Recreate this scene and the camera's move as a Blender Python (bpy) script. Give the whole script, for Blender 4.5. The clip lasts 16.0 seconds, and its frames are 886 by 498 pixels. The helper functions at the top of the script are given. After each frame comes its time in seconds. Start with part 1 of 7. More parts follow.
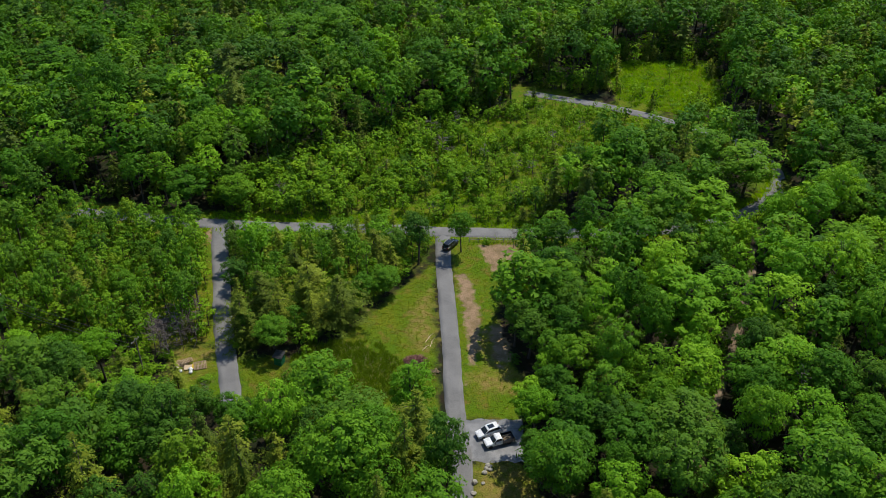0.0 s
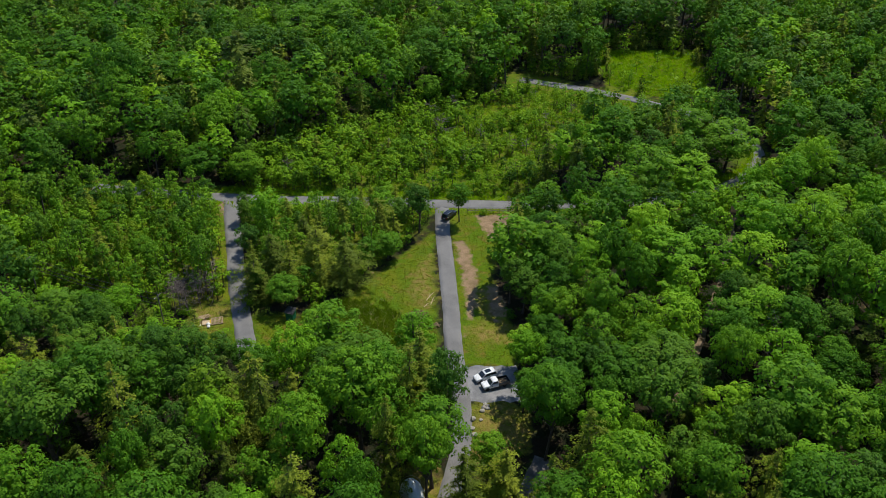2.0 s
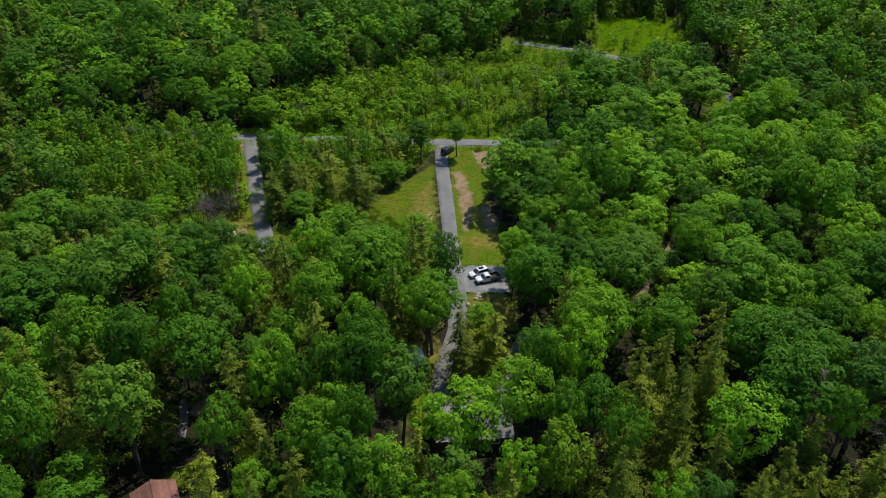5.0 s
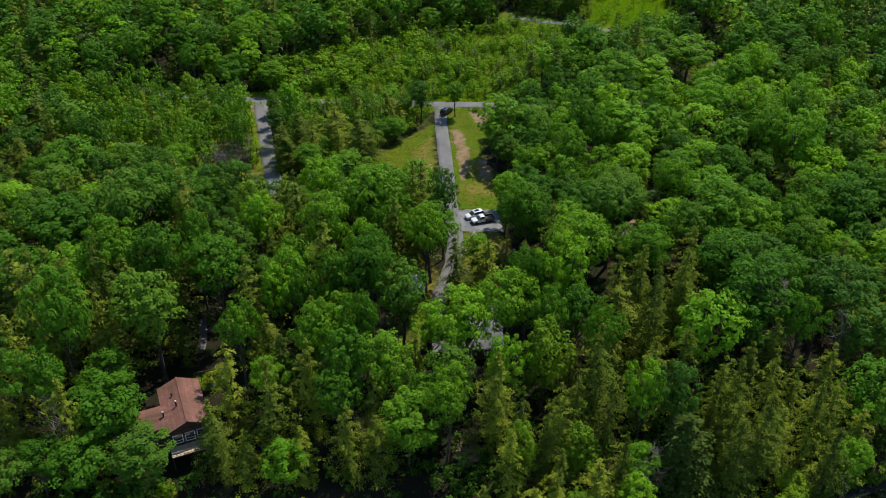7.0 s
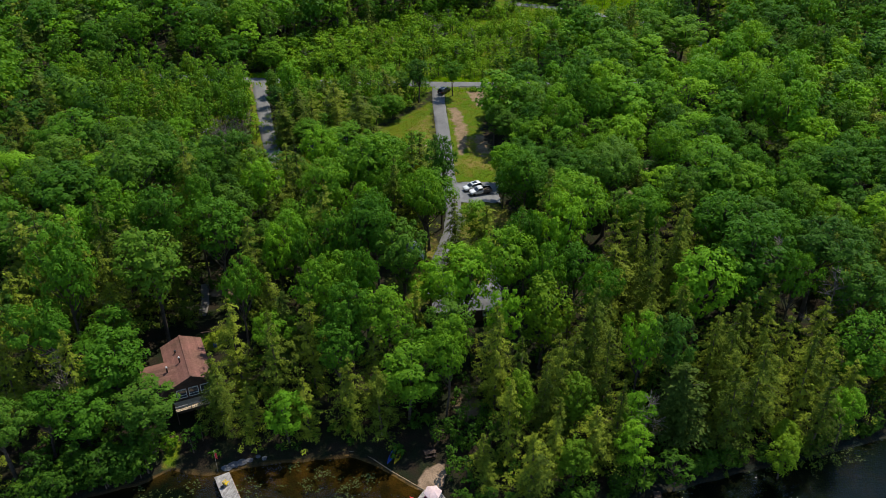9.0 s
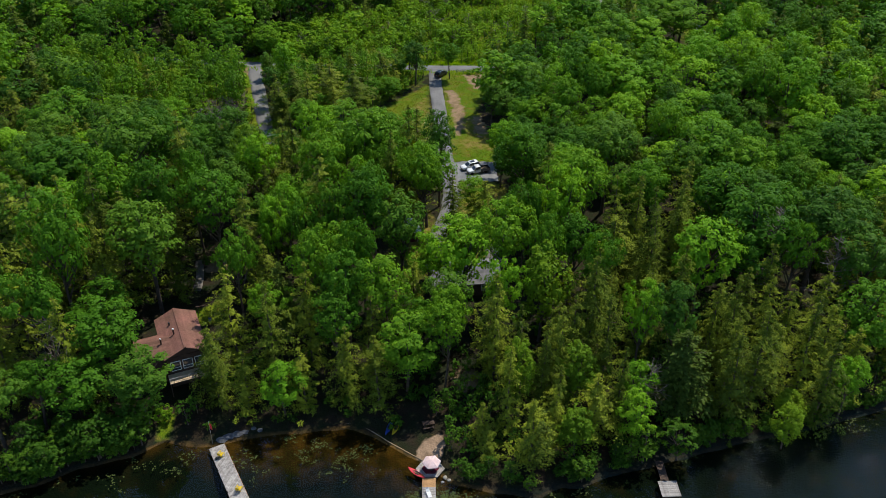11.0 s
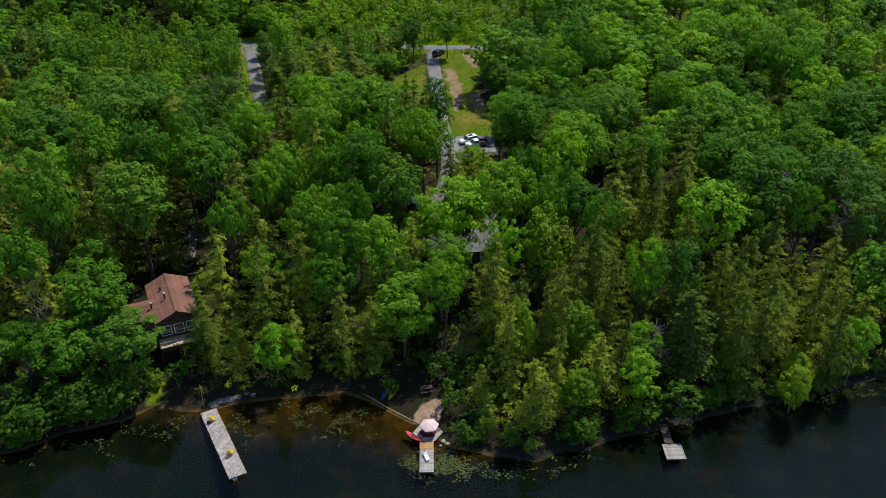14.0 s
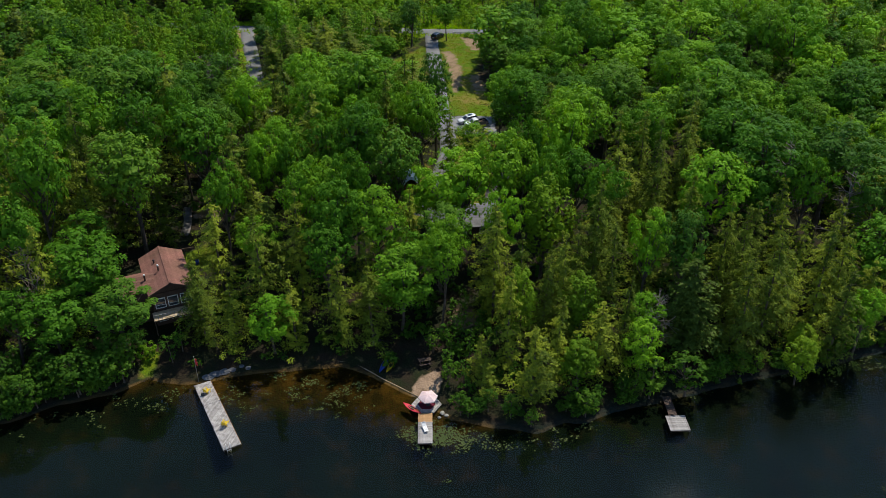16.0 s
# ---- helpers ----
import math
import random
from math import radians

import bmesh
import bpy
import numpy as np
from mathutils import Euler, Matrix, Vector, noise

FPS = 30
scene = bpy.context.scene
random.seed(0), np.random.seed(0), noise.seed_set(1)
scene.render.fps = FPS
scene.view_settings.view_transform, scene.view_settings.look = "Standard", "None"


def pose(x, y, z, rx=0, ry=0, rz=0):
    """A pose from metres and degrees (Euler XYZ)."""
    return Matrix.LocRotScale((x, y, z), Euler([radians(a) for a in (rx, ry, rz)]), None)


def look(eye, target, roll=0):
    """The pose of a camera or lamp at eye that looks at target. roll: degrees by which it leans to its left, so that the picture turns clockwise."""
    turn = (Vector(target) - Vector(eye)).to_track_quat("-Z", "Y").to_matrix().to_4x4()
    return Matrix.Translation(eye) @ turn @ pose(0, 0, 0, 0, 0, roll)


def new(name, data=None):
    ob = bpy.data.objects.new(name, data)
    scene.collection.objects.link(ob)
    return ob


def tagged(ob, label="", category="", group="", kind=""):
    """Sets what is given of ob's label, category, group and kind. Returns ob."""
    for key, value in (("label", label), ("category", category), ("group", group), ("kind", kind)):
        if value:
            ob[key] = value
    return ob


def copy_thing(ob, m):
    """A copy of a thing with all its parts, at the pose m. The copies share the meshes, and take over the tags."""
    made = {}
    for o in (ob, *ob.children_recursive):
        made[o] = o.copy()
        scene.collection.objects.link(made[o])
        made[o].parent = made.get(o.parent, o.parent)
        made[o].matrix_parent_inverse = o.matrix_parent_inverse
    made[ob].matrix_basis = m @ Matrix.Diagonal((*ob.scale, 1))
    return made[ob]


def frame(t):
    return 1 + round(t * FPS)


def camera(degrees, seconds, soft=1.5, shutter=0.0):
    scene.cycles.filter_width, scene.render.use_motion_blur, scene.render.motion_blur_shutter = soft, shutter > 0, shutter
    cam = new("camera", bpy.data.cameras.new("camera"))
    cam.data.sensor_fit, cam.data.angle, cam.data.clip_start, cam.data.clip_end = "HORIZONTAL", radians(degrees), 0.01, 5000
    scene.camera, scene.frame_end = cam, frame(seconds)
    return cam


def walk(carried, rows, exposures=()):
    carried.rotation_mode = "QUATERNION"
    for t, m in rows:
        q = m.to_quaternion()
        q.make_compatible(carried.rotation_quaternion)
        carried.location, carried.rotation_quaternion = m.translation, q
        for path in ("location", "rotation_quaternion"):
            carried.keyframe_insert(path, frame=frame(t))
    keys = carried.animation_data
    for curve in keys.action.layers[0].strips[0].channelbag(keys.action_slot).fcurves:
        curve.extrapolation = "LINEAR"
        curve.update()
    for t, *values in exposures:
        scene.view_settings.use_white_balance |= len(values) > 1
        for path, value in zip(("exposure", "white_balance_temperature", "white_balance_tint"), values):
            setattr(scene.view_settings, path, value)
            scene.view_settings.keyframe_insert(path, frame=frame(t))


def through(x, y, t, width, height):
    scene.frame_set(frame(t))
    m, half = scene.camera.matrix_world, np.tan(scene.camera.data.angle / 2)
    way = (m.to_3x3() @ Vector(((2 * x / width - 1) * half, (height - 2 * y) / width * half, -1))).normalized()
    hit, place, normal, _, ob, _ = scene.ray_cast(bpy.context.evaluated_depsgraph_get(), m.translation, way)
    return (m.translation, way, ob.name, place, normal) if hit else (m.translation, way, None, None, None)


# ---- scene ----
cam = camera(55.8, 16.0, soft=0.85)
METRES, EYE, TILT, LEAN, TURN = 90.0, 110.5, -33.5, 0.0, 0.0
ROWS = [
    (0.0, 0.0, 0.0, 0.0, 0.0, 0.0, 0.0),
    (0.5, -0.0019, -0.0313, -0.0211, -0.1, 0.13, 0.09),
    (1.0, -0.0031, -0.0659, -0.0446, -0.17, 0.29, 0.14),
    (1.5, -0.0054, -0.1022, -0.0716, -0.22, 0.4, 0.2),
    (2.0, -0.0078, -0.1363, -0.1012, -0.24, 0.46, 0.23),
    (2.5, -0.0087, -0.1731, -0.1359, -0.24, 0.55, 0.24),
    (3.0, -0.0096, -0.2123, -0.1723, -0.24, 0.6, 0.23),
    (3.5, -0.0096, -0.2535, -0.2092, -0.23, 0.6, 0.23),
    (4.0, -0.0095, -0.2947, -0.2456, -0.26, 0.63, 0.23),
    (6.5, -0.0004, -0.4979, -0.4357, -0.18, 0.8, 0.19),
    (7.0, 0.0021, -0.5292, -0.4695, -0.1, 0.75, 0.13),
    (7.5, 0.0035, -0.5527, -0.4973, -0.07, 0.78, 0.11),
    (8.0, 0.0006, -0.5611, -0.5173, -0.13, 0.82, 0.15),
    (8.5, -0.0023, -0.5584, -0.5334, -0.23, 0.91, 0.23),
    (9.0, -0.0039, -0.5514, -0.5507, -0.35, 0.94, 0.29),
    (11.5, -0.0083, -0.5241, -0.6185, -0.67, 1.09, 0.45),
    (12.0, -0.008, -0.5187, -0.6293, -0.71, 1.09, 0.47),
    (12.5, -0.0077, -0.5115, -0.6426, -0.73, 1.14, 0.48),
    (13.0, -0.008, -0.5045, -0.6547, -0.74, 1.19, 0.51),
    (13.5, -0.0078, -0.4978, -0.6663, -0.74, 1.26, 0.49),
    (14.0, -0.0077, -0.4917, -0.6781, -0.75, 1.31, 0.48),
    (14.5, -0.0079, -0.4853, -0.6905, -0.76, 1.32, 0.48),
    (15.0, -0.008, -0.4787, -0.7031, -0.77, 1.35, 0.48),
    (15.5, -0.0076, -0.4714, -0.7152, -0.78, 1.36, 0.47),
    (16.0, -0.008, -0.4645, -0.7271, -0.83, 1.37, 0.47),
]
walk(cam, [(t, pose(0, 0, EYE, TILT, LEAN, TURN) @ pose(METRES * x, METRES * y, METRES * z, 90 + pitch, roll, yaw)) for t, x, y, z, yaw, pitch, roll in ROWS],
     exposures=[(0.0, 0.0), (16.0, 0.0)])

# ---- world and sun ----
SUN_AZ, SUN_EL = 38.0, 59.0
world = bpy.data.worlds.new("sky")
scene.world = world
world.use_nodes = True
wn = world.node_tree
sky = wn.nodes.new("ShaderNodeTexSky")
sky.sky_type, sky.sun_disc = "NISHITA", False
sky.dust_density, sky.air_density, sky.ozone_density = 0.0, 1.0, 4.0
sky.sun_elevation, sky.sun_rotation = radians(SUN_EL), radians(SUN_AZ)
wn.links.new(sky.outputs[0], wn.nodes["Background"].inputs[0])
wn.nodes["Background"].inputs[1].default_value = 0.145
sun_data = bpy.data.lights.new("sun", "SUN")
sun_data.energy, sun_data.angle, sun_data.color = 4.2, radians(0.5), (1.0, 0.95, 0.84)
sun = new("sun", sun_data)
sun.matrix_world = look((200 * math.sin(radians(SUN_AZ)), 200 * math.cos(radians(SUN_AZ)), 250), (0, 0, 250 - 200 * math.tan(radians(SUN_EL))))

# ---- materials ----


def material(name, colour, rough=0.8, second=None, scale=1.0, mix=(0.35, 0.65), bump=0.0, bump_scale=None, metal=0.0, fine=None, spec=0.3,
             island=0.0):
    """Two-scale procedural surface: a large patchy mix of two colours, a fine grain and a bump."""
    m = bpy.data.materials.new(name)
    m.use_nodes = True
    nt, ln = m.node_tree.nodes, m.node_tree.links
    b = nt["Principled BSDF"]
    b.inputs["Roughness"].default_value, b.inputs["Metallic"].default_value = rough, metal
    b.inputs["Specular IOR Level"].default_value = spec
    co = nt.new("ShaderNodeTexCoord").outputs["Object"]
    second = second or tuple(c * 0.7 for c in colour)
    n1 = nt.new("ShaderNodeTexNoise")
    n1.inputs["Scale"].default_value, n1.inputs["Detail"].default_value = scale, 5
    ln.new(co, n1.inputs["Vector"])
    ramp = nt.new("ShaderNodeMapRange")
    ramp.inputs[1].default_value, ramp.inputs[2].default_value = mix
    ln.new(n1.outputs["Fac"], ramp.inputs[0])
    mx = nt.new("ShaderNodeMix")
    mx.data_type = "RGBA"
    mx.inputs[6].default_value, mx.inputs[7].default_value = (*colour, 1), (*second, 1)
    ln.new(ramp.outputs[0], mx.inputs[0])
    n2 = nt.new("ShaderNodeTexNoise")
    n2.inputs["Scale"].default_value, n2.inputs["Detail"].default_value = fine or scale * 9, 3
    ln.new(co, n2.inputs["Vector"])
    hv = nt.new("ShaderNodeHueSaturation")
    mr = nt.new("ShaderNodeMapRange")
    mr.inputs[1].default_value, mr.inputs[2].default_value, mr.inputs[3].default_value, mr.inputs[4].default_value = 0.25, 0.75, 0.75, 1.25
    ln.new(n2.outputs["Fac"], mr.inputs[0])
    value = mr.outputs[0]
    if island:
        info = nt.new("ShaderNodeObjectInfo")
        geo = nt.new("ShaderNodeNewGeometry")
        both = nt.new("ShaderNodeMath")
        both.operation = "ADD"
        ln.new(info.outputs["Random"], both.inputs[0]), ln.new(geo.outputs["Random Per Island"], both.inputs[1])
        fr = nt.new("ShaderNodeMath")
        fr.operation = "FRACT"
        ln.new(both.outputs[0], fr.inputs[0])
        im = nt.new("ShaderNodeMapRange")
        im.inputs[3].default_value, im.inputs[4].default_value = 1 - island, 1 + island
        ln.new(fr.outputs[0], im.inputs[0])
        mul = nt.new("ShaderNodeMath")
        mul.operation = "MULTIPLY"
        ln.new(im.outputs[0], mul.inputs[0]), ln.new(value, mul.inputs[1])
        value = mul.outputs[0]
    ln.new(value, hv.inputs["Value"])
    ln.new(mx.outputs[2], hv.inputs["Color"])
    ln.new(hv.outputs[0], b.inputs["Base Color"])
    if bump:
        bp = nt.new("ShaderNodeBump")
        bp.inputs["Strength"].default_value, bp.inputs["Distance"].default_value = 1.0, bump
        n3 = nt.new("ShaderNodeTexNoise")
        n3.inputs["Scale"].default_value, n3.inputs["Detail"].default_value = bump_scale or scale * 6, 4
        ln.new(co, n3.inputs["Vector"])
        ln.new(n3.outputs["Fac"], bp.inputs["Height"])
        ln.new(bp.outputs[0], b.inputs["Normal"])
    return m


def leaf_material(name, dark, mid, light, shine=0.05, through=0.24):
    """Foliage: colour differs from tree to tree, from limb to limb and from leaf to leaf; light passes through the blades."""
    m = bpy.data.materials.new(name)
    m.use_nodes = True
    nt, ln = m.node_tree.nodes, m.node_tree.links
    b, out = nt["Principled BSDF"], nt["Material Output"]
    b.inputs["Roughness"].default_value = 0.5
    b.inputs["Specular IOR Level"].default_value = shine
    geo, info = nt.new("ShaderNodeNewGeometry"), nt.new("ShaderNodeObjectInfo")
    vor = nt.new("ShaderNodeTexVoronoi")
    vor.inputs["Scale"].default_value = 0.13
    flat = nt.new("ShaderNodeVectorMath")
    flat.operation = "MULTIPLY"
    flat.inputs[1].default_value = (1, 1, 0.15)
    ln.new(geo.outputs["Position"], flat.inputs[0])
    ln.new(flat.outputs[0], vor.inputs["Vector"])
    sep = nt.new("ShaderNodeSeparateColor")
    ln.new(vor.outputs["Color"], sep.inputs[0])
    big = nt.new("ShaderNodeTexNoise")
    big.inputs["Scale"].default_value, big.inputs["Detail"].default_value = 0.45, 3
    ln.new(geo.outputs["Position"], big.inputs["Vector"])

    def math_node(op, a, c):
        n = nt.new("ShaderNodeMath")
        n.operation = op
        for i, v in enumerate((a, c)):
            if isinstance(v, (int, float)):
                n.inputs[i].default_value = v
            else:
                ln.new(v, n.inputs[i])
        return n.outputs[0]
    one = nt.new("ShaderNodeAttribute")
    one.attribute_name = "tint"
    tree = math_node("FRACT", math_node("ADD", math_node("ADD", info.outputs["Random"], one.outputs["Fac"]), math_node("MULTIPLY", sep.outputs[0], 0.12)), 0)
    v = math_node("ADD", math_node("MULTIPLY", tree, 0.50), math_node("MULTIPLY", geo.outputs["Random Per Island"], 0.22))
    v = math_node("ADD", v, math_node("MULTIPLY", big.outputs["Fac"], 0.3))
    grain = nt.new("ShaderNodeTexNoise")
    grain.inputs["Scale"].default_value, grain.inputs["Detail"].default_value = 4.5, 2
    ln.new(geo.outputs["Position"], grain.inputs["Vector"])
    v = math_node("ADD", v, math_node("MULTIPLY", math_node("SUBTRACT", grain.outputs["Fac"], 0.5), 0.5))
    v = math_node("ADD", v, 0.06)
    ramp = nt.new("ShaderNodeValToRGB")
    ramp.color_ramp.elements[0].position, ramp.color_ramp.elements[0].color = 0.15, (*dark, 1)
    ramp.color_ramp.elements[1].position, ramp.color_ramp.elements[1].color = 0.95, (*light, 1)
    e = ramp.color_ramp.elements.new(0.55)
    e.color = (*mid, 1)
    ln.new(v, ramp.inputs[0])
    ln.new(ramp.outputs[0], b.inputs["Base Color"])
    tr = nt.new("ShaderNodeBsdfTranslucent")
    hs = nt.new("ShaderNodeHueSaturation")
    hs.inputs["Hue"].default_value, hs.inputs["Saturation"].default_value, hs.inputs["Value"].default_value = 0.485, 1.1, 1.3
    ln.new(ramp.outputs[0], hs.inputs["Color"])
    ln.new(hs.outputs[0], tr.inputs["Color"])
    mx = nt.new("ShaderNodeMixShader")
    mx.inputs[0].default_value = through
    ln.new(b.outputs[0], mx.inputs[1]), ln.new(tr.outputs[0], mx.inputs[2])
    ln.new(mx.outputs[0], out.inputs["Surface"])
    return m


M_MAPLE = leaf_material("maple_leaves", (0.037, 0.110, 0.009), (0.081, 0.206, 0.013), (0.185, 0.352, 0.016))
M_ASH = leaf_material("ash_leaves", (0.038, 0.105, 0.015), (0.074, 0.170, 0.016), (0.140, 0.260, 0.019))
M_LIME = leaf_material("bright_leaves", (0.086, 0.228, 0.012), (0.158, 0.340, 0.015), (0.260, 0.445, 0.019))
M_BIRCH = leaf_material("birch_leaves", (0.080, 0.170, 0.010), (0.134, 0.240, 0.012), (0.212, 0.320, 0.015))
M_HEMLOCK = leaf_material("hemlock_needles", (0.048, 0.080, 0.010), (0.124, 0.170, 0.015), (0.285, 0.338, 0.027), through=0.08)
M_PINE = leaf_material("pine_needles", (0.042, 0.080, 0.013), (0.102, 0.152, 0.020), (0.215, 0.268, 0.030), through=0.12)
M_YOUNG = leaf_material("young_leaves", (0.058, 0.148, 0.011), (0.112, 0.250, 0.015), (0.215, 0.380, 0.021))
M_SHRUB = leaf_material("shrub_leaves", (0.078, 0.185, 0.010), (0.150, 0.300, 0.012), (0.252, 0.400, 0.016))
# darker copy of the shrub leaves; the wood's shade is in the colour
M_UNDER_SHADED = leaf_material("shaded_understory_leaves", (0.027, 0.075, 0.008), (0.051, 0.125, 0.011), (0.100, 0.195, 0.013))
M_HERB = leaf_material("meadow_herbs", (0.120, 0.260, 0.012), (0.224, 0.420, 0.014), (0.302, 0.480, 0.021), through=0.5)
M_REED = leaf_material("reed_blades", (0.085, 0.150, 0.010), (0.145, 0.240, 0.014), (0.245, 0.320, 0.028), through=0.4)
M_PAD = leaf_material("lily_pad_leaf", (0.040, 0.060, 0.020), (0.072, 0.096, 0.028), (0.135, 0.155, 0.055), shine=0.05, through=0.05)
M_GRASS = leaf_material("grass_blades", (0.092, 0.146, 0.003), (0.146, 0.190, 0.004), (0.250, 0.235, 0.014))
M_STRAWREED = leaf_material("dry_reed", (0.30, 0.28, 0.10), (0.42, 0.38, 0.16), (0.55, 0.50, 0.26), through=0.4)
M_BARK = material("bark", (0.11, 0.085, 0.065), 0.9, (0.055, 0.042, 0.033), 1.5, bump=0.05, bump_scale=9)
M_DEADWOOD = material("dead_wood", (0.24, 0.20, 0.18), 0.9, (0.12, 0.09, 0.08), 1.2)
M_ASPHALT = material("asphalt", (0.205, 0.198, 0.19), 0.9, (0.15, 0.145, 0.14), 0.25, bump=0.012, bump_scale=30, fine=6)
M_GRAVEL = material("gravel", (0.27, 0.265, 0.265), 0.95, (0.165, 0.165, 0.168), 0.5, bump=0.03, bump_scale=14, fine=8)
M_GRAVEL_BROWN = material("brown_gravel", (0.185, 0.165, 0.145), 0.95, (0.115, 0.105, 0.095), 0.5, bump=0.03, bump_scale=14, fine=8)
M_TRACK = material("dirt_track", (0.26, 0.185, 0.115), 0.95, (0.13, 0.10, 0.06), 0.5, bump=0.04, bump_scale=6)

# ---- ground ----
SHORE = [(-600, -60), (-160, -25), (-90, 3), (-57, 12.7), (-52, 15.9), (-45, 18.1), (-41, 21.1), (-35.4, 19.8), (-31, 20.9), (-27, 22.1), (-20, 22.8),
         (-14, 23.5), (-10, 21.8), (-5.8, 18.5), (-2.2, 16.3), (1.2, 12.6), (5.6, 11.2), (9.5, 10.4), (13.5, 9.6), (17, 11.6), (20, 11.4), (24, 13.6), (27.5, 14.4),
         (36, 16.9), (45, 19.7), (57.5, 22.7), (67, 25.8), (110, 38), (600, 120)]
ROAD = [(0, 170), (0.1, 158), (0.9, 141.6), (1.6, 127), (2.0, 114), (2.4, 107), (3.0, 100), (3.2, 93), (2.7, 86), (1.6, 80), (0.4, 75), (-0.5, 69), (-0.9, 65), (-2.2, 62)]
CROSS = [(-92, 179.6), (-84, 178.3), (-58, 174.3), (-38, 172.6), (-15, 171.6), (0, 170.3), (17, 169.8), (40, 170), (60, 172.5), (74, 178),
         (85, 188), (90, 203), (83, 221), (70, 231.5), (58, 240), (47, 246), (36, 251), (27, 254.5)]
LEFT = [(-54.2, 173), (-52.8, 165.8), (-48.8, 149.8), (-45.5, 135.9), (-42, 123.6), (-39.6, 115.6), (-38.0, 110)]
DRIVE = [(17, 84), (14.2, 78), (12.3, 72.5), (11.0, 67), (11.6, 62.8)]
TRAIL = [(72, 163), (69.4, 154), (64.9, 143.6), (58.7, 130), (50.8, 114), (45.6, 104), (41, 96)]
LOT = [(3.0, 107.8), (13.5, 107.8), (14.0, 97.7), (4.0, 97.7)]
FIELD = [(57, 283), (95, 283), (88, 244), (72, 238), (56, 250)]
MEADOW = [(-57, 177), (-40, 205), (-14, 224), (12, 240), (30, 247), (50, 242), (66, 231), (71, 225), (54, 209), (34, 192), (21, 174), (0, 173)]
CLEAR_L = [(-2, 157), (-1, 109), (-10, 107), (-30, 110), (-30, 123), (-20, 131), (-11, 145), (-4.5, 154)]
CLEAR_R = [(2, 167), (18.5, 167), (15, 150), (10.8, 138), (12.3, 127), (15.5, 116), (13.5, 107), (3, 108)]
CLEAR_S = [(4, 98), (13, 98), (16, 94), (14, 86), (4.5, 83)]
CAMP = [(-10, 81), (1, 80), (14, 84), (16, 76), (13, 60), (-3, 57), (-6, 55), (-10.5, 66)]
YARD = [(-50, 62), (-38, 64), (-32, 52), (-33, 40), (-34.5, 30), (-36, 26), (-46, 26), (-52, 42)]
PAD_W = [(-54, 129), (-43, 127), (-40, 113), (-50, 114)]
PAD_E = [(-40, 124), (-31, 125), (-30, 114), (-37, 112)]
BEACH = [(-7, 21.5), (-4, 23.5), (0.5, 23), (1.0, 17), (-1.5, 15.0), (-3.2, 16.2), (-5, 18)]
CABIN = [(-3.5, 51), (12.5, 52), (12.5, 63), (-3.5, 62)]
PILE = [(-61, 137), (-54, 137), (-51, 126), (-59, 128)]
WIRES = [(-92, 134), (-57, 120)]
GLADE = [(-3, 16), (0.5, 14), (6, 16), (10, 25), (7, 34), (1, 33), (-2, 26)]
REEDS = [(-29.5, 126), (-25, 129.5), (-16, 129.5), (-8, 123), (-6, 116), (-13, 110), (-27, 112)]
YOUNG = [(-47, 168), (-3, 168), (-3, 160), (-12, 146), (-21, 133), (-40, 126)]
SCRUB_W = [(-53, 168), (-43, 128), (-55, 126), (-80, 132), (-120, 150), (-112, 176), (-80, 175)]
OPEN = [FIELD, CLEAR_L, CLEAR_R, CLEAR_S, LOT, PAD_W, PAD_E]


def inside(poly, x, y):
    """True where the points (x, y) lie in the polygon."""
    hit = np.zeros(np.shape(x), bool)
    for (x0, y0), (x1, y1) in zip(poly, poly[1:] + poly[:1]):
        cut = (y0 > y) != (y1 > y)
        hit ^= cut & (x < (x1 - x0) * (y - y0) / (y1 - y0 + 1e-9) + x0)
    return hit


def off_line(line, x, y):
    """Distance from the points (x, y) to a polyline."""
    best = np.full(np.shape(x), 1e9)
    for (x0, y0), (x1, y1) in zip(line, line[1:]):
        dx, dy = x1 - x0, y1 - y0
        t = np.clip(((x - x0) * dx + (y - y0) * dy) / (dx * dx + dy * dy), 0, 1)
        best = np.minimum(best, np.hypot(x - x0 - t * dx, y - y0 - t * dy))
    return best


def off_poly(poly, x, y):
    """Signed distance to a polygon, negative inside."""
    d = off_line(poly + poly[:1], x, y)
    return np.where(inside(poly, x, y), -d, d)


def shore_y(x):
    return np.interp(x, [p[0] for p in SHORE], [p[1] for p in SHORE])


def height(x, y):
    """Height of the ground over the lake's level."""
    x, y = np.asarray(x, float), np.asarray(y, float)
    d = y - shore_y(x)
    wob = 0.12 * np.sin(x * 0.31 + 1.3 * np.sin(y * 0.17)) + 0.10 * np.sin(y * 0.27 + x * 0.11)
    land = 2.6 * (1 - np.exp(-np.maximum(d, 0) / 14.0)) + 0.10 + wob * np.clip(d / 25, 0, 1) * 0.5
    bed = 0.10 + 0.16 * np.minimum(d, 0) + 0.03 * np.sin(x * 1.1) * np.clip(-d, 0, 1)
    return np.where(d > 0, land, np.maximum(bed, -7.0))


def hz(x, y):
    return float(height(x, y))


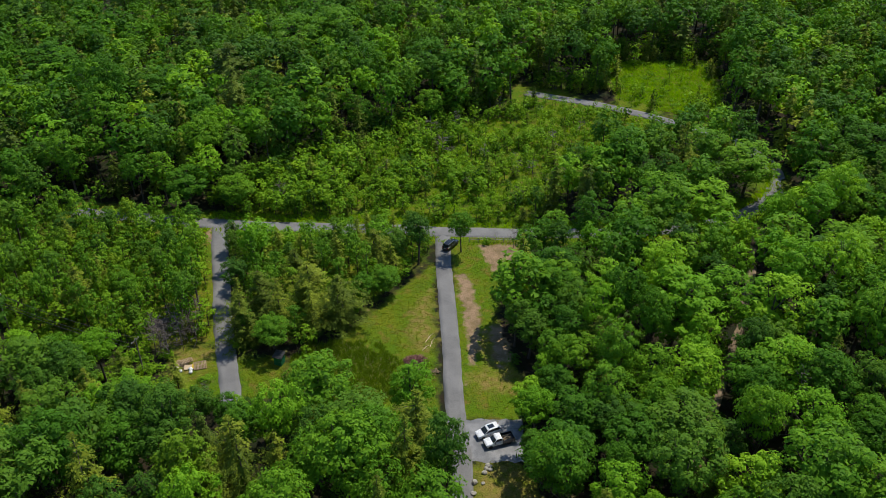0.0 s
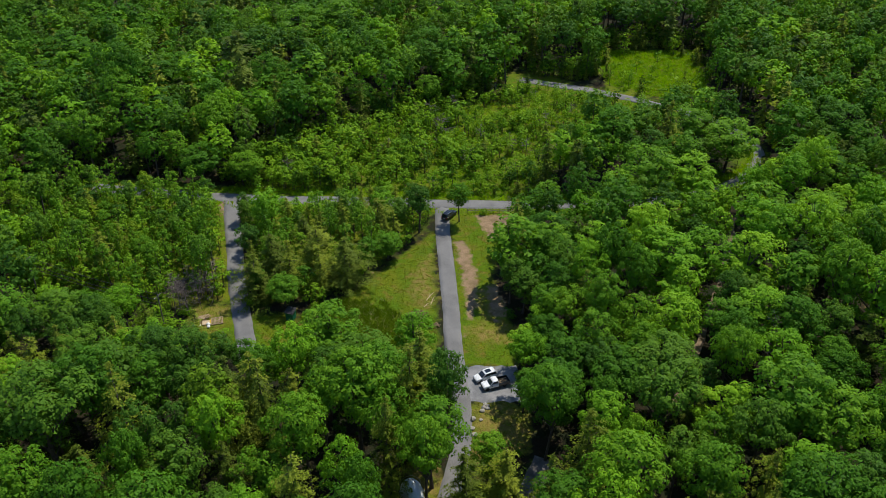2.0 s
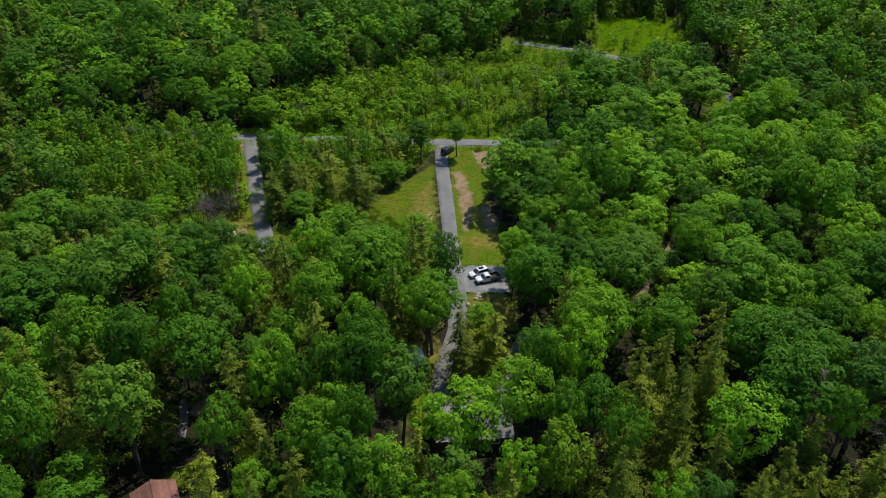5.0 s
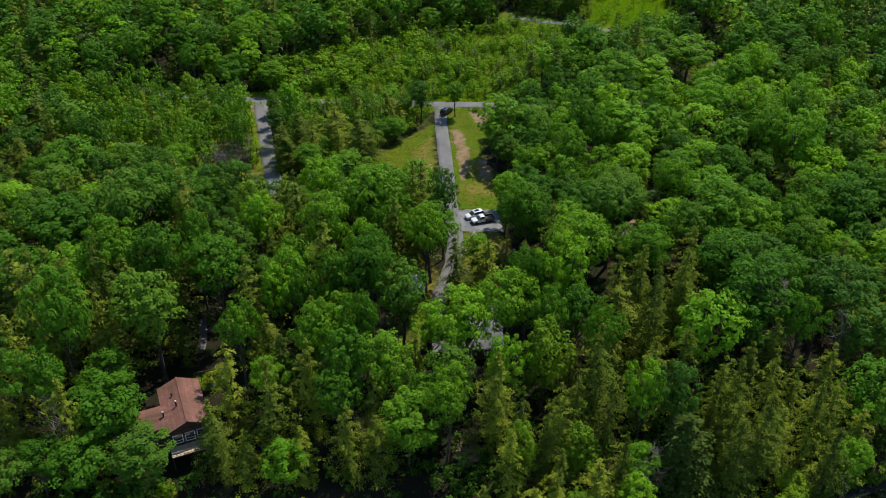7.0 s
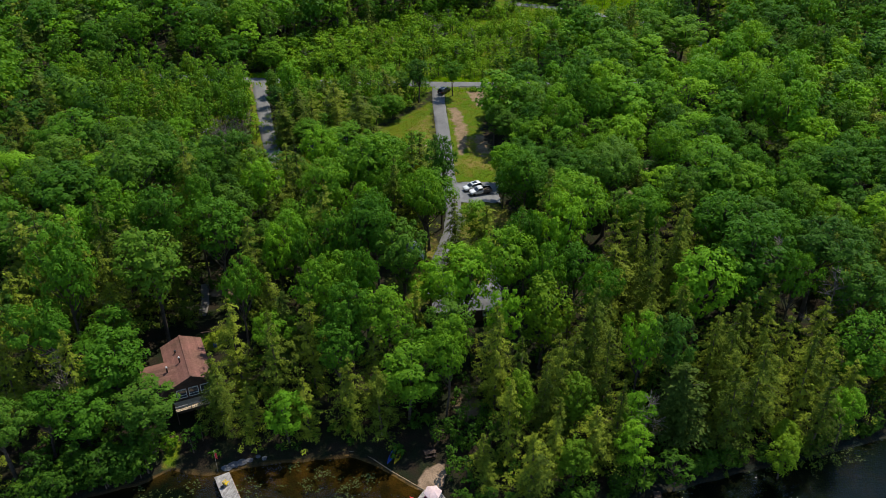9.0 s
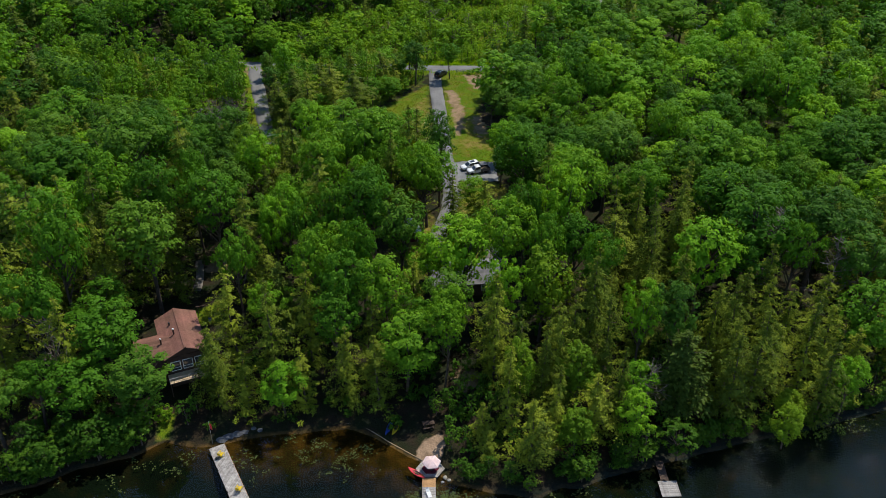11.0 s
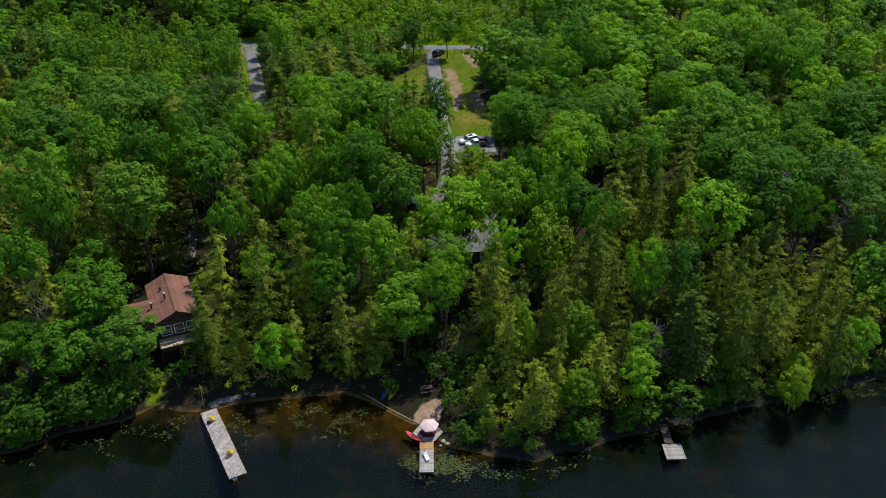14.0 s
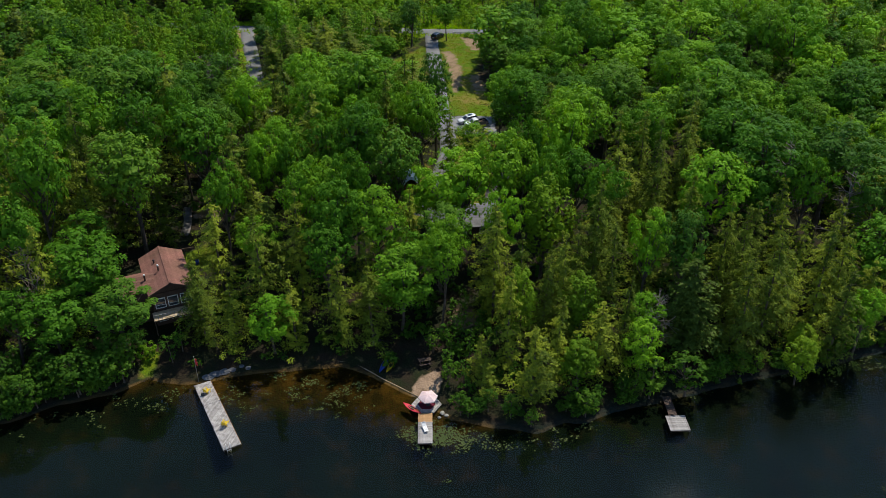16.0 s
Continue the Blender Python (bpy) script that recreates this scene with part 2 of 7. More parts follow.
def mesh_from(name, verts, faces, mats, smooth=False, index=None):
    """A mesh from arrays: verts n x 3, faces n x 3 or n x 4."""
    me = bpy.data.meshes.new(name)
    verts, faces = np.asarray(verts, np.float32), np.asarray(faces, np.int32)
    k = faces.shape[1]
    me.vertices.add(len(verts))
    me.vertices.foreach_set("co", verts.ravel())
    me.loops.add(faces.size)
    me.loops.foreach_set("vertex_index", faces.ravel())
    me.polygons.add(len(faces))
    me.polygons.foreach_set("loop_start", np.arange(0, faces.size, k, dtype=np.int32))
    if smooth:
        me.polygons.foreach_set("use_smooth", np.ones(len(faces), bool))
    for m in mats:
        me.materials.append(m)
    if index is not None:
        me.polygons.foreach_set("material_index", np.asarray(index, np.int32))
    me.update()
    me.validate()
    return me


def spaced(lo, hi, step, far_lo, far_hi):
    """Even steps between lo and hi, growing ones out to the far ends."""
    a = list(np.arange(lo, hi + 0.01, step))
    s = step
    while a[-1] < far_hi:
        s *= 1.25
        a.append(a[-1] + s)
    s = step
    while a[0] > far_lo:
        s *= 1.25
        a.insert(0, a[0] - s)
    return np.array(a)


gx, gy = spaced(-64, 44, 1.0, -3000, 3000), spaced(-2, 186, 1.0, -2500, 3000)
GX, GY = np.meshgrid(gx, gy)
gv = np.stack([GX, GY, height(GX, GY)], -1).reshape(-1, 3)
ii = np.arange(len(gy) * len(gx)).reshape(len(gy), len(gx))
gf = np.stack([ii[:-1, :-1], ii[:-1, 1:], ii[1:, 1:], ii[1:, :-1]], -1).reshape(-1, 4)


def ground_material():
    m = bpy.data.materials.new("ground")
    m.use_nodes = True
    nt, ln = m.node_tree.nodes, m.node_tree.links
    b = nt["Principled BSDF"]
    b.inputs["Roughness"].default_value, b.inputs["Specular IOR Level"].default_value = 0.95, 0.1
    co = nt.new("ShaderNodeTexCoord").outputs["Object"]

    def noise_at(scale, detail=5):
        n = nt.new("ShaderNodeTexNoise")
        n.inputs["Scale"].default_value, n.inputs["Detail"].default_value = scale, detail
        ln.new(co, n.inputs["Vector"])
        return n.outputs["Fac"]

    def two(a, c, fac):
        mx = nt.new("ShaderNodeMix")
        mx.data_type = "RGBA"
        for i, v in ((6, a), (7, c)):
            if isinstance(v, tuple):
                mx.inputs[i].default_value = (*v, 1)
            else:
                ln.new(v, mx.inputs[i])
        ln.new(fac, mx.inputs[0])
        return mx.outputs[2]

    def step(fac, lo, hi):
        r = nt.new("ShaderNodeMapRange")
        r.inputs[1].default_value, r.inputs[2].default_value = lo, hi
        ln.new(fac, r.inputs[0])
        return r.outputs[0]

    def zone(attr, rough=0.5, wide=0.25, scale=0.6):
        a = nt.new("ShaderNodeAttribute")
        a.attribute_name = attr
        add = nt.new("ShaderNodeMath")
        add.operation = "MULTIPLY_ADD"
        ln.new(noise_at(scale, 6), add.inputs[0])
        add.inputs[1].default_value = rough * 2
        ln.new(a.outputs["Fac"], add.inputs[2])
        return step(add.outputs[0], 0.5 + rough - wide, 0.5 + rough + wide)
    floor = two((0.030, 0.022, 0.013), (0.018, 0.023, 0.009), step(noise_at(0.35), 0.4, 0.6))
    grass = two((0.092, 0.158, 0.004), (0.150, 0.165, 0.008), step(noise_at(0.16), 0.42, 0.66))
    grass = two(grass, (0.180, 0.128, 0.026), step(noise_at(0.45), 0.53, 0.72))
    grass = two(grass, (0.06, 0.12, 0.01), step(noise_at(3.0, 3), 0.45, 0.75))
    dirt = two((0.30, 0.20, 0.12), (0.20, 0.14, 0.07), step(noise_at(0.5), 0.4, 0.6))
    dirt = two(dirt, (0.35, 0.25, 0.16), step(noise_at(4.0, 3), 0.5, 0.75))
    straw = two((0.225, 0.170, 0.045), (0.150, 0.165, 0.018), step(noise_at(0.7), 0.4, 0.62))
    sand = two((0.38, 0.26, 0.17), (0.23, 0.155, 0.10), step(noise_at(0.8), 0.35, 0.65))
    mud = two((0.135, 0.076, 0.022), (0.055, 0.038, 0.014), step(noise_at(0.5), 0.4, 0.62))
    # near-black: deep lake bed, and shade painted onto the banks under trees
    deep_and_shade = two((0.005, 0.014, 0.014), (0.008, 0.021, 0.020), step(noise_at(0.1), 0.4, 0.6))
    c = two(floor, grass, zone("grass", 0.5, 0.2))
    c = two(c, straw, zone("straw", 0.8, 0.3))
    c = two(c, dirt, zone("dirt", 0.9, 0.2))
    c = two(c, mud, zone("bed", 0.2, 0.2))
    c = two(c, deep_and_shade, zone("deep_and_shade", 0.4, 0.5, 0.3))
    c = two(c, sand, zone("sand", 0.35, 0.15, 0.9))
    hv = nt.new("ShaderNodeHueSaturation")
    ln.new(c, hv.inputs["Color"])
    r = nt.new("ShaderNodeMapRange")
    r.inputs[1].default_value, r.inputs[2].default_value, r.inputs[3].default_value, r.inputs[4].default_value = 0.25, 0.75, 0.65, 1.35
    ln.new(noise_at(7.0, 4), r.inputs[0])
    ln.new(r.outputs[0], hv.inputs["Value"])
    ln.new(hv.outputs[0], b.inputs["Base Color"])
    bp = nt.new("ShaderNodeBump")
    bp.inputs["Distance"].default_value = 0.15
    ln.new(noise_at(3.5, 6), bp.inputs["Height"])
    ln.new(bp.outputs[0], b.inputs["Normal"])
    return m


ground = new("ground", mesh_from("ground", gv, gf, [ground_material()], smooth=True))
tagged(ground, "forest floor with mown grass, bare earth, lake bed and shade-toned banks", "ground", kind="structure")


def zone_attribute(name, values):
    at = ground.data.attributes.new(name, "FLOAT", "POINT")
    at.data.foreach_set("value", np.clip(values, 0, 1).astype(np.float32).ravel())


def soft_in(polys, reach=2.0):
    """1 well inside any of the polygons, 0 well outside, 0.5 at the edge."""
    d = np.min([off_poly(p, GX, GY) for p in polys], 0)
    return 0.5 - d / (2 * reach)


DIRT = [[(3.2, 153), (6.0, 151), (7.4, 140), (7.6, 131), (6.2, 122), (5.0, 123), (4.4, 138)], [(8.2, 164.5), (19, 164.5), (18, 154), (11, 154)], [(9.5, 134), (12, 134), (13, 124), (10.5, 122)],
        [(-56, 178), (-52, 170), (-50, 166), (-54, 164), (-57, 170)], [(-44.5, 66), (-39.5, 65.5), (-39, 62.5), (-44, 62)], [(2.2, 33.5), (6.2, 33.5), (6.0, 29.5), (3.0, 29.0)]]
STRAW = [[(-7, 140), (-2.6, 147), (-1.5, 130), (-4, 125), (-7, 132)], [(5, 97), (13, 97), (15, 92), (13, 86), (5, 84)],
         [(5, 120), (13, 121), (14, 114), (6, 116)], [(7, 133), (11, 133), (12, 122), (8, 121)], [(-6, 82), (-2, 84), (0, 78), (-4, 68), (-6, 70)],
         [(3, 74), (9, 76), (8, 64), (3, 66)], [(-53, 128), (-46, 127), (-47, 120), (-52, 118)]]
dist = GY - shore_y(GX)
zone_attribute("grass", np.maximum.reduce([soft_in([FIELD, CLEAR_L, CLEAR_R, PAD_W, PAD_E]), 0.85 * soft_in([CLEAR_S], 3.0), 0.6 * soft_in([CAMP], 4.0), 0.8 * soft_in([MEADOW], 4), 0.8 * soft_in([SCRUB_W, YOUNG, PILE], 3),
                                           soft_in([[(-45, 48), (-39.5, 53), (-37, 51.5), (-38, 46), (-41, 46)]], 1.0),
                                           soft_in([[(-42.5, 26), (-40.5, 25.5), (-40.6, 20.5), (-42.4, 20.5)]], 0.8),
                                           np.clip(1.0 - (off_line(CROSS, GX, GY) - 3) / 5, 0, 1) * 0.9]))
zone_attribute("dirt", soft_in(DIRT, 1.2))
zone_attribute("straw", soft_in(STRAW, 2.5))
# outline follows the sunlit sand; the shaded part is left as dark ground
SUNLIT_SAND = [(-3.7, 17.4), (-2.4, 19.8), (0.2, 20.8), (0.8, 19.3), (0.0, 15.6), (-1.5, 15.0), (-2.8, 16.0)]
zone_attribute("sand", soft_in([SUNLIT_SAND], 0.6))
zone_attribute("bed", 0.5 + (-0.1 - dist) * 0.9)
# west and east of the bay it reaches onto land as painted bank shade
zone_attribute("deep_and_shade", (-dist - np.interp(GX, (-60, -38, -30, 1, 5, 9), (-1.4, -1.0, 1.0, 1.0, -0.4, -1.6))) / np.interp(GX, (-60, -40, -28, -4, 0, 8), (3.2, 4.2, 8.5, 9.5, 6.5, 2.6)))

# ---- water ----


def water_material():
    m = bpy.data.materials.new("lake_water")
    m.use_nodes = True
    nt, ln = m.node_tree.nodes, m.node_tree.links
    nt.remove(nt["Principled BSDF"])
    co = nt.new("ShaderNodeTexCoord").outputs["Object"]
    gl, tr, fr, mx = (nt.new("ShaderNode" + k) for k in ("BsdfGlossy", "BsdfTransparent", "Fresnel", "MixShader"))
    gl.inputs["Roughness"].default_value = 0.02
    tr.inputs["Color"].default_value = (0.62, 0.60, 0.42, 1)
    fr.inputs["IOR"].default_value = 1.33
    bp = nt.new("ShaderNodeBump")
    bp.inputs["Distance"].default_value = 0.10
    n1, n2 = nt.new("ShaderNodeTexNoise"), nt.new("ShaderNodeTexNoise")
    n1.inputs["Scale"].default_value, n1.inputs["Detail"].default_value = 1.5, 3
    n2.inputs["Scale"].default_value, n2.inputs["Detail"].default_value = 0.06, 2
    turn = nt.new("ShaderNodeMapping")
    turn.inputs["Rotation"].default_value, turn.inputs["Scale"].default_value = (0, 0, 0.5), (0.55, 1.5, 1)
    ln.new(co, turn.inputs["Vector"])
    ln.new(turn.outputs[0], n1.inputs["Vector"]), ln.new(co, n2.inputs["Vector"])
    # the open water in the east is ruffled, the bay lies calm
    xyz = nt.new("ShaderNodeSeparateXYZ")
    ln.new(co, xyz.inputs[0])
    east = nt.new("ShaderNodeMath")
    east.operation = "MULTIPLY_ADD"
    ln.new(xyz.outputs[0], east.inputs[0])
    east.inputs[1].default_value = 0.006
    ln.new(n2.outputs["Fac"], east.inputs[2])
    r = nt.new("ShaderNodeMapRange")
    r.inputs[1].default_value, r.inputs[2].default_value, r.inputs[3].default_value, r.inputs[4].default_value = 0.54, 0.82, 0.02, 1.0
    ln.new(east.outputs[0], r.inputs[0])
    ln.new(r.outputs[0], bp.inputs["Strength"])
    ln.new(n1.outputs["Fac"], bp.inputs["Height"])
    ln.new(bp.outputs[0], gl.inputs["Normal"]), ln.new(bp.outputs[0], fr.inputs["Normal"])
    ln.new(fr.outputs[0], mx.inputs[0]), ln.new(tr.outputs[0], mx.inputs[1]), ln.new(gl.outputs[0], mx.inputs[2])
    ln.new(mx.outputs[0], nt["Material Output"].inputs["Surface"])
    return m


wx = spaced(-100, 100, 10, -3000, 3000)
wv = [(x, y, 0.0) for x in wx for y in (-2500.0, shore_y(x) + 4.0)]
wf = [(2 * i, 2 * i + 2, 2 * i + 3, 2 * i + 1) for i in range(len(wx) - 1)]
water = new("water", mesh_from("water", wv, wf, [water_material()]))
tagged(water, "dark calm lake water with faint ripples", "water", kind="structure")

# ---- roads ----


def resample(line, step=1.5):
    """A smooth (Catmull-Rom) line through the points, in even steps."""
    p = [Vector((*q, 0)) for q in line]
    p = [2 * p[0] - p[1]] + p + [2 * p[-1] - p[-2]]
    out = []
    for a, b, c, d in zip(p, p[1:], p[2:], p[3:]):
        n = max(2, int((c - b).length / step))
        for i in range(n):
            t = i / n
            out.append(0.5 * ((2 * b) + (c - a) * t + (2 * a - 5 * b + 4 * c - d) * t * t + (3 * b - a - 3 * c + d) * t ** 3))
    out.append(p[-2])
    return out


def strip(name, line, width, mat, label, lift=0.05, ragged=0.12, seed=1):
    """A road draped on the ground, with a slight crown and uneven edges."""
    rnd = random.Random(seed)
    pts = resample(line)
    verts, faces = [], []
    for i, p in enumerate(pts):
        d = (pts[min(i + 1, len(pts) - 1)] - pts[max(i - 1, 0)]).normalized()
        n = Vector((d.y, -d.x, 0))
        for k, u in enumerate((-1, -0.97, -0.5, 0, 0.5, 0.97, 1)):
            e = rnd.uniform(-ragged, ragged) if abs(u) > 0.9 else 0
            q = p + n * (u * width / 2 + e)
            verts.append((q.x, q.y, hz(q.x, q.y) + (lift * (1.2 - 0.4 * abs(u)) if abs(u) < 0.99 else -0.08)))
        if i:
            o = 7 * i
            faces += [(o + k - 7, o + k - 6, o + k + 1, o + k) for k in range(6)]
    ob = new(name, mesh_from(name, verts, [f[::-1] for f in faces], [mat], smooth=True))
    return tagged(ob, label, "road", kind="structure")


strip("road", ROAD, 3.65, M_ASPHALT, "narrow grey asphalt lane with worn edges", seed=2)
strip("road", CROSS, 4.4, M_ASPHALT, "narrow grey asphalt lane along the meadow", lift=0.062, seed=3)
strip("road", LEFT, 3.9, M_ASPHALT, "narrow grey asphalt lane between young trees", lift=0.054, seed=4)
strip("road", DRIVE, 3.6, M_GRAVEL_BROWN, "grey gravel drive under tall trees", lift=0.05, seed=5)
strip("road", [(11.0, 65), (8, 64), (4, 64), (0, 65)], 2.2, M_GRAVEL_BROWN, "grey gravel drive joining two lanes", lift=0.058, seed=6)
strip("road", [(-46, 66), (-44.6, 60), (-44.3, 56)], 1.5, M_GRAVEL_BROWN, "grey gravel path to the cottage", lift=0.05, seed=8)
strip("road", TRAIL, 1.4, M_TRACK, "bare earth track through the wood", lift=0.05, ragged=0.35, seed=7)


def flat_patch(name, poly, mat, label, lift=0.045, step=1.0):
    """A gravel area draped on the ground: a grid cut to the polygon's outline."""
    xs, ys = [p[0] for p in poly], [p[1] for p in poly]
    bm = bmesh.new()
    for i in range(int((max(xs) - min(xs)) / step)):
        for j in range(int((max(ys) - min(ys)) / step)):
            x, y = min(xs) + i * step, min(ys) + j * step
            if inside(poly, np.array(x + step / 2), np.array(y + step / 2)):
                bm.faces.new([bm.verts.new((a, b, hz(a, b) + lift)) for a, b in ((x, y), (x + step, y), (x + step, y + step), (x, y + step))])
    bmesh.ops.remove_doubles(bm, verts=bm.verts, dist=0.01)
    rnd = random.Random(3)
    for v in bm.verts:
        if v.is_boundary:
            v.co.x += rnd.uniform(-0.3, 0.3)
            v.co.y += rnd.uniform(-0.3, 0.3)
            v.co.z -= 0.03
    me = bpy.data.meshes.new(name)
    bm.to_mesh(me), bm.free()
    me.materials.append(mat)
    return tagged(new(name, me), label, "gravel", kind="structure")


flat_patch("pavement", LOT, M_GRAVEL, "grey gravel parking area beside the lane")

# ---- trees ----
RNG = np.random.default_rng(7)


def cards(centres, normals, sizes, rng, long=1.35, along=None):
    """Leaf sprays: three-cornered blades that face the given normals, pointing along a way where one is given."""
    n = len(centres)
    normals = normals / (np.linalg.norm(normals, axis=1, keepdims=True) + 1e-9)
    if along is None:
        u = np.cross(normals, rng.normal(size=(n, 3)))
    else:
        u = along + rng.normal(size=(n, 3)) * 0.45
        u -= normals * (u * normals).sum(1, keepdims=True)
    u /= np.linalg.norm(u, axis=1, keepdims=True) + 1e-9
    w = np.cross(normals, u)
    s = sizes[:, None]
    a = centres + u * s * 0.62 * long
    b = centres - u * s * rng.uniform(0.2, 0.6, (n, 1)) + w * s * rng.uniform(0.35, 0.7, (n, 1))
    c = centres - u * s * rng.uniform(0.2, 0.6, (n, 1)) - w * s * rng.uniform(0.35, 0.7, (n, 1))
    v = np.stack([a, b, c], 1).reshape(-1, 3)
    return v, np.arange(3 * n).reshape(-1, 3)


def tube(path, radii, sides=6):
    """A tapered round limb along a path."""
    path, verts, faces = [np.array(p, float) for p in path], [], []
    for i, (p, r) in enumerate(zip(path, radii)):
        d = path[min(i + 1, len(path) - 1)] - path[max(i - 1, 0)]
        d /= np.linalg.norm(d) + 1e-9
        u = np.cross(d, (0.3, 0.9, 0.2))
        u /= np.linalg.norm(u) + 1e-9
        w = np.cross(d, u)
        for k in range(sides):
            a = 2 * math.pi * k / sides
            verts.append(p + r * (u * math.cos(a) + w * math.sin(a)))
        if i:
            o = i * sides
            for k in range(sides):
                q = (k + 1) % sides
                faces += [(o - sides + k, o - sides + q, o + q), (o - sides + k, o + q, o + k)]
    return np.array(verts), np.array(faces)


def join(pieces):
    vs, fs, o = [], [], 0
    for v, f in pieces:
        vs.append(v), fs.append(f + o)
        o += len(v)
    return np.concatenate(vs), np.concatenate(fs)


def broadleaf(seed, h=20.0, r=4.6, base=0.28, clumps=46, per=44, size=0.52, droop=0.0, lobes=6, gap=0.2):
    """Trunk and crown of a broad-leaved tree: boughs that end in rounded, leafy puffs with gaps between them."""
    rng = np.random.default_rng(seed)
    cz, hz_ = h * (base + 1) / 2, h * (1 - base) / 2
    lob = [(rng.uniform(0, 2 * math.pi), rng.uniform(0.12, 0.30), rng.uniform(-0.5, 0.7)) for _ in range(lobes)]
    centres = []
    tries = 0
    while len(centres) < clumps and tries < 6000:
        tries += 1
        d = rng.normal(size=3)
        d /= np.linalg.norm(d)
        if d[2] < -0.55 and rng.random() < 0.8:
            continue
        az = math.atan2(d[1], d[0])
        swell = 1 + sum(q * max(0, math.cos(az - a)) * math.exp(-((d[2] - e) / 0.5) ** 2) for a, q, e in lob) - 0.12
        rad = rng.uniform(0.72, 0.98) if rng.random() < 0.88 else rng.uniform(0.2, 0.6)
        flare = 1.0 if d[2] > 0 else 0.85
        p = np.array([d[0] * r * swell * rad * flare, d[1] * r * swell * rad * flare, cz + d[2] * hz_ * rad * (0.94 + 0.1 * swell)])
        if all(np.linalg.norm(p - q[0]) > gap * r for q in centres):
            centres.append((p, rng.uniform(0.15, 0.29) * r * (gap / 0.2)))
    lv, ln_, ls = [], [], []
    for p, cr in centres:
        n = int(per * rng.uniform(0.7, 1.3))
        d = rng.normal(size=(n, 3))
        d /= np.linalg.norm(d, axis=1, keepdims=True)
        d[:, 2] = np.where(d[:, 2] < -0.25, -d[:, 2], d[:, 2])
        rr = cr * rng.uniform(0.55, 1.12, (n, 1)) ** 0.6
        q = p + d * rr * (1, 1, 0.9)
        q[:, 2] -= droop * rr[:, 0] * (1 - d[:, 2])
        out = p - (0, 0, cz)
        out /= np.linalg.norm(out) + 1e-6
        lv.append(q), ln_.append(d * 1.0 + out * 0.45 + (0, 0, 0.25) + rng.normal(size=(n, 3)) * 0.3)
        ls.append(size * rng.uniform(0.65, 1.4, n))
    # the leafy mass inside, which stops the light
    n = max(20, int(clumps * 1.1))
    d = rng.normal(size=(n, 3))
    d /= np.linalg.norm(d, axis=1, keepdims=True)
    lv.append((0, 0, cz) + d * rng.uniform(0.15, 0.66, (n, 1)) * (r, r, hz_))
    ln_.append(d + (0, 0, 0.6) + rng.normal(size=(n, 3)) * 0.3), ls.append(r * rng.uniform(0.16, 0.28, n))
    crown = cards(np.concatenate(lv), np.concatenate(ln_), np.concatenate(ls), rng)
    fit_r, fit_z = r / np.percentile(np.hypot(crown[0][:, 0], crown[0][:, 1]), 97), h / crown[0][:, 2].max()
    crown[0][:] *= (fit_r, fit_r, fit_z)
    centres = [(c * (fit_r, fit_r, fit_z), q) for c, q in centres]
    lean = rng.normal(size=2) * 0.03 * h
    top = np.array([lean[0], lean[1], h * 0.86])
    tr = h * 0.0125
    wood = [tube([(0, 0, -0.5), (0.03 * lean[0], 0.03 * lean[1], 0.6), top * 0.35, top * 0.65, top], [tr * 1.5, tr, tr * 0.85, tr * 0.55, tr * 0.12], 7)]
    for p, cr in centres[:: max(1, len(centres) // 14)]:
        t = min(0.8, max(0.22, (p[2] / h) * 0.72))
        a = top * t
        m = (a + p) / 2 + (0, 0, -0.25)
        wood.append(tube([a, m, p], [tr * 0.45, tr * 0.28, tr * 0.08], 4))
    return join(wood), crown


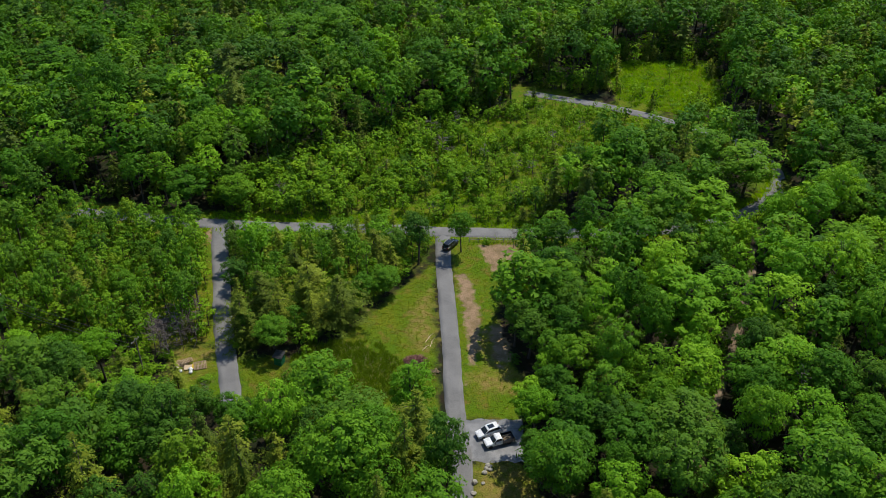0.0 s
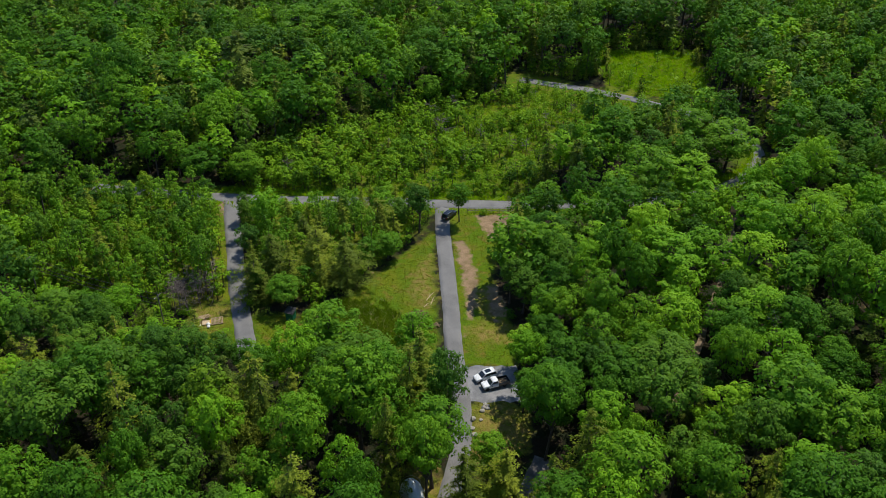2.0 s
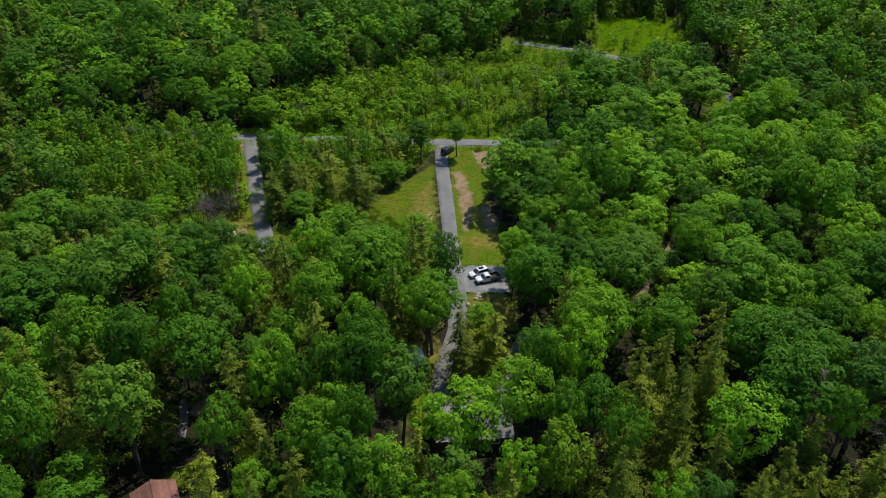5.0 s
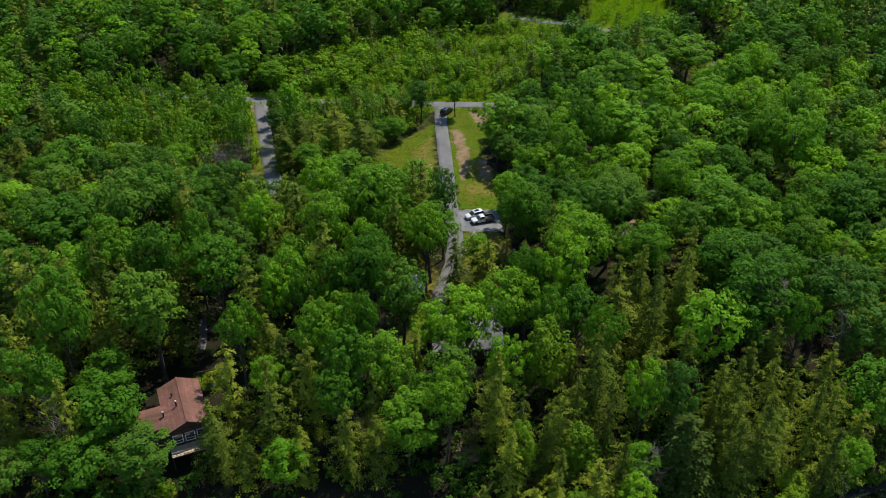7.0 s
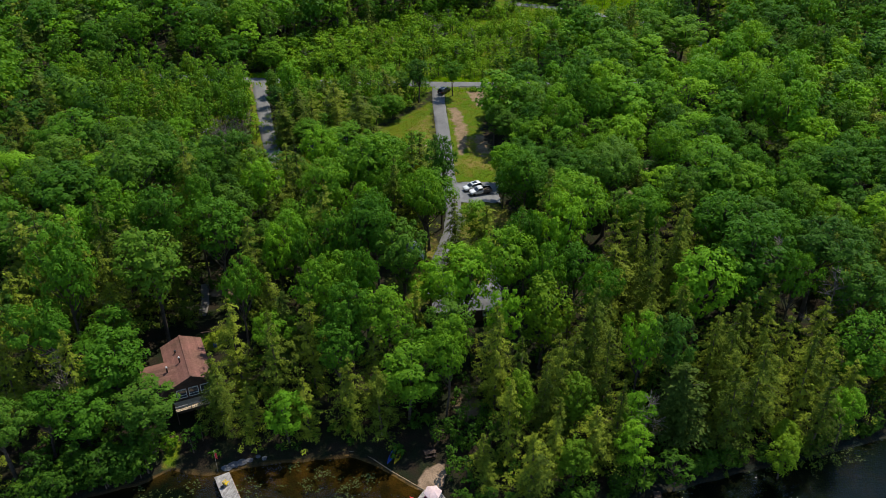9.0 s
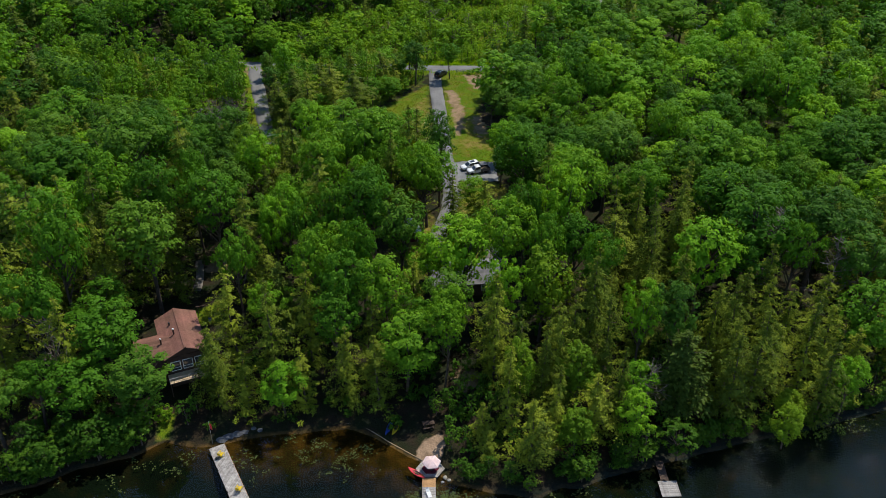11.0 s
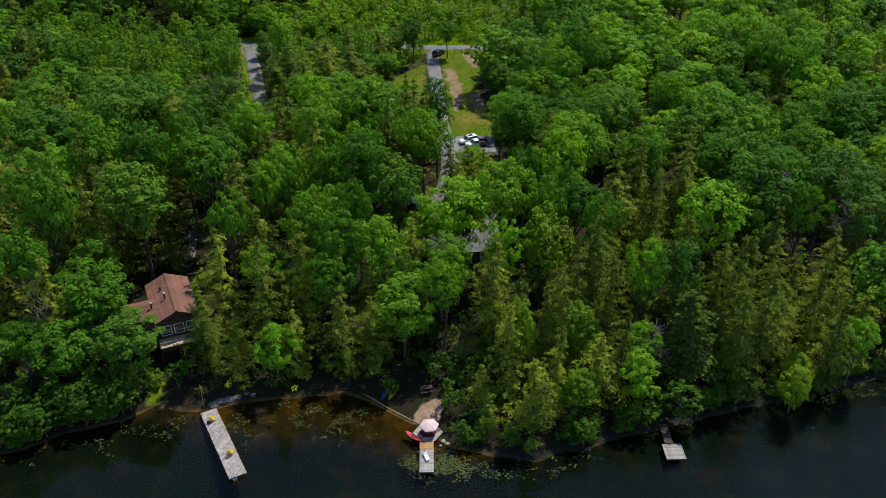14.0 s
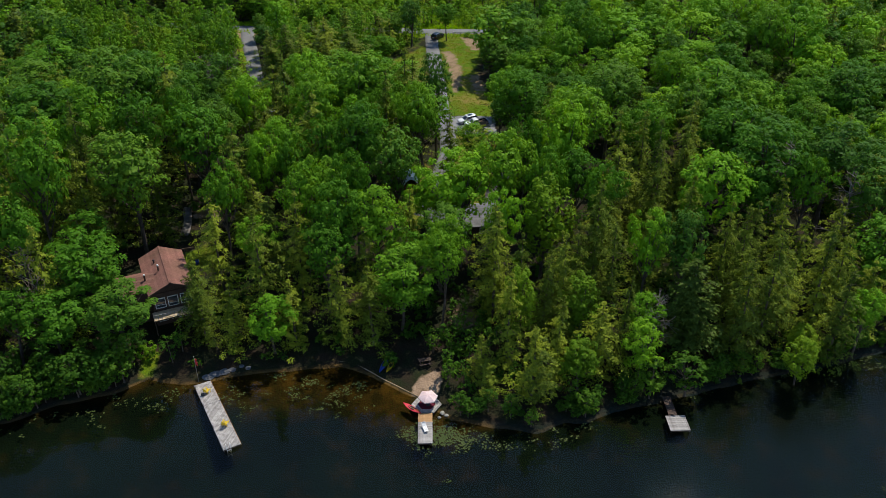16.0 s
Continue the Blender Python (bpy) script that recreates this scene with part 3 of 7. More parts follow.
def conifer(seed, h=20.0, r=3.2, base=0.10, whorls=15, arms=6, tufts=3, per=14, size=0.26, droop=0.35, power=0.7, tuft=0.5):
    """Trunk and crown of a needle tree: uneven tiers of drooping boughs, each a row of flat fans of sprays with gaps between the tiers."""
    rng = np.random.default_rng(seed)
    lv, ln_, ls, la = [], [], [], []
    wood = [tube([(0, 0, -0.5), (0, 0, 0.5), (0.1, 0, h * 0.5), (0, 0, h * 0.99)], [h * 0.018, h * 0.0125, h * 0.008, h * 0.001], 6)]
    bias = [(rng.uniform(0, 6.28), rng.uniform(0.1, 0.38), rng.uniform(0.05, 0.9)) for _ in range(7)]
    for i in range(whorls):
        u = np.clip((i + rng.uniform(-0.35, 0.35)) / (whorls - 1), 0, 1)
        z = h * (base + (0.975 - base) * u)
        reach = r * (1 - u) ** power * rng.uniform(0.82, 1.15) + 0.25
        if u < 0.1:
            reach *= 0.75
        for k in range(arms if u < 0.85 else 4):
            if rng.random() < 0.12 and u < 0.9:
                continue
            a = 2 * math.pi * (k + rng.uniform(-0.4, 0.4)) / arms + i * 1.1
            L = reach * rng.uniform(0.5, 1.28) * (1 + sum(q * math.cos(a - b) * math.exp(-((u - e) / 0.14) ** 2) for b, q, e in bias))
            rise, lift = rng.uniform(-0.05, 0.22), rng.uniform(-0.25, 0.25)
            out, side = np.array([math.cos(a), math.sin(a), 0.0]), np.array([-math.sin(a), math.cos(a), 0.0])
            n_t = tufts if L > 1.2 else max(1, tufts - 1)
            for t in np.linspace(0.5 if n_t < 3 else 0.42, 1.0, n_t):
                t = t * rng.uniform(0.9, 1.06)
                c = out * L * t + side * rng.normal() * 0.10 * L + (0, 0, z + lift + L * (rise * t - droop * t * t))
                wide = tuft * rng.uniform(0.75, 1.25) * (0.55 + 0.2 * L)
                p, q, v = rng.uniform(-1, 1, per), rng.normal(size=per) * 0.55, rng.normal(size=per)
                d = out * (p * wide * 1.1)[:, None] + side * (q * wide)[:, None]
                d[:, 2] += 0.20 * wide * v - 0.45 * wide * (p * 0.5 + 0.5) ** 2 - 0.30 * wide * np.abs(q)
                lv.append(c + d)
                ln_.append(out * 0.42 + side * (q * 0.35)[:, None] + (0, 0, 0.8) + rng.normal(size=(per, 3)) * 0.28)
                la.append(np.repeat((out - (0, 0, 0.45))[None], per, 0) + side * (q * 0.8)[:, None])
                ls.append(size * rng.uniform(0.7, 1.45, per) * (0.85 + 0.25 * (1 - u)))
            c = out * L * rng.uniform(0.08, 0.34, (2, 1)) + (0, 0, z) + rng.normal(size=(2, 3)) * 0.25
            lv.append(c), ln_.append(out * 0.8 + (0, 0, 0.6) + rng.normal(size=(2, 3)) * 0.3), la.append(np.repeat((side + (0, 0, -0.5))[None], 2, 0))
            ls.append((0.18 + 0.17 * L) * rng.uniform(0.8, 1.2, 2))
            if k % 3 == 0 and i % 2 == 0:
                wood.append(tube([(0, 0, z), (out * L * 0.5)[:2].tolist() + [z + L * (rise * 0.5 - droop * 0.25)],
                                  (out * L * 0.95)[:2].tolist() + [z + L * (rise - droop) * 0.9]], [h * 0.003, h * 0.002, h * 0.0006], 3))
    return join(wood), cards(np.concatenate(lv), np.concatenate(ln_), np.concatenate(ls), rng, long=1.7, along=np.concatenate(la))


def bare_tree(seed, h=12.0, r=2.6, n=26):
    """A dead tree: trunk, boughs and forked twigs, no leaves."""
    rng = np.random.default_rng(seed)
    wood = [tube([(0, 0, -0.5), (0.1, 0, h * 0.5), (0.2, 0.1, h)], [h * 0.011, h * 0.008, 0.02], 6)]
    for i in range(n):
        z = h * rng.uniform(0.2, 0.97)
        a, L = rng.uniform(0, 6.28), r * (1.15 - z / h) * rng.uniform(0.7, 1.4) + 0.4
        d = np.array([math.cos(a), math.sin(a), rng.uniform(0.1, 0.7)])
        p0 = np.array([0.1, 0, z])
        wood.append(tube([p0, p0 + d * L * 0.5, p0 + d * L + (0, 0, rng.uniform(-0.1, 0.5))], [0.055, 0.035, 0.012], 3))
        for _ in range(3):
            q = p0 + d * L * rng.uniform(0.3, 0.9)
            e = d + rng.normal(size=3) * 0.7
            wood.append(tube([q, q + e * L * 0.22, q + e * L * 0.4], [0.03, 0.02, 0.008], 3))
    return join(wood)


# every kind: a few near models (trunk and crown as parts) and light far models
KINDS = {}


def kind(name, mat, label, category, make_near, make_far, ref_h, ref_r):
    near = []
    for i, fn in enumerate(make_near):
        wood, crown = fn()
        near.append((mesh_from(name + "_trunk", *wood, [M_BARK], smooth=True), mesh_from(name + "_crown", *crown, [mat])))
    KINDS[name] = dict(near=near, far=[fn() for fn in make_far], mat=mat, label=label, category=category, h=ref_h, r=ref_r)


def P(fn, **kw):
    return lambda: fn(**kw)


kind("maple", M_MAPLE, "tall maple with a full rounded green crown", "tree",
     [P(broadleaf, seed=s, h=20, r=4.6, base=b, clumps=95, per=48, size=0.335) for s, b in ((11, 0.16), (12, 0.24), (13, 0.2), (14, 0.26), (15, 0.12), (16, 0.2))],
     [P(broadleaf, seed=s, h=20, r=4.6, base=0.2, clumps=62, per=19, size=0.60, gap=0.23) for s in (21, 22, 23, 24, 25)], 20, 4.6)
kind("tall_maple", M_MAPLE, "tall forest maple with a domed green crown", "tree",
     [P(broadleaf, seed=s, h=20, r=4.6, base=b, clumps=80, per=52, size=0.335, lobes=8) for s, b in ((211, 0.46), (212, 0.5), (213, 0.42), (214, 0.52), (215, 0.46), (216, 0.44), (217, 0.5))],
     [P(broadleaf, seed=s, h=20, r=4.6, base=0.4, clumps=55, per=20, size=0.58, gap=0.23) for s in (221, 222, 223, 224)], 20, 4.6)
kind("tall_ash", M_ASH, "tall forest ash with an open dark green crown", "tree",
     [P(broadleaf, seed=s, h=22, r=4.2, base=b, clumps=72, per=54, size=0.315, droop=0.25, lobes=8) for s, b in ((231, 0.46), (232, 0.5), (233, 0.42), (234, 0.48))],
     [P(broadleaf, seed=s, h=22, r=4.2, base=0.4, clumps=52, per=20, size=0.56, gap=0.23) for s in (241, 242, 243)], 22, 4.2)
kind("tall_basswood", M_LIME, "tall leafy tree with a bright yellow-green domed crown", "tree",
     [P(broadleaf, seed=s, h=18, r=4.0, base=b, clumps=75, per=52, size=0.305, lobes=8) for s, b in ((251, 0.42), (252, 0.48), (253, 0.4), (254, 0.45))],
     [P(broadleaf, seed=s, h=18, r=4.0, base=0.38, clumps=52, per=20, size=0.55, gap=0.23) for s in (261, 262, 263)], 18, 4.0)
kind("high_maple", M_MAPLE, "tall maple with a bare trunk and high crown", "tree",
     [P(broadleaf, seed=s, h=22, r=4.6, base=0.48, clumps=85, per=48, size=0.335) for s in (17, 18)],
     [P(broadleaf, seed=27, h=22, r=4.6, base=0.48, clumps=56, per=19, size=0.60, gap=0.23)], 22, 4.6)
kind("ash", M_ASH, "tall ash tree with an open dark green crown", "tree",
     [P(broadleaf, seed=s, h=22, r=4.2, base=0.26, clumps=85, per=50, size=0.315, droop=0.25) for s in (31, 32, 33, 34)],
     [P(broadleaf, seed=s, h=22, r=4.2, base=0.26, clumps=58, per=19, size=0.57, gap=0.23) for s in (41, 42, 43)], 22, 4.2)
kind("basswood", M_LIME, "leafy tree with a bright yellow-green crown", "tree",
     [P(broadleaf, seed=s, h=18, r=4.0, base=0.16, clumps=85, per=48, size=0.305) for s in (51, 52, 53)],
     [P(broadleaf, seed=s, h=18, r=4.0, base=0.2, clumps=58, per=19, size=0.56, gap=0.23) for s in (61, 62, 63)], 18, 4.0)
kind("birch", M_BIRCH, "birch with a loose yellow-green crown", "tree",
     [P(broadleaf, seed=s, h=16, r=3.4, base=0.16, clumps=80, per=36, size=0.30, droop=0.5, lobes=3) for s in (55, 56)],
     [P(broadleaf, seed=s, h=16, r=3.4, base=0.2, clumps=45, per=14, size=0.55, gap=0.23) for s in (65, 66)], 16, 3.4)
kind("hemlock", M_HEMLOCK, "tall hemlock with drooping olive-green boughs", "tree",
     [P(conifer, seed=s, h=20, r=4.4, base=0.05, whorls=15, arms=6, tufts=2, per=36, size=0.185, droop=0.40, power=0.62, tuft=0.52) for s in (71, 72, 73, 74, 75, 76, 77)],
     [P(conifer, seed=s, h=20, r=4.4, base=0.08, whorls=13, arms=6, tufts=3, per=7, size=0.44, droop=0.42, power=0.66, tuft=0.55) for s in (81, 82, 83)], 20, 4.4)
kind("pine", M_PINE, "tall white pine with layered feathery boughs", "tree",
     [P(conifer, seed=s, h=24, r=4.4, base=0.16, whorls=15, arms=7, tufts=4, per=16, size=0.34, droop=0.12, power=0.55, tuft=0.75) for s in (91, 92)],
     [P(conifer, seed=s, h=24, r=4.4, base=0.3, whorls=10, arms=6, tufts=3, per=8, size=0.7, droop=0.05, power=0.5, tuft=0.9) for s in (95, 96)], 24, 4.4)
kind("sapling", M_SHRUB, "slender young tree with light green leaves", "tree",
     [P(broadleaf, seed=s, h=7, r=1.7, base=0.10, clumps=30, per=20, size=0.28, gap=0.24) for s in (101, 102, 103)],
     [P(broadleaf, seed=s, h=7, r=1.7, base=0.08, clumps=17, per=9, size=0.38, gap=0.27) for s in (111, 112, 113, 114)], 7, 1.7)
kind("young_tree", M_YOUNG, "slim young broad-leaved tree with a leafy crown", "tree",
     [P(broadleaf, seed=s, h=10, r=2.0, base=0.12, clumps=45, per=30, size=0.25, gap=0.23) for s in (191, 192, 193)],
     [P(broadleaf, seed=s, h=10, r=2.0, base=0.1, clumps=34, per=14, size=0.33, gap=0.24) for s in (194, 195, 196, 197, 198)], 10, 2.0)
kind("understory", M_UNDER_SHADED, "slender young tree with leaves darkened for shade", "tree",
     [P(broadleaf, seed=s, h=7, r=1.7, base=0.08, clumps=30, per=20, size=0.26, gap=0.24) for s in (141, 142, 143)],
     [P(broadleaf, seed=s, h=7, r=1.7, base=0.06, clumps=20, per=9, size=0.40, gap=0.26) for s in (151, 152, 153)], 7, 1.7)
kind("bush", M_UNDER_SHADED, "dense bush at the bank with leaves darkened for shade", "shrub",
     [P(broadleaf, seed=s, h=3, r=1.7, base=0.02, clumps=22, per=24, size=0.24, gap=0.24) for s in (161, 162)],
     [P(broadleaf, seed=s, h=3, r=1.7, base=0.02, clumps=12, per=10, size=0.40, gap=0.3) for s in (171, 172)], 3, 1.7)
kind("shrub", M_SHRUB, "dense leafy green shrub on the ground", "shrub",
     [P(broadleaf, seed=s, h=3, r=1.7, base=0.02, clumps=22, per=22, size=0.26, gap=0.24) for s in (121, 122)],
     [P(broadleaf, seed=s, h=3, r=1.7, base=0.02, clumps=12, per=9, size=0.42, gap=0.3) for s in (131, 132)], 3, 1.7)

kind("dead_sapling", M_DEADWOOD, "bare grey dead sapling", "tree",
     [lambda: (tube([(0, 0, -0.3), (0, 0, 3)], [0.05, 0.03], 4), bare_tree(181, 6, 1.2, 14))],
     [P(lambda seed: (tube([(0, 0, -0.3), (0, 0, 3)], [0.06, 0.03], 4), bare_tree(seed, 6, 1.2, 12)), seed=s) for s in (182, 183)], 6, 1.2)

MODELS = {}
TAKEN, CROWNS = [], []


def grown(name, h, r):
    """The form that a tree of this height and reach has: in the close wood the crown sits high."""
    return "tall_" + name if "tall_" + name in KINDS and h > 3.35 * r and h > 10 else name


def plant(name, x, y, h, r=None, group="trees of the lakeside wood", label="", seed=None, full=False):
    """One tree: an Empty at its foot, with trunk and crown as parts."""
    rnd = random.Random(int(x * 97) * 7919 + int(y * 89))
    r = r or h * KINDS[name]["r"] / KINDS[name]["h"] * rnd.uniform(0.85, 1.15)
    name = name if full else grown(name, h, r)
    k = KINDS[name]
    if name.startswith("tall_"):
        r = max(r * 1.12, 3.3)
    elif name == "hemlock" and y < 118:
        r = max(r * 1.08, 0.17 * h)
    i = (seed if seed is not None else rnd.randrange(99)) % len(k["near"])
    if (name, i) not in MODELS:
        root = tagged(new(name + "_tree"), k["label"], k["category"])
        for part_name, me in zip(("trunk", "crown"), k["near"][i]):
            new(part_name, me).parent = root
        MODELS[name, i] = root
        used = root
    else:
        used = copy_thing(MODELS[name, i], Matrix.Identity(4))
    s, q = r / k["r"], h / k["h"]
    used.matrix_basis = Matrix.LocRotScale((x, y, hz(x, y)), Euler((rnd.uniform(-0.03, 0.03), rnd.uniform(-0.03, 0.03), rnd.uniform(0, 6.28))),
                                           (s * rnd.uniform(0.93, 1.07), s * rnd.uniform(0.93, 1.07), q))
    tagged(used, label or k["label"], k["category"], group)
    TAKEN.append((x, y, r))
    CROWNS.append((x, y, h))
    return used


def far_woods(name, spots, label):
    """Distant trees, too many to count, in one mesh: light models of every kind, turned and scaled."""
    rng = np.random.default_rng(len(spots))
    vs, fs, mi, tint, o = [], [], [], [], 0
    mats = [M_BARK] + [KINDS[k]["mat"] for k in KINDS]
    names = list(KINDS)
    for kname, x, y, h, r in spots:
        kname = grown(kname, h, r)
        k = KINDS[kname]
        wood, crown = k["far"][rng.integers(len(k["far"]))]
        a = rng.uniform(0, 6.28)
        ca, sa = math.cos(a), math.sin(a)
        s, q = r / k["r"], h / k["h"]
        z0 = hz(x, y)
        if (y > 195 or kname == "bush") and kname not in ("dead_sapling", "shrub"):
            # fewer, larger sprays where no eye can tell
            tri = crown[0][crown[1]][::2]
            mid = tri.mean(1, keepdims=True)
            tri = (mid + (tri - mid) * 1.32).reshape(-1, 3)
            crown = tri, np.arange(len(tri)).reshape(-1, 3)
        first = wood[0][:35], wood[1][:56]
        for (v, f), m in (((first[0], first[1][first[1].max(1) < len(first[0])]), 0), (crown, 1 + names.index(kname))):
            w = np.empty_like(v)
            w[:, 0] = x + s * (ca * v[:, 0] - sa * v[:, 1])
            w[:, 1] = y + s * (sa * v[:, 0] + ca * v[:, 1])
            w[:, 2] = z0 + q * v[:, 2]
            vs.append(w), fs.append(f + o), mi.append(np.full(len(f), m)), tint.append(np.full(len(v), a / 6.28, np.float32))
            o += len(v)
    me = mesh_from(name, np.concatenate(vs), np.concatenate(fs), mats, index=np.concatenate(mi))
    me.attributes.new("tint", "FLOAT", "POINT").data.foreach_set("value", np.concatenate(tint))
    return tagged(new(name, me), label, "trees", kind="stuff")


# ---- trees that stand out ----
# the ash at (-44.3, 23.6) is a maple, given the ash's darker leaves
for k, x, y, h, r in [("maple", -5, 29.6, 15, 4.7), ("basswood", -23.7, 25.5, 10.5, 3.6), ("ash", -44.3, 23.6, 13.4, 5.5), ("maple", -53.5, 23.5, 12, 4.6),
                     ("hemlock", -14.2, 28, 15, 3.4), ("maple", -51.5, 31, 16, 5.2), ("hemlock", -32.7, 36.2, 19.5, 3.9), ("hemlock", -20.7, 36.1, 20.5, 4),
                     ("birch", 11.7, 23.6, 15, 2.7), ("basswood", 29.1, 23.7, 11, 2.8), ("pine", 36.2, 24.2, 16, 4.6), ("hemlock", 6.2, 19.2, 7.4, 2.3),
                     ("birch", 52.5, 22.8, 6.5, 2.6), ("birch", 19.4, 16.3, 9.2, 2.9)]:
    plant(k, x, y, h, r, "trees along the shore")
for k, x, y, h, r in [("birch", 16.8, 40.7, 19.8, 4.4), ("birch", 20.5, 24.7, 13, 3.2), ("basswood", 28, 18.2, 10.6, 3.3),
                     ("birch", 50.4, 18.1, 9, 2.4), ("basswood", 61, 23.9, 12, 2.2), ("ash", 0.8, 37.8, 16, 3.9), ("hemlock", 25.3, 39.7, 19.6, 3.9),
                     ("hemlock", 8.9, 35.2, 18, 3.9), ("maple", -60.4, 32.3, 21.3, 4.7), ("maple", -16.1, 32.9, 17.2, 3.5), ("ash", 35.6, 30, 20.3, 3.5),
                     ("basswood", 30.5, 30.6, 19.7, 3.3), ("maple", 1.4, 33.9, 17.3, 3.1), ("maple", 0.9, 29.5, 16.9, 2.1)]:
    plant(k, x, y, h, r, "trees along the shore")
for k, x, y, h, r in [("basswood", -1.2, 49, 15.5, 3.8), ("hemlock", 3.2, 70.5, 16.8, 4.2), ("hemlock", 9.2, 74, 13, 4.4), ("maple", 7, 78.6, 11.5, 3.6),
                     ("maple", -57, 84.5, 23.5, 5), ("maple", -9.5, 79, 20, 4.6), ("basswood", 25.8, 81.5, 17, 5.3), ("hemlock", -33.7, 55.2, 22, 4.8),
                     ("hemlock", -54.3, 44.1, 22, 3.9), ("maple", -16.4, 48.8, 19, 5), ("maple", 54, 51.5, 23.6, 7.1), ("maple", 52.4, 63, 22.4, 6),
                     ("ash", 66.4, 54, 22.1, 5.9), ("basswood", 43.7, 44.7, 21.4, 5.8), ("maple", 26.1, 65.4, 24.1, 5.7), ("basswood", 4.1, 45.3, 21.3, 5.5),
                     ("ash", -48.3, 48.5, 23.7, 5.4), ("hemlock", -20.8, 62.8, 24, 5.4)]:
    plant(k, x, y, h, r, "trees of the lakeside wood")
for k, x, y, h, r in [("maple", 11.2, 49.4, 23.1, 5.2), ("maple", -40, 58.6, 23.8, 5.2), ("maple", -11.6, 63.3, 22.3, 4.3), ("maple", -58.6, 62.2, 26.4, 5),
                     ("maple", -12.4, 57, 24.9, 4.9), ("maple", -53.6, 39.4, 15.1, 4.9), ("maple", -49.8, 60.8, 25.4, 4.9), ("maple", -59.7, 40.9, 28.8, 4.8),
                     ("hemlock", -66.2, 49.9, 27.7, 4.7), ("hemlock", -61.1, 50.9, 26.5, 4.7), ("basswood", 22, 58, 23.9, 4.6), ("maple", 39.1, 68.1, 20.7, 4.6),
                     ("hemlock", 42, 55.8, 23, 4.5), ("ash", -6.9, 52.6, 22, 4.4), ("maple", -45.7, 68.8, 23.1, 4.2), ("maple", 59.1, 46.6, 20, 4.1),
                     ("hemlock", -56.7, 50.7, 27.9, 4), ("maple", -8.6, 37.4, 20.4, 4)]:
    plant(k, x, y, h, r, "trees of the lakeside wood")
for k, x, y, h, r in [("hemlock", -46.8, 55.3, 19, 4), ("maple", -20.4, 43.6, 21.8, 3.7), ("maple", 25.9, 41.9, 21.1, 3.7), ("hemlock", 46.4, 67.1, 21, 3.7),
                     ("hemlock", 38.3, 39.5, 20.2, 3.6), ("maple", -14.3, 37.1, 21.2, 3.5), ("basswood", -27, 59.5, 20.5, 3.5), ("hemlock", 43.6, 59, 22.8, 3.4),
                     ("maple", -33.2, 44.7, 20.5, 3.3), ("maple", -18.4, 56.1, 22.9, 3.3), ("maple", -12.4, 44.7, 22.4, 3.2), ("basswood", 9.8, 37.6, 19.4, 3.1),
                     ("hemlock", 35.4, 46.8, 21.9, 3.1), ("basswood", -14.2, 68.7, 21.1, 3.1), ("basswood", -28.6, 55.5, 20.4, 3), ("hemlock", 35, 56.7, 23.5, 3),
                     ("hemlock", 31, 55.7, 23.4, 2.9), ("hemlock", 36.3, 51.6, 23.7, 2.9)]:
    plant(k, x, y, h, r, "trees of the lakeside wood")
for k, x, y, h, r in [("maple", 15.1, 57.2, 22.7, 2.9), ("maple", 17.8, 46.6, 21.6, 2.8), ("maple", -23.6, 54.1, 20.5, 2.5)]:
    plant(k, x, y, h, r, "trees of the lakeside wood")
for k, x, y, h, r in [("maple", 36.3, 110, 16, 4.8), ("maple", 53, 107, 15.5, 4.6), ("maple", 64.5, 106, 18, 5), ("maple", 79, 124, 21, 5.5),
                     ("hemlock", -32.5, 132.5, 13.5, 3.4), ("hemlock", -26.2, 132, 11.8, 3.2), ("maple", -16.8, 141, 8.6, 3), ("ash", -5.5, 161, 7.3, 2.4),
                     ("ash", -43, 95, 20, 4.4), ("maple", -67, 143, 8, 3), ("ash", -87, 164.5, 9, 3), ("maple", -62.4, 197, 18.7, 5.5),
                     ("maple", -24, 223, 13.2, 4.5), ("maple", -4, 232, 11.2, 4), ("maple", -90, 204, 24, 6.5), ("pine", -58, 217, 24.5, 5),
                     ("maple", -2.1, 77.9, 19, 5.3), ("ash", -66, 84.7, 20, 6)]:
    plant(k, x, y, h, r, "trees round the lanes")
for k, x, y, h, r in [("ash", -13.9, 93.9, 19, 5.8), ("hemlock", -4.2, 94.6, 19, 5.8), ("basswood", 14.8, 108, 10, 3.2), ("maple", 18.9, 90.9, 16, 6.3),
                     ("maple", 77.9, 86.3, 17, 5.1), ("hemlock", -32.1, 90.2, 19, 5), ("maple", -19.7, 84.4, 20, 4.5), ("ash", -56.4, 92.3, 19, 6.3),
                     ("maple", -83.8, 108.1, 19, 6.3), ("maple", 55.8, 83.3, 22.1, 6.7), ("ash", -60.3, 76.2, 26.4, 6.5), ("maple", -21, 105.3, 16.5, 6),
                     ("maple", 62, 79.5, 19.2, 5.5), ("hemlock", -50.3, 80.5, 25.2, 5.4), ("ash", 34.8, 83.3, 21.3, 5.4), ("maple", -13.7, 84, 23.4, 5.3),
                     ("basswood", 46.8, 84.5, 16.4, 5.2), ("birch", -37.7, 84.1, 20.8, 4.8)]:
    plant(k, x, y, h, r, "trees round the lanes")
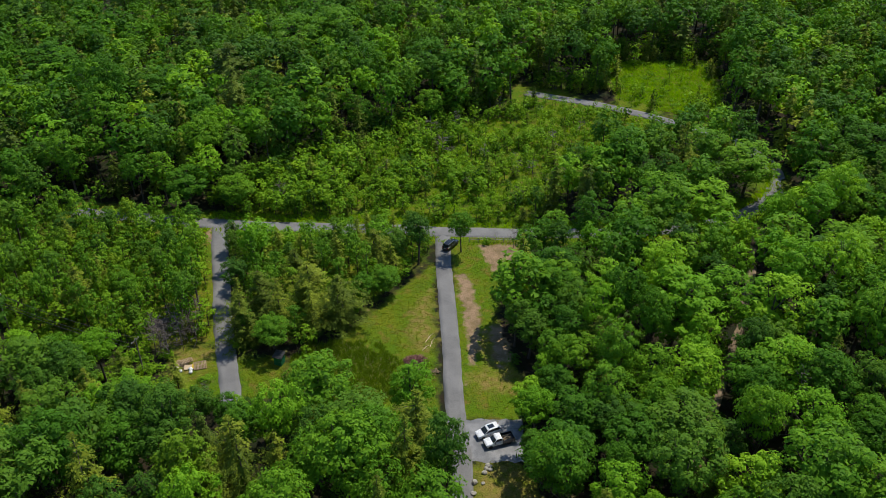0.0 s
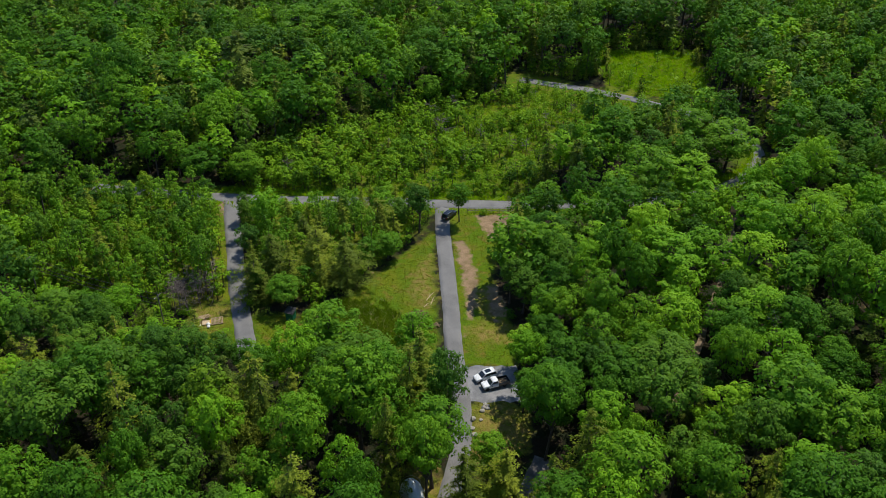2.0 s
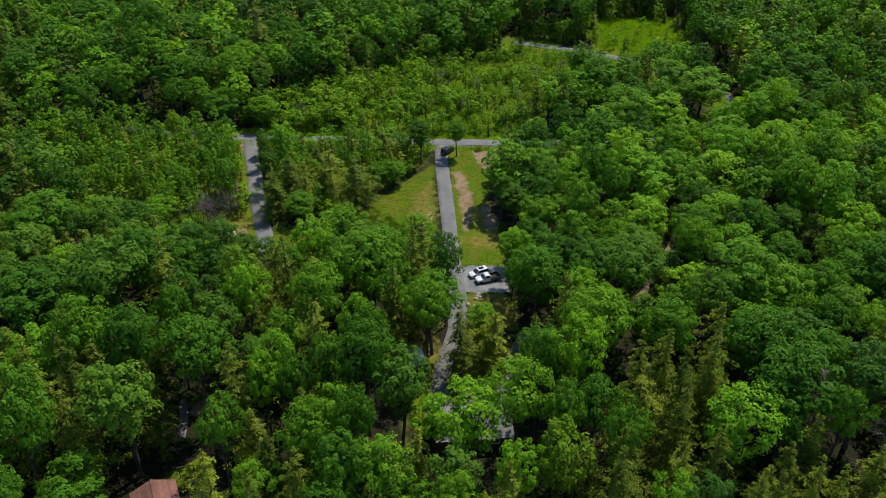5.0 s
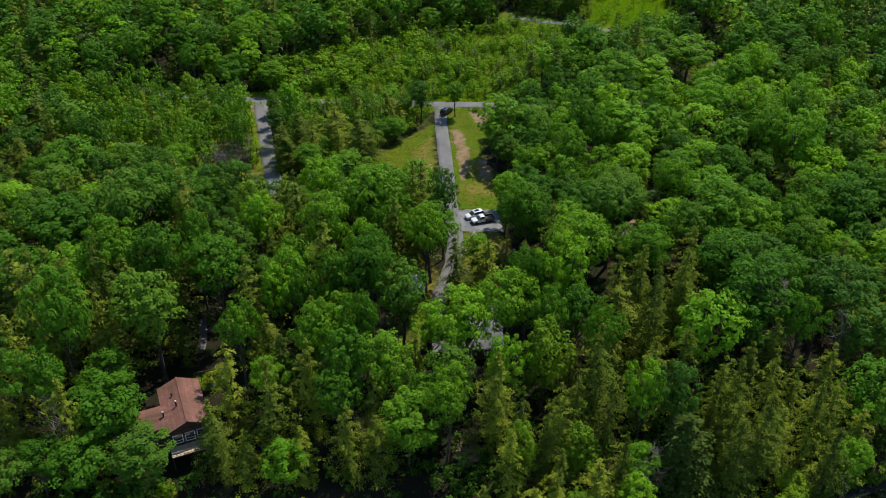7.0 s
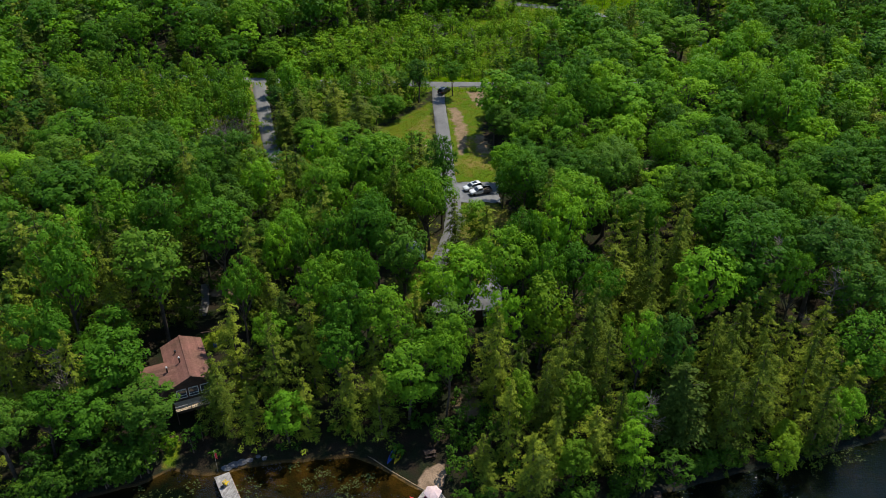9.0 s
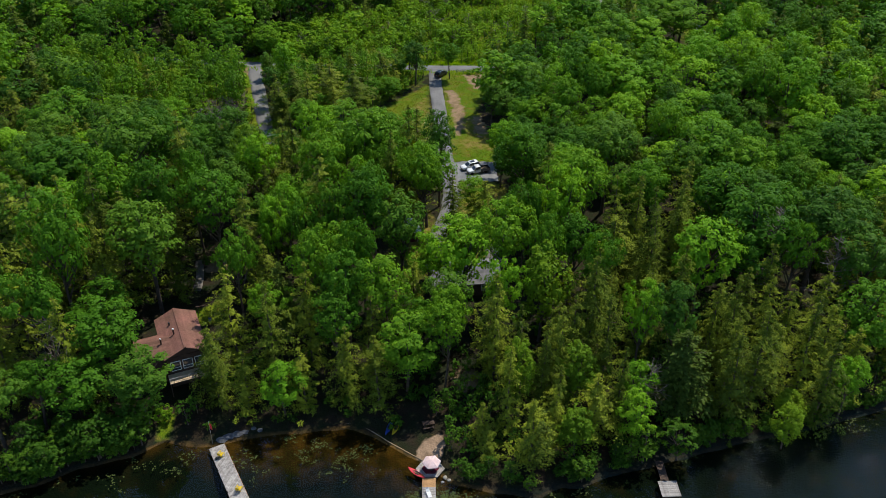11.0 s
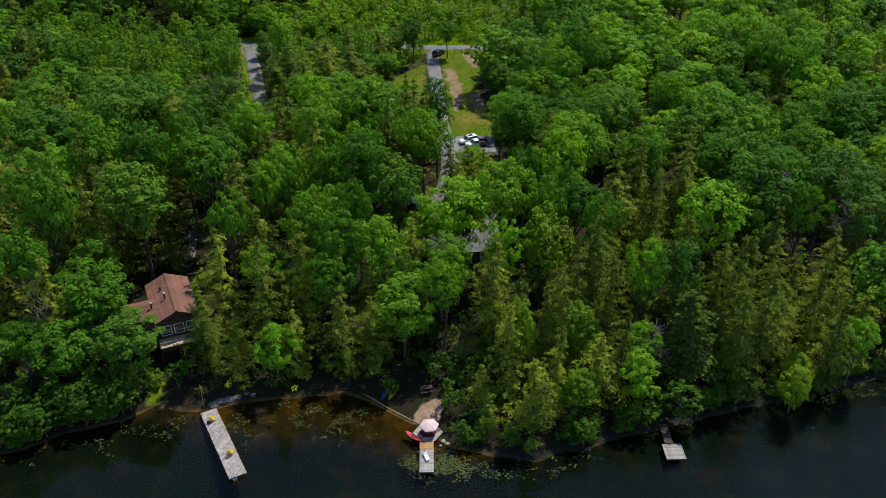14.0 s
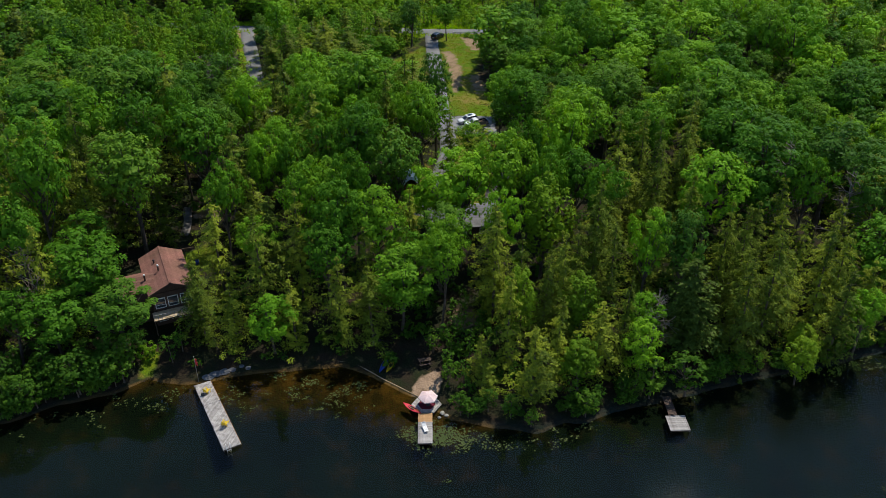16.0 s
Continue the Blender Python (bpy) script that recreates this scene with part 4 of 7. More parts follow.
for k, x, y, h, r in [("maple", -10.6, 88, 22.3, 4.8), ("ash", 49, 77.5, 19.8, 4.7), ("maple", -21, 75, 23.5, 4.6), ("maple", 17, 83.7, 20.7, 4.4),
                     ("basswood", -35.4, 76.8, 22, 4.3), ("hemlock", -5.5, 84.4, 24.1, 4.3), ("maple", 69.9, 81.5, 19.3, 4.3), ("basswood", -25.6, 94.8, 20.5, 4.2),
                     ("high_maple", -2.9, 71.5, 23.2, 4.2), ("hemlock", 21.3, 74.4, 21.4, 4.2), ("hemlock", -61.7, 80.7, 24.3, 4), ("ash", 16.7, 124.3, 11.5, 3.7),
                     ("ash", -45.4, 73.8, 22.4, 3.4), ("maple", 29.3, 76.5, 17.5, 3.4), ("basswood", 15.1, 101.1, 13.8, 3.3), ("hemlock", -28, 81.8, 24.7, 3.1),
                     ("hemlock", -8.8, 74.4, 23.3, 2.5)]:
    plant(k, x, y, h, r, "trees round the lanes")
for k, x, y, h, r in [("hemlock", -34, 27.1, 14, 3.1), ("hemlock", 8.6, 31.1, 20, 3.8), ("hemlock", 23.6, 34.2, 22, 4.2), ("hemlock", 42.8, 22.3, 18, 3.7),
                     ("hemlock", 47.2, 25.2, 20, 4), ("hemlock", 55.4, 27.3, 20, 3.5), ("hemlock", 6.6, 15.8, 6.4, 2.1), ("hemlock", 17.9, 26.4, 19, 3),
                     ("hemlock", 9.8, 20.4, 16.5, 3.2), ("hemlock", 56.6, 22.7, 16, 3.5), ("hemlock", 16.4, 18, 12.5, 2.6),
                     ("hemlock", -25.6, 31, 21.5, 3.9), ("hemlock", -54.8, 27.7, 20.2, 3.5), ("hemlock", 43.5, 26.6, 16.8, 3.5), ("hemlock", 51.1, 34.3, 19.3, 3.4),
                     ("hemlock", 55.1, 34.9, 17.6, 3.1), ("hemlock", 59.6, 31, 16, 3.1)]:
    plant(k, x, y, h, r, "hemlocks along the shore")
for k, x, y, h, r in [("hemlock", 41.9, 32.1, 20.7, 2.9), ("hemlock", 45.2, 31.7, 20.1, 2.9), ("hemlock", 12.1, 27.4, 17.7, 2.5), ("hemlock", 15, 24.5, 17.4, 2.5),
                     ("hemlock", 17.7, 29.5, 17.3, 2.5), ("hemlock", 20.2, 29.6, 18.2, 2.5), ("hemlock", 25.1, 28.4, 19.4, 2.5), ("hemlock", 26, 21.3, 15.7, 2.5)]:
    plant(k, x, y, h, r, "hemlocks along the shore")
for k, x, y, h, r in [("basswood", 54.8, 131.4, 16, 7.1), ("basswood", 32.7, 134.1, 15, 5.5), ("maple", 23.7, 141, 15, 6), ("maple", 110, 195.2, 17, 7.8),
                     ("maple", 93.4, 171.1, 16, 7.6), ("maple", 85.8, 149.3, 15, 6.9), ("basswood", 44.4, 126.3, 18.4, 7.4), ("basswood", 82.9, 111.5, 24.3, 7.3),
                     ("basswood", 59.8, 165.1, 16.2, 6.9), ("basswood", 61.7, 124.9, 19.7, 6.8), ("maple", 50.1, 165.5, 19, 6.8), ("maple", 84.1, 87.2, 19.4, 6.6),
                     ("basswood", 58.6, 109.6, 17.5, 6.3), ("maple", 79.2, 94.4, 17.4, 6.1), ("basswood", 43.1, 133, 21.1, 5.8), ("ash", 38.4, 94.7, 17.8, 5.7),
                     ("maple", 89.5, 131.4, 22.5, 5.6), ("basswood", 78.6, 134.3, 22.7, 5.5)]:
    plant(k, x, y, h, r, "trees of the eastern wood")
for k, x, y, h, r in [("basswood", 81.8, 159.6, 19.3, 5.4), ("basswood", 69, 133.8, 21.3, 5.4), ("basswood", 43.5, 108.1, 17.2, 5.2), ("basswood", 58.8, 95.9, 17.8, 5.1),
                     ("maple", 32.8, 159.5, 16.5, 5.1), ("maple", 28.2, 104.1, 16.3, 5), ("maple", 76.7, 115.2, 23.9, 5), ("basswood", 89.7, 165.2, 21, 4.8),
                     ("maple", 22, 135.5, 14.6, 4.6), ("maple", 23.5, 122.1, 14.3, 4.3), ("maple", 52.1, 102, 17.4, 4), ("basswood", 29.7, 123.4, 18.9, 4),
                     ("ash", 44.9, 95, 12.2, 3.9), ("maple", 49.1, 94.1, 20.9, 3.8), ("maple", 34.4, 126.3, 20.9, 3.7), ("maple", 38.3, 120.8, 19.6, 3.7),
                     ("maple", 35.1, 101.7, 15.2, 3.4), ("maple", 30.2, 110.8, 19.6, 3.4)]:
    plant(k, x, y, h, r, "trees of the eastern wood")
for k, x, y, h, r in [("hemlock", -36.8, 135.7, 13, 5.8), ("hemlock", -27.1, 138.9, 13, 6.6), ("hemlock", -21, 134.4, 13, 6.1), ("hemlock", -39.5, 129.2, 12, 4.9),
                     ("hemlock", -15.2, 154.3, 11, 4.8), ("hemlock", -31.6, 148, 10, 4.7), ("maple", -33.4, 127.2, 8, 4.4), ("ash", -10.5, 155.4, 10, 3.8),
                     ("basswood", -41.5, 159.8, 8, 4.5), ("maple", -12.5, 145.2, 7, 3.6), ("hemlock", -47.9, 161.5, 8, 2.9)]:
    plant(k, x, y, h, r, "young trees between the lanes")
for k, x, y, h, r in [("pine", -62.8, 235.1, 24, 8.2), ("maple", -50, 273.6, 20, 9.5), ("maple", -64.8, 211, 18, 5.8), ("maple", -121.3, 247.7, 20, 9.6),
                     ("maple", -4.3, 254.4, 19, 8), ("maple", -37.7, 282.3, 20, 8.7), ("maple", -80.8, 232.9, 18, 8.3), ("maple", -84.8, 226.6, 18, 6.5),
                     ("maple", 68.9, 197.7, 15, 6.7), ("maple", 107.9, 203.1, 16, 6), ("maple", -63.3, 181.5, 12, 5.6), ("maple", -50.8, 181, 10, 4.9),
                     ("maple", 76.9, 187.2, 15.7, 7.6), ("maple", -23.3, 246.2, 20.8, 7.6), ("maple", -91.5, 212.3, 29.5, 7.4), ("maple", -94, 186.8, 19.1, 6.5),
                     ("maple", -52.5, 225.8, 20.4, 5.7), ("maple", -41.4, 211.8, 16.8, 5.4)]:
    plant(k, x, y, h, r, "trees beyond the lanes")
for k, x, y, h, r in [("basswood", -59, 202, 18.8, 5.3), ("basswood", -67.1, 196.7, 15.5, 3.9)]:
    plant(k, x, y, h, r, "trees beyond the lanes")

for k, x, y, h, r in [("hemlock", -35, 30.4, 13.5, 3.5), ("hemlock", -29.2, 26.2, 11.5, 3), ("hemlock", -20.6, 26.6, 12, 3)]:
    plant(k, x, y, h, r, "trees along the shore")
for k, x, y, h, r in [("ash", -48.5, 163, 8, 1.8), ("ash", -46.6, 155.5, 10, 2), ("hemlock", -45.2, 149.5, 10, 2), ("ash", -43.2, 142, 11, 2.3), ("hemlock", -41.4, 135.2, 12, 2.6),
                     ("ash", -39.2, 129.4, 9, 2.2), ("ash", -5.6, 156.6, 13.2, 2.8), ("hemlock", -11.5, 165, 8.6, 2.2), ("ash", -7.4, 164.6, 9.5, 2.4), ("ash", -15.4, 163.6, 9, 2.4),
                     ("hemlock", -19.6, 161.5, 10, 2.6), ("ash", -24.2, 160.5, 10, 2.6), ("maple", -36.2, 102.6, 11, 3.2), ("ash", -41, 103.6, 11.5, 3.2)]:
    plant(k, x, y, h, r, "young trees between the lanes")

# ---- small builders ----


def part(name, bm, mat, parent=None, label="", smooth=False):
    """Links a bmesh as one mesh object, under a thing or a part."""
    me = bpy.data.meshes.new(name)
    bmesh.ops.recalc_face_normals(bm, faces=bm.faces)
    bm.to_mesh(me), bm.free()
    if smooth:
        for p in me.polygons:
            p.use_smooth = True
    me.materials.append(mat)
    ob = new(name, me)
    ob.parent = parent
    if label:
        ob["label"] = label
    return ob


def thing(name, x, y, z, turn, label, category, group=""):
    ob = new(name)
    ob.matrix_basis = pose(x, y, z, 0, 0, turn)
    return tagged(ob, label, category, group)


def box(bm, cx, cy, cz, sx, sy, sz, turn=0.0, tilt=0.0, roll=0.0, bevel=0.0):
    """A bevelled block with its centre at (cx, cy, cz)."""
    r = bmesh.ops.create_cube(bm, size=1.0, matrix=pose(cx, cy, cz, tilt, roll, turn) @ Matrix.Diagonal((sx, sy, sz, 1)))
    if bevel:
        es = {e for v in r["verts"] for e in v.link_edges}
        bmesh.ops.bevel(bm, geom=list(es), offset=bevel, segments=1, affect="EDGES")
    return bm


def B(*blocks, bevel=0.0):
    bm = bmesh.new()
    for b in blocks:
        box(bm, *b, bevel=bevel)
    return bm


def rod(bm, a, b, r0, r1=None, sides=8):
    """A round bar from a to b."""
    a, b = Vector(a), Vector(b)
    m = Matrix.Translation((a + b) / 2) @ (b - a).to_track_quat("Z", "Y").to_matrix().to_4x4()
    bmesh.ops.create_cone(bm, cap_ends=True, segments=sides, radius1=r0, radius2=r0 if r1 is None else r1, depth=(b - a).length, matrix=m)
    return bm


def rods(*bars, sides=8):
    bm = bmesh.new()
    for b in bars:
        rod(bm, *b, sides=sides)
    return bm


def loft(sections, cap=True):
    """A skin over rings of equal count."""
    bm = bmesh.new()
    rings = [[bm.verts.new(p) for p in s] for s in sections]
    for a, b in zip(rings, rings[1:]):
        n = len(a)
        for i in range(n):
            bm.faces.new((a[i], a[(i + 1) % n], b[(i + 1) % n], b[i]))
    if cap:
        bm.faces.new(rings[0]), bm.faces.new(rings[-1])
    return bm


def slab(poly, z0, z1, bm=None):
    """A flat plate over a polygon."""
    bm = bm or bmesh.new()
    lo, hi = [bm.verts.new((x, y, z0)) for x, y in poly], [bm.verts.new((x, y, z1)) for x, y in poly]
    bm.faces.new(lo), bm.faces.new(hi)
    for i in range(len(poly)):
        j = (i + 1) % len(poly)
        bm.faces.new((lo[i], lo[j], hi[j], hi[i]))
    return bm


def boulder(bm, x, y, z, r, seed):
    rnd = random.Random(seed)
    v = bmesh.ops.create_icosphere(bm, subdivisions=2, radius=r)["verts"]
    o = Vector((rnd.uniform(0, 50), rnd.uniform(0, 50), 3))
    sx, sy, sz = rnd.uniform(0.8, 1.2), rnd.uniform(0.7, 1.1), rnd.uniform(0.5, 0.75)
    for q in v:
        q.co *= 1 + 0.35 * noise.noise(q.co * (1.2 / r) + o)
        q.co = Vector((q.co.x * sx + x, q.co.y * sy + y, q.co.z * sz + z))
    return bm


M_WOOD_GREY = material("weathered_planks", (0.43, 0.40, 0.37), 0.85, (0.27, 0.245, 0.225), 2.0, bump=0.01, bump_scale=30, island=0.22)
M_WOOD_NEW = material("new_planks", (0.50, 0.29, 0.13), 0.75, (0.38, 0.21, 0.09), 2.0, island=0.12)
M_WOOD_RAW = material("raw_timber", (0.42, 0.31, 0.19), 0.85, (0.28, 0.19, 0.11), 2.0, island=0.2)
M_WOOD_DARK = material("dark_timber", (0.10, 0.065, 0.045), 0.85, (0.06, 0.04, 0.03), 2.0, island=0.15)
M_WHITE = material("white_paint", (0.78, 0.77, 0.74), 0.5, (0.66, 0.65, 0.62), 1.0)
M_CARWHITE = material("white_car_paint", (0.78, 0.78, 0.77), 0.22, (0.74, 0.74, 0.73), 0.6, spec=0.6)
M_CARBLACK = material("black_car_paint", (0.012, 0.013, 0.016), 0.18, (0.018, 0.018, 0.02), 0.6, spec=0.6)
M_GLASS_DARK = material("dark_car_glass", (0.012, 0.016, 0.02), 0.06, (0.02, 0.024, 0.03), 0.5, spec=0.8)
M_RUBBER = material("black_rubber", (0.018, 0.018, 0.018), 0.85, (0.03, 0.03, 0.03), 3)
M_STEEL = material("steel", (0.55, 0.55, 0.56), 0.35, (0.45, 0.45, 0.46), 2, metal=0.9)
M_LAMP_RED = material("red_lamp", (0.35, 0.01, 0.01), 0.2, (0.25, 0.01, 0.01), 2)
M_YELLOW = material("yellow_plastic", (0.75, 0.52, 0.02), 0.5, (0.62, 0.42, 0.02), 2)
M_RED = material("red_plastic", (0.74, 0.055, 0.075), 0.4, (0.6, 0.045, 0.06), 1.5)
M_BLUE = material("blue_plastic", (0.03, 0.08, 0.35), 0.45, (0.025, 0.06, 0.26), 1.5)
M_MAROON = material("maroon_cloth", (0.13, 0.012, 0.03), 0.9, (0.09, 0.01, 0.02), 2)
M_PINK = material("faded_canvas", (0.80, 0.62, 0.60), 0.85, (0.72, 0.52, 0.50), 1.2)
M_ORANGE = material("orange_plastic", (0.75, 0.20, 0.02), 0.45)
M_DARK = material("dark_metal", (0.03, 0.03, 0.032), 0.5, (0.045, 0.045, 0.045), 3)
M_SHINGLE = material("red_brown_shingles", (0.240, 0.108, 0.084), 0.95, (0.165, 0.086, 0.060), 0.4, bump=0.02, bump_scale=12, island=0.14)
M_SHINGLE_GREY = material("grey_shingles", (0.25, 0.24, 0.235), 0.95, (0.18, 0.175, 0.17), 0.8, bump=0.02, bump_scale=12, island=0.12)
M_SIDING = material("brown_siding", (0.085, 0.05, 0.035), 0.85, (0.06, 0.037, 0.027), 1.0, bump=0.02, bump_scale=5)
M_TAN = material("tan_boards", (0.62, 0.47, 0.30), 0.8, (0.52, 0.38, 0.23), 1.5)
M_STONE = material("pale_stone", (0.40, 0.37, 0.32), 0.9, (0.26, 0.24, 0.20), 2.0, bump=0.05, bump_scale=6)
# pale stone darkened: the bank trees' shade is put into the colour
M_STONE_SHADED = material("shaded_stone", (0.17, 0.165, 0.165), 0.9, (0.09, 0.09, 0.092), 2.0, bump=0.05, bump_scale=6)
M_TARP = material("white_tarpaulin", (0.74, 0.75, 0.76), 0.45, (0.55, 0.57, 0.60), 0.7, bump=0.05, bump_scale=2.5)
M_GREEN = material("green_paint", (0.02, 0.19, 0.085), 0.6, (0.015, 0.14, 0.06), 1.5)
M_PANE = material("window_pane", (0.03, 0.04, 0.05), 0.05, (0.045, 0.055, 0.065), 0.7, spec=0.9)
M_STRAWBALE = material("cut_brush", (0.30, 0.14, 0.11), 0.95, (0.16, 0.08, 0.07), 2.5)
M_CABLE = material("black_cable", (0.05, 0.05, 0.05), 0.7)

# ---- docks ----


def clip_strip(w, l, c, half, slope=1.0):
    """The part of a diagonal board inside the rectangle (0..w, 0..l), as a polygon."""
    poly = [(0.0, 0.0), (w, 0.0), (w, l), (0.0, l)]
    for sign in (1, -1):
        out = []
        for (x0, y0), (x1, y1) in zip(poly, poly[1:] + poly[:1]):
            f0, f1 = (half - sign * (y0 - slope * x0 - c)), (half - sign * (y1 - slope * x1 - c))
            if f0 >= 0:
                out.append((x0, y0))
            if f0 * f1 < 0:
                t = f0 / (f0 - f1)
                out.append((x0 + t * (x1 - x0), y0 + t * (y1 - y0)))
        poly = out
        if len(poly) < 3:
            return None
    return poly


def diagonal_dock(x, y, turn, w, sections, sec_l):
    d = thing("dock", x, y, 0.0, turn, "long weathered grey floating dock in three sections", "dock")
    rnd = random.Random(5)
    for s in range(sections):
        sec = part("dock_section", B((0, s * sec_l + sec_l / 2, 0.30, w - 0.16, sec_l - 0.12, 0.16)), M_WOOD_DARK, d, "dark wooden dock frame")
        part("side_board", B((-w / 2 - 0.02, s * sec_l + sec_l / 2, 0.36, 0.05, sec_l - 0.06, 0.24), bevel=0.008), M_WOOD_NEW, sec, "orange-brown edge board")
        part("side_board", B((w / 2 + 0.02, s * sec_l + sec_l / 2, 0.36, 0.05, sec_l - 0.06, 0.24), bevel=0.008), M_WOOD_GREY, sec)
        for k in (-0.72, 0.72):
            part("float", rods(((k, s * sec_l + 0.4, 0.10), (k, (s + 1) * sec_l - 0.4, 0.10), 0.22)), M_DARK, sec, "black float drum")
        pitch = 0.142 * math.sqrt(2)
        c = -w
        while c < sec_l:
            p = clip_strip(w, sec_l - 0.05, c, pitch / 2 - 0.012)
            if p:
                z = 0.46 + rnd.uniform(-0.006, 0.006)
                part("plank", slab([(a - w / 2, b + s * sec_l) for a, b in p], 0.40, z), M_WOOD_GREY, sec)
            c += pitch
        for k in (-1, 1):
            yb = s * sec_l + (0.12 if s else 0.9)
            part("bracket", rods(((k * (w / 2 + 0.07), yb, 0.0), (k * (w / 2 + 0.07), yb, 1.0), 0.035), ((k * (w / 2 - 0.05), yb, 0.5), (k * (w / 2 + 0.07), yb, 0.5), 0.03)),
                 M_DARK, sec, "dark pipe bracket")
    end = sections * sec_l
    bars = []
    for k in (0.25, 0.75):
        bars += [((k, end + 0.08, -0.8), (k, end + 0.08, 1.1), 0.03), ((k, end + 0.08, 1.1), (k, end - 0.35, 1.1), 0.03), ((k, end - 0.35, 1.1), (k, end - 0.35, 0.46), 0.03)]
    lad = part("ladder", rods(*bars), M_WHITE, d, "white metal swim ladder")
    for i in range(4):
        part("rung", rods(((0.25, end + 0.08, -0.6 + 0.28 * i), (0.75, end + 0.08, -0.6 + 0.28 * i), 0.025)), M_WHITE, lad)
    return d


diagonal_dock(-32.95, 19.15, 180 + 28.2, 2.25, 3, 4.69)


def straight_dock(x, y, w, l, label, new_part=0.0, legs=True, turn=0.0, mat=None):
    """Cross-laid planks on a frame with posts; y runs out over the water."""
    d = thing("dock", x, y, 0.0, turn, label, "dock")
    part("dock_frame", B((-w / 2 + 0.06, l / 2, 0.36, 0.08, l, 0.2), (w / 2 - 0.06, l / 2, 0.36, 0.08, l, 0.2), (0, 0.06, 0.36, w - 0.2, 0.08, 0.2),
                         (0, l - 0.06, 0.36, w - 0.2, 0.08, 0.2)), M_WOOD_DARK, d, "dark wooden frame")
    rnd = random.Random(int(l * 100))
    shared = {}
    n = int(l / 0.15)
    for i in range(n):
        yy = (i + 0.5) * l / n
        m = M_WOOD_NEW if yy < new_part else (mat or M_WOOD_GREY)
        p = part("plank", B((0, 0, 0, w + 0.06, l / n - 0.014, 0.045), bevel=0.006), m, d) if m not in shared else new("plank", shared[m])
        shared[m] = p.data
        p.parent = d
        p.matrix_basis = pose(rnd.uniform(-0.012, 0.012), yy, 0.485 + rnd.uniform(-0.004, 0.004), 0, 0, rnd.uniform(-0.25, 0.25))
    for a in (-1, 1):
        for b in (0.15, l - 0.15):
            part("post", rods(((a * (w / 2 - 0.12), b, -2.0), (a * (w / 2 - 0.12), b, 0.42), 0.06)), M_WOOD_DARK, d)
    return d


straight_dock(-1.62, 12.6, 1.85, 5.6, "small grey plank dock with newer orange boards", new_part=1.6, turn=180)
straight_dock(31.85, 11.6, 2.6, 2.8, "small square grey plank dock under the trees", turn=181)
# dark timber on the planks stands in for shade below the trees
gang = thing("gangway", 31.6, 15.4, 0.3, 180, "weathered plank gangway from the shore, darkened for shade", "gangway")
part("stringer", B((-0.45, 1.9, 0.05, 0.08, 3.9, 0.14), (0.45, 1.9, 0.05, 0.08, 3.9, 0.14)), M_WOOD_DARK, gang)
for i in range(24):
    part("plank", B((0, 0.08 + i * 0.16, 0.145, 1.15, 0.145, 0.04)), M_WOOD_DARK, gang)


def hex_deck(x, y, r):
    # thin dark red plate over the middle of the deck
    d = thing("hexagonal_deck", x, y, 0.0, 0, "six-sided grey plank deck with a dark red centre", "deck")
    ring = [(r * math.cos(math.radians(60 * k)), r * 0.9 * math.sin(math.radians(60 * k))) for k in range(6)]
    inner = [(a * 0.60, b * 0.60) for a, b in ring]
    part("deck_frame", slab([(a * 0.97, b * 0.97) for a, b in ring], 0.22, 0.42), M_WOOD_DARK, d, "dark wooden frame")
    for k in range(6):
        j = (k + 1) % 6
        for s in range(5):
            u, v = 0.60 + 0.08 * s, 0.60 + 0.08 * (s + 1) - 0.008
            part("plank", slab([(ring[k][0] * u, ring[k][1] * u), (ring[k][0] * v, ring[k][1] * v), (ring[j][0] * v, ring[j][1] * v), (ring[j][0] * u, ring[j][1] * u)], 0.43, 0.485),
                 M_WOOD_GREY, d)
    part("mat", slab(inner, 0.43, 0.465), M_MAROON, d, "dark red centre panel")
    for k in range(6):
        part("post", rods(((ring[k][0] * 0.9, ring[k][1] * 0.9, -1.8), (ring[k][0] * 0.9, ring[k][1] * 0.9, 0.3), 0.06)), M_WOOD_DARK, d)
    return d


hex_deck(-1.45, 14.35, 2.1)


def umbrella(x, y, z, r, h):
    u = thing("parasol", x, y, z, 8, "open parasol with faded pink and white canopy", "parasol")
    part("pole", rods(((0, 0, 0), (0, 0, h), 0.025)), M_STEEL, u)
    part("base", loft([[(q * math.cos(a * 0.785), q * math.sin(a * 0.785), zz) for a in range(8)] for q, zz in ((0.28, 0), (0.28, 0.06), (0.06, 0.12))]), M_DARK, u)
    rim = [(r * math.cos(math.radians(60 * k)), r * math.sin(math.radians(60 * k)), h - 0.42) for k in range(6)]
    for k in range(6):
        bm = bmesh.new()
        a, b, top = Vector(rim[k]), Vector(rim[(k + 1) % 6]), Vector((0, 0, h))
        rows = []
        for i in range(5):
            t = i / 4
            e0, e1 = top.lerp(a, t), top.lerp(b, t)
            rows.append([bm.verts.new(e0.lerp(e1, s / 4) + Vector((0, 0, 0.10 * math.sin(math.pi * t) - 0.05 * t * math.sin(math.pi * s / 4)))) for s in range(5)])
        rows.append([bm.verts.new(v.co + Vector((0, 0, -0.14))) for v in rows[-1]])
        for p, q in zip(rows, rows[1:]):
            for i in range(4):
                bm.faces.new((p[i], p[i + 1], q[i + 1], q[i]))
        bmesh.ops.remove_doubles(bm, verts=bm.verts, dist=0.0005)
        panel = part("canopy_panel", bm, M_PINK, u)
        part("rib", rods(((0, 0, h - 0.03), (rim[k][0], rim[k][1], rim[k][2] - 0.02), 0.012), sides=5), M_STEEL, panel)
    return u


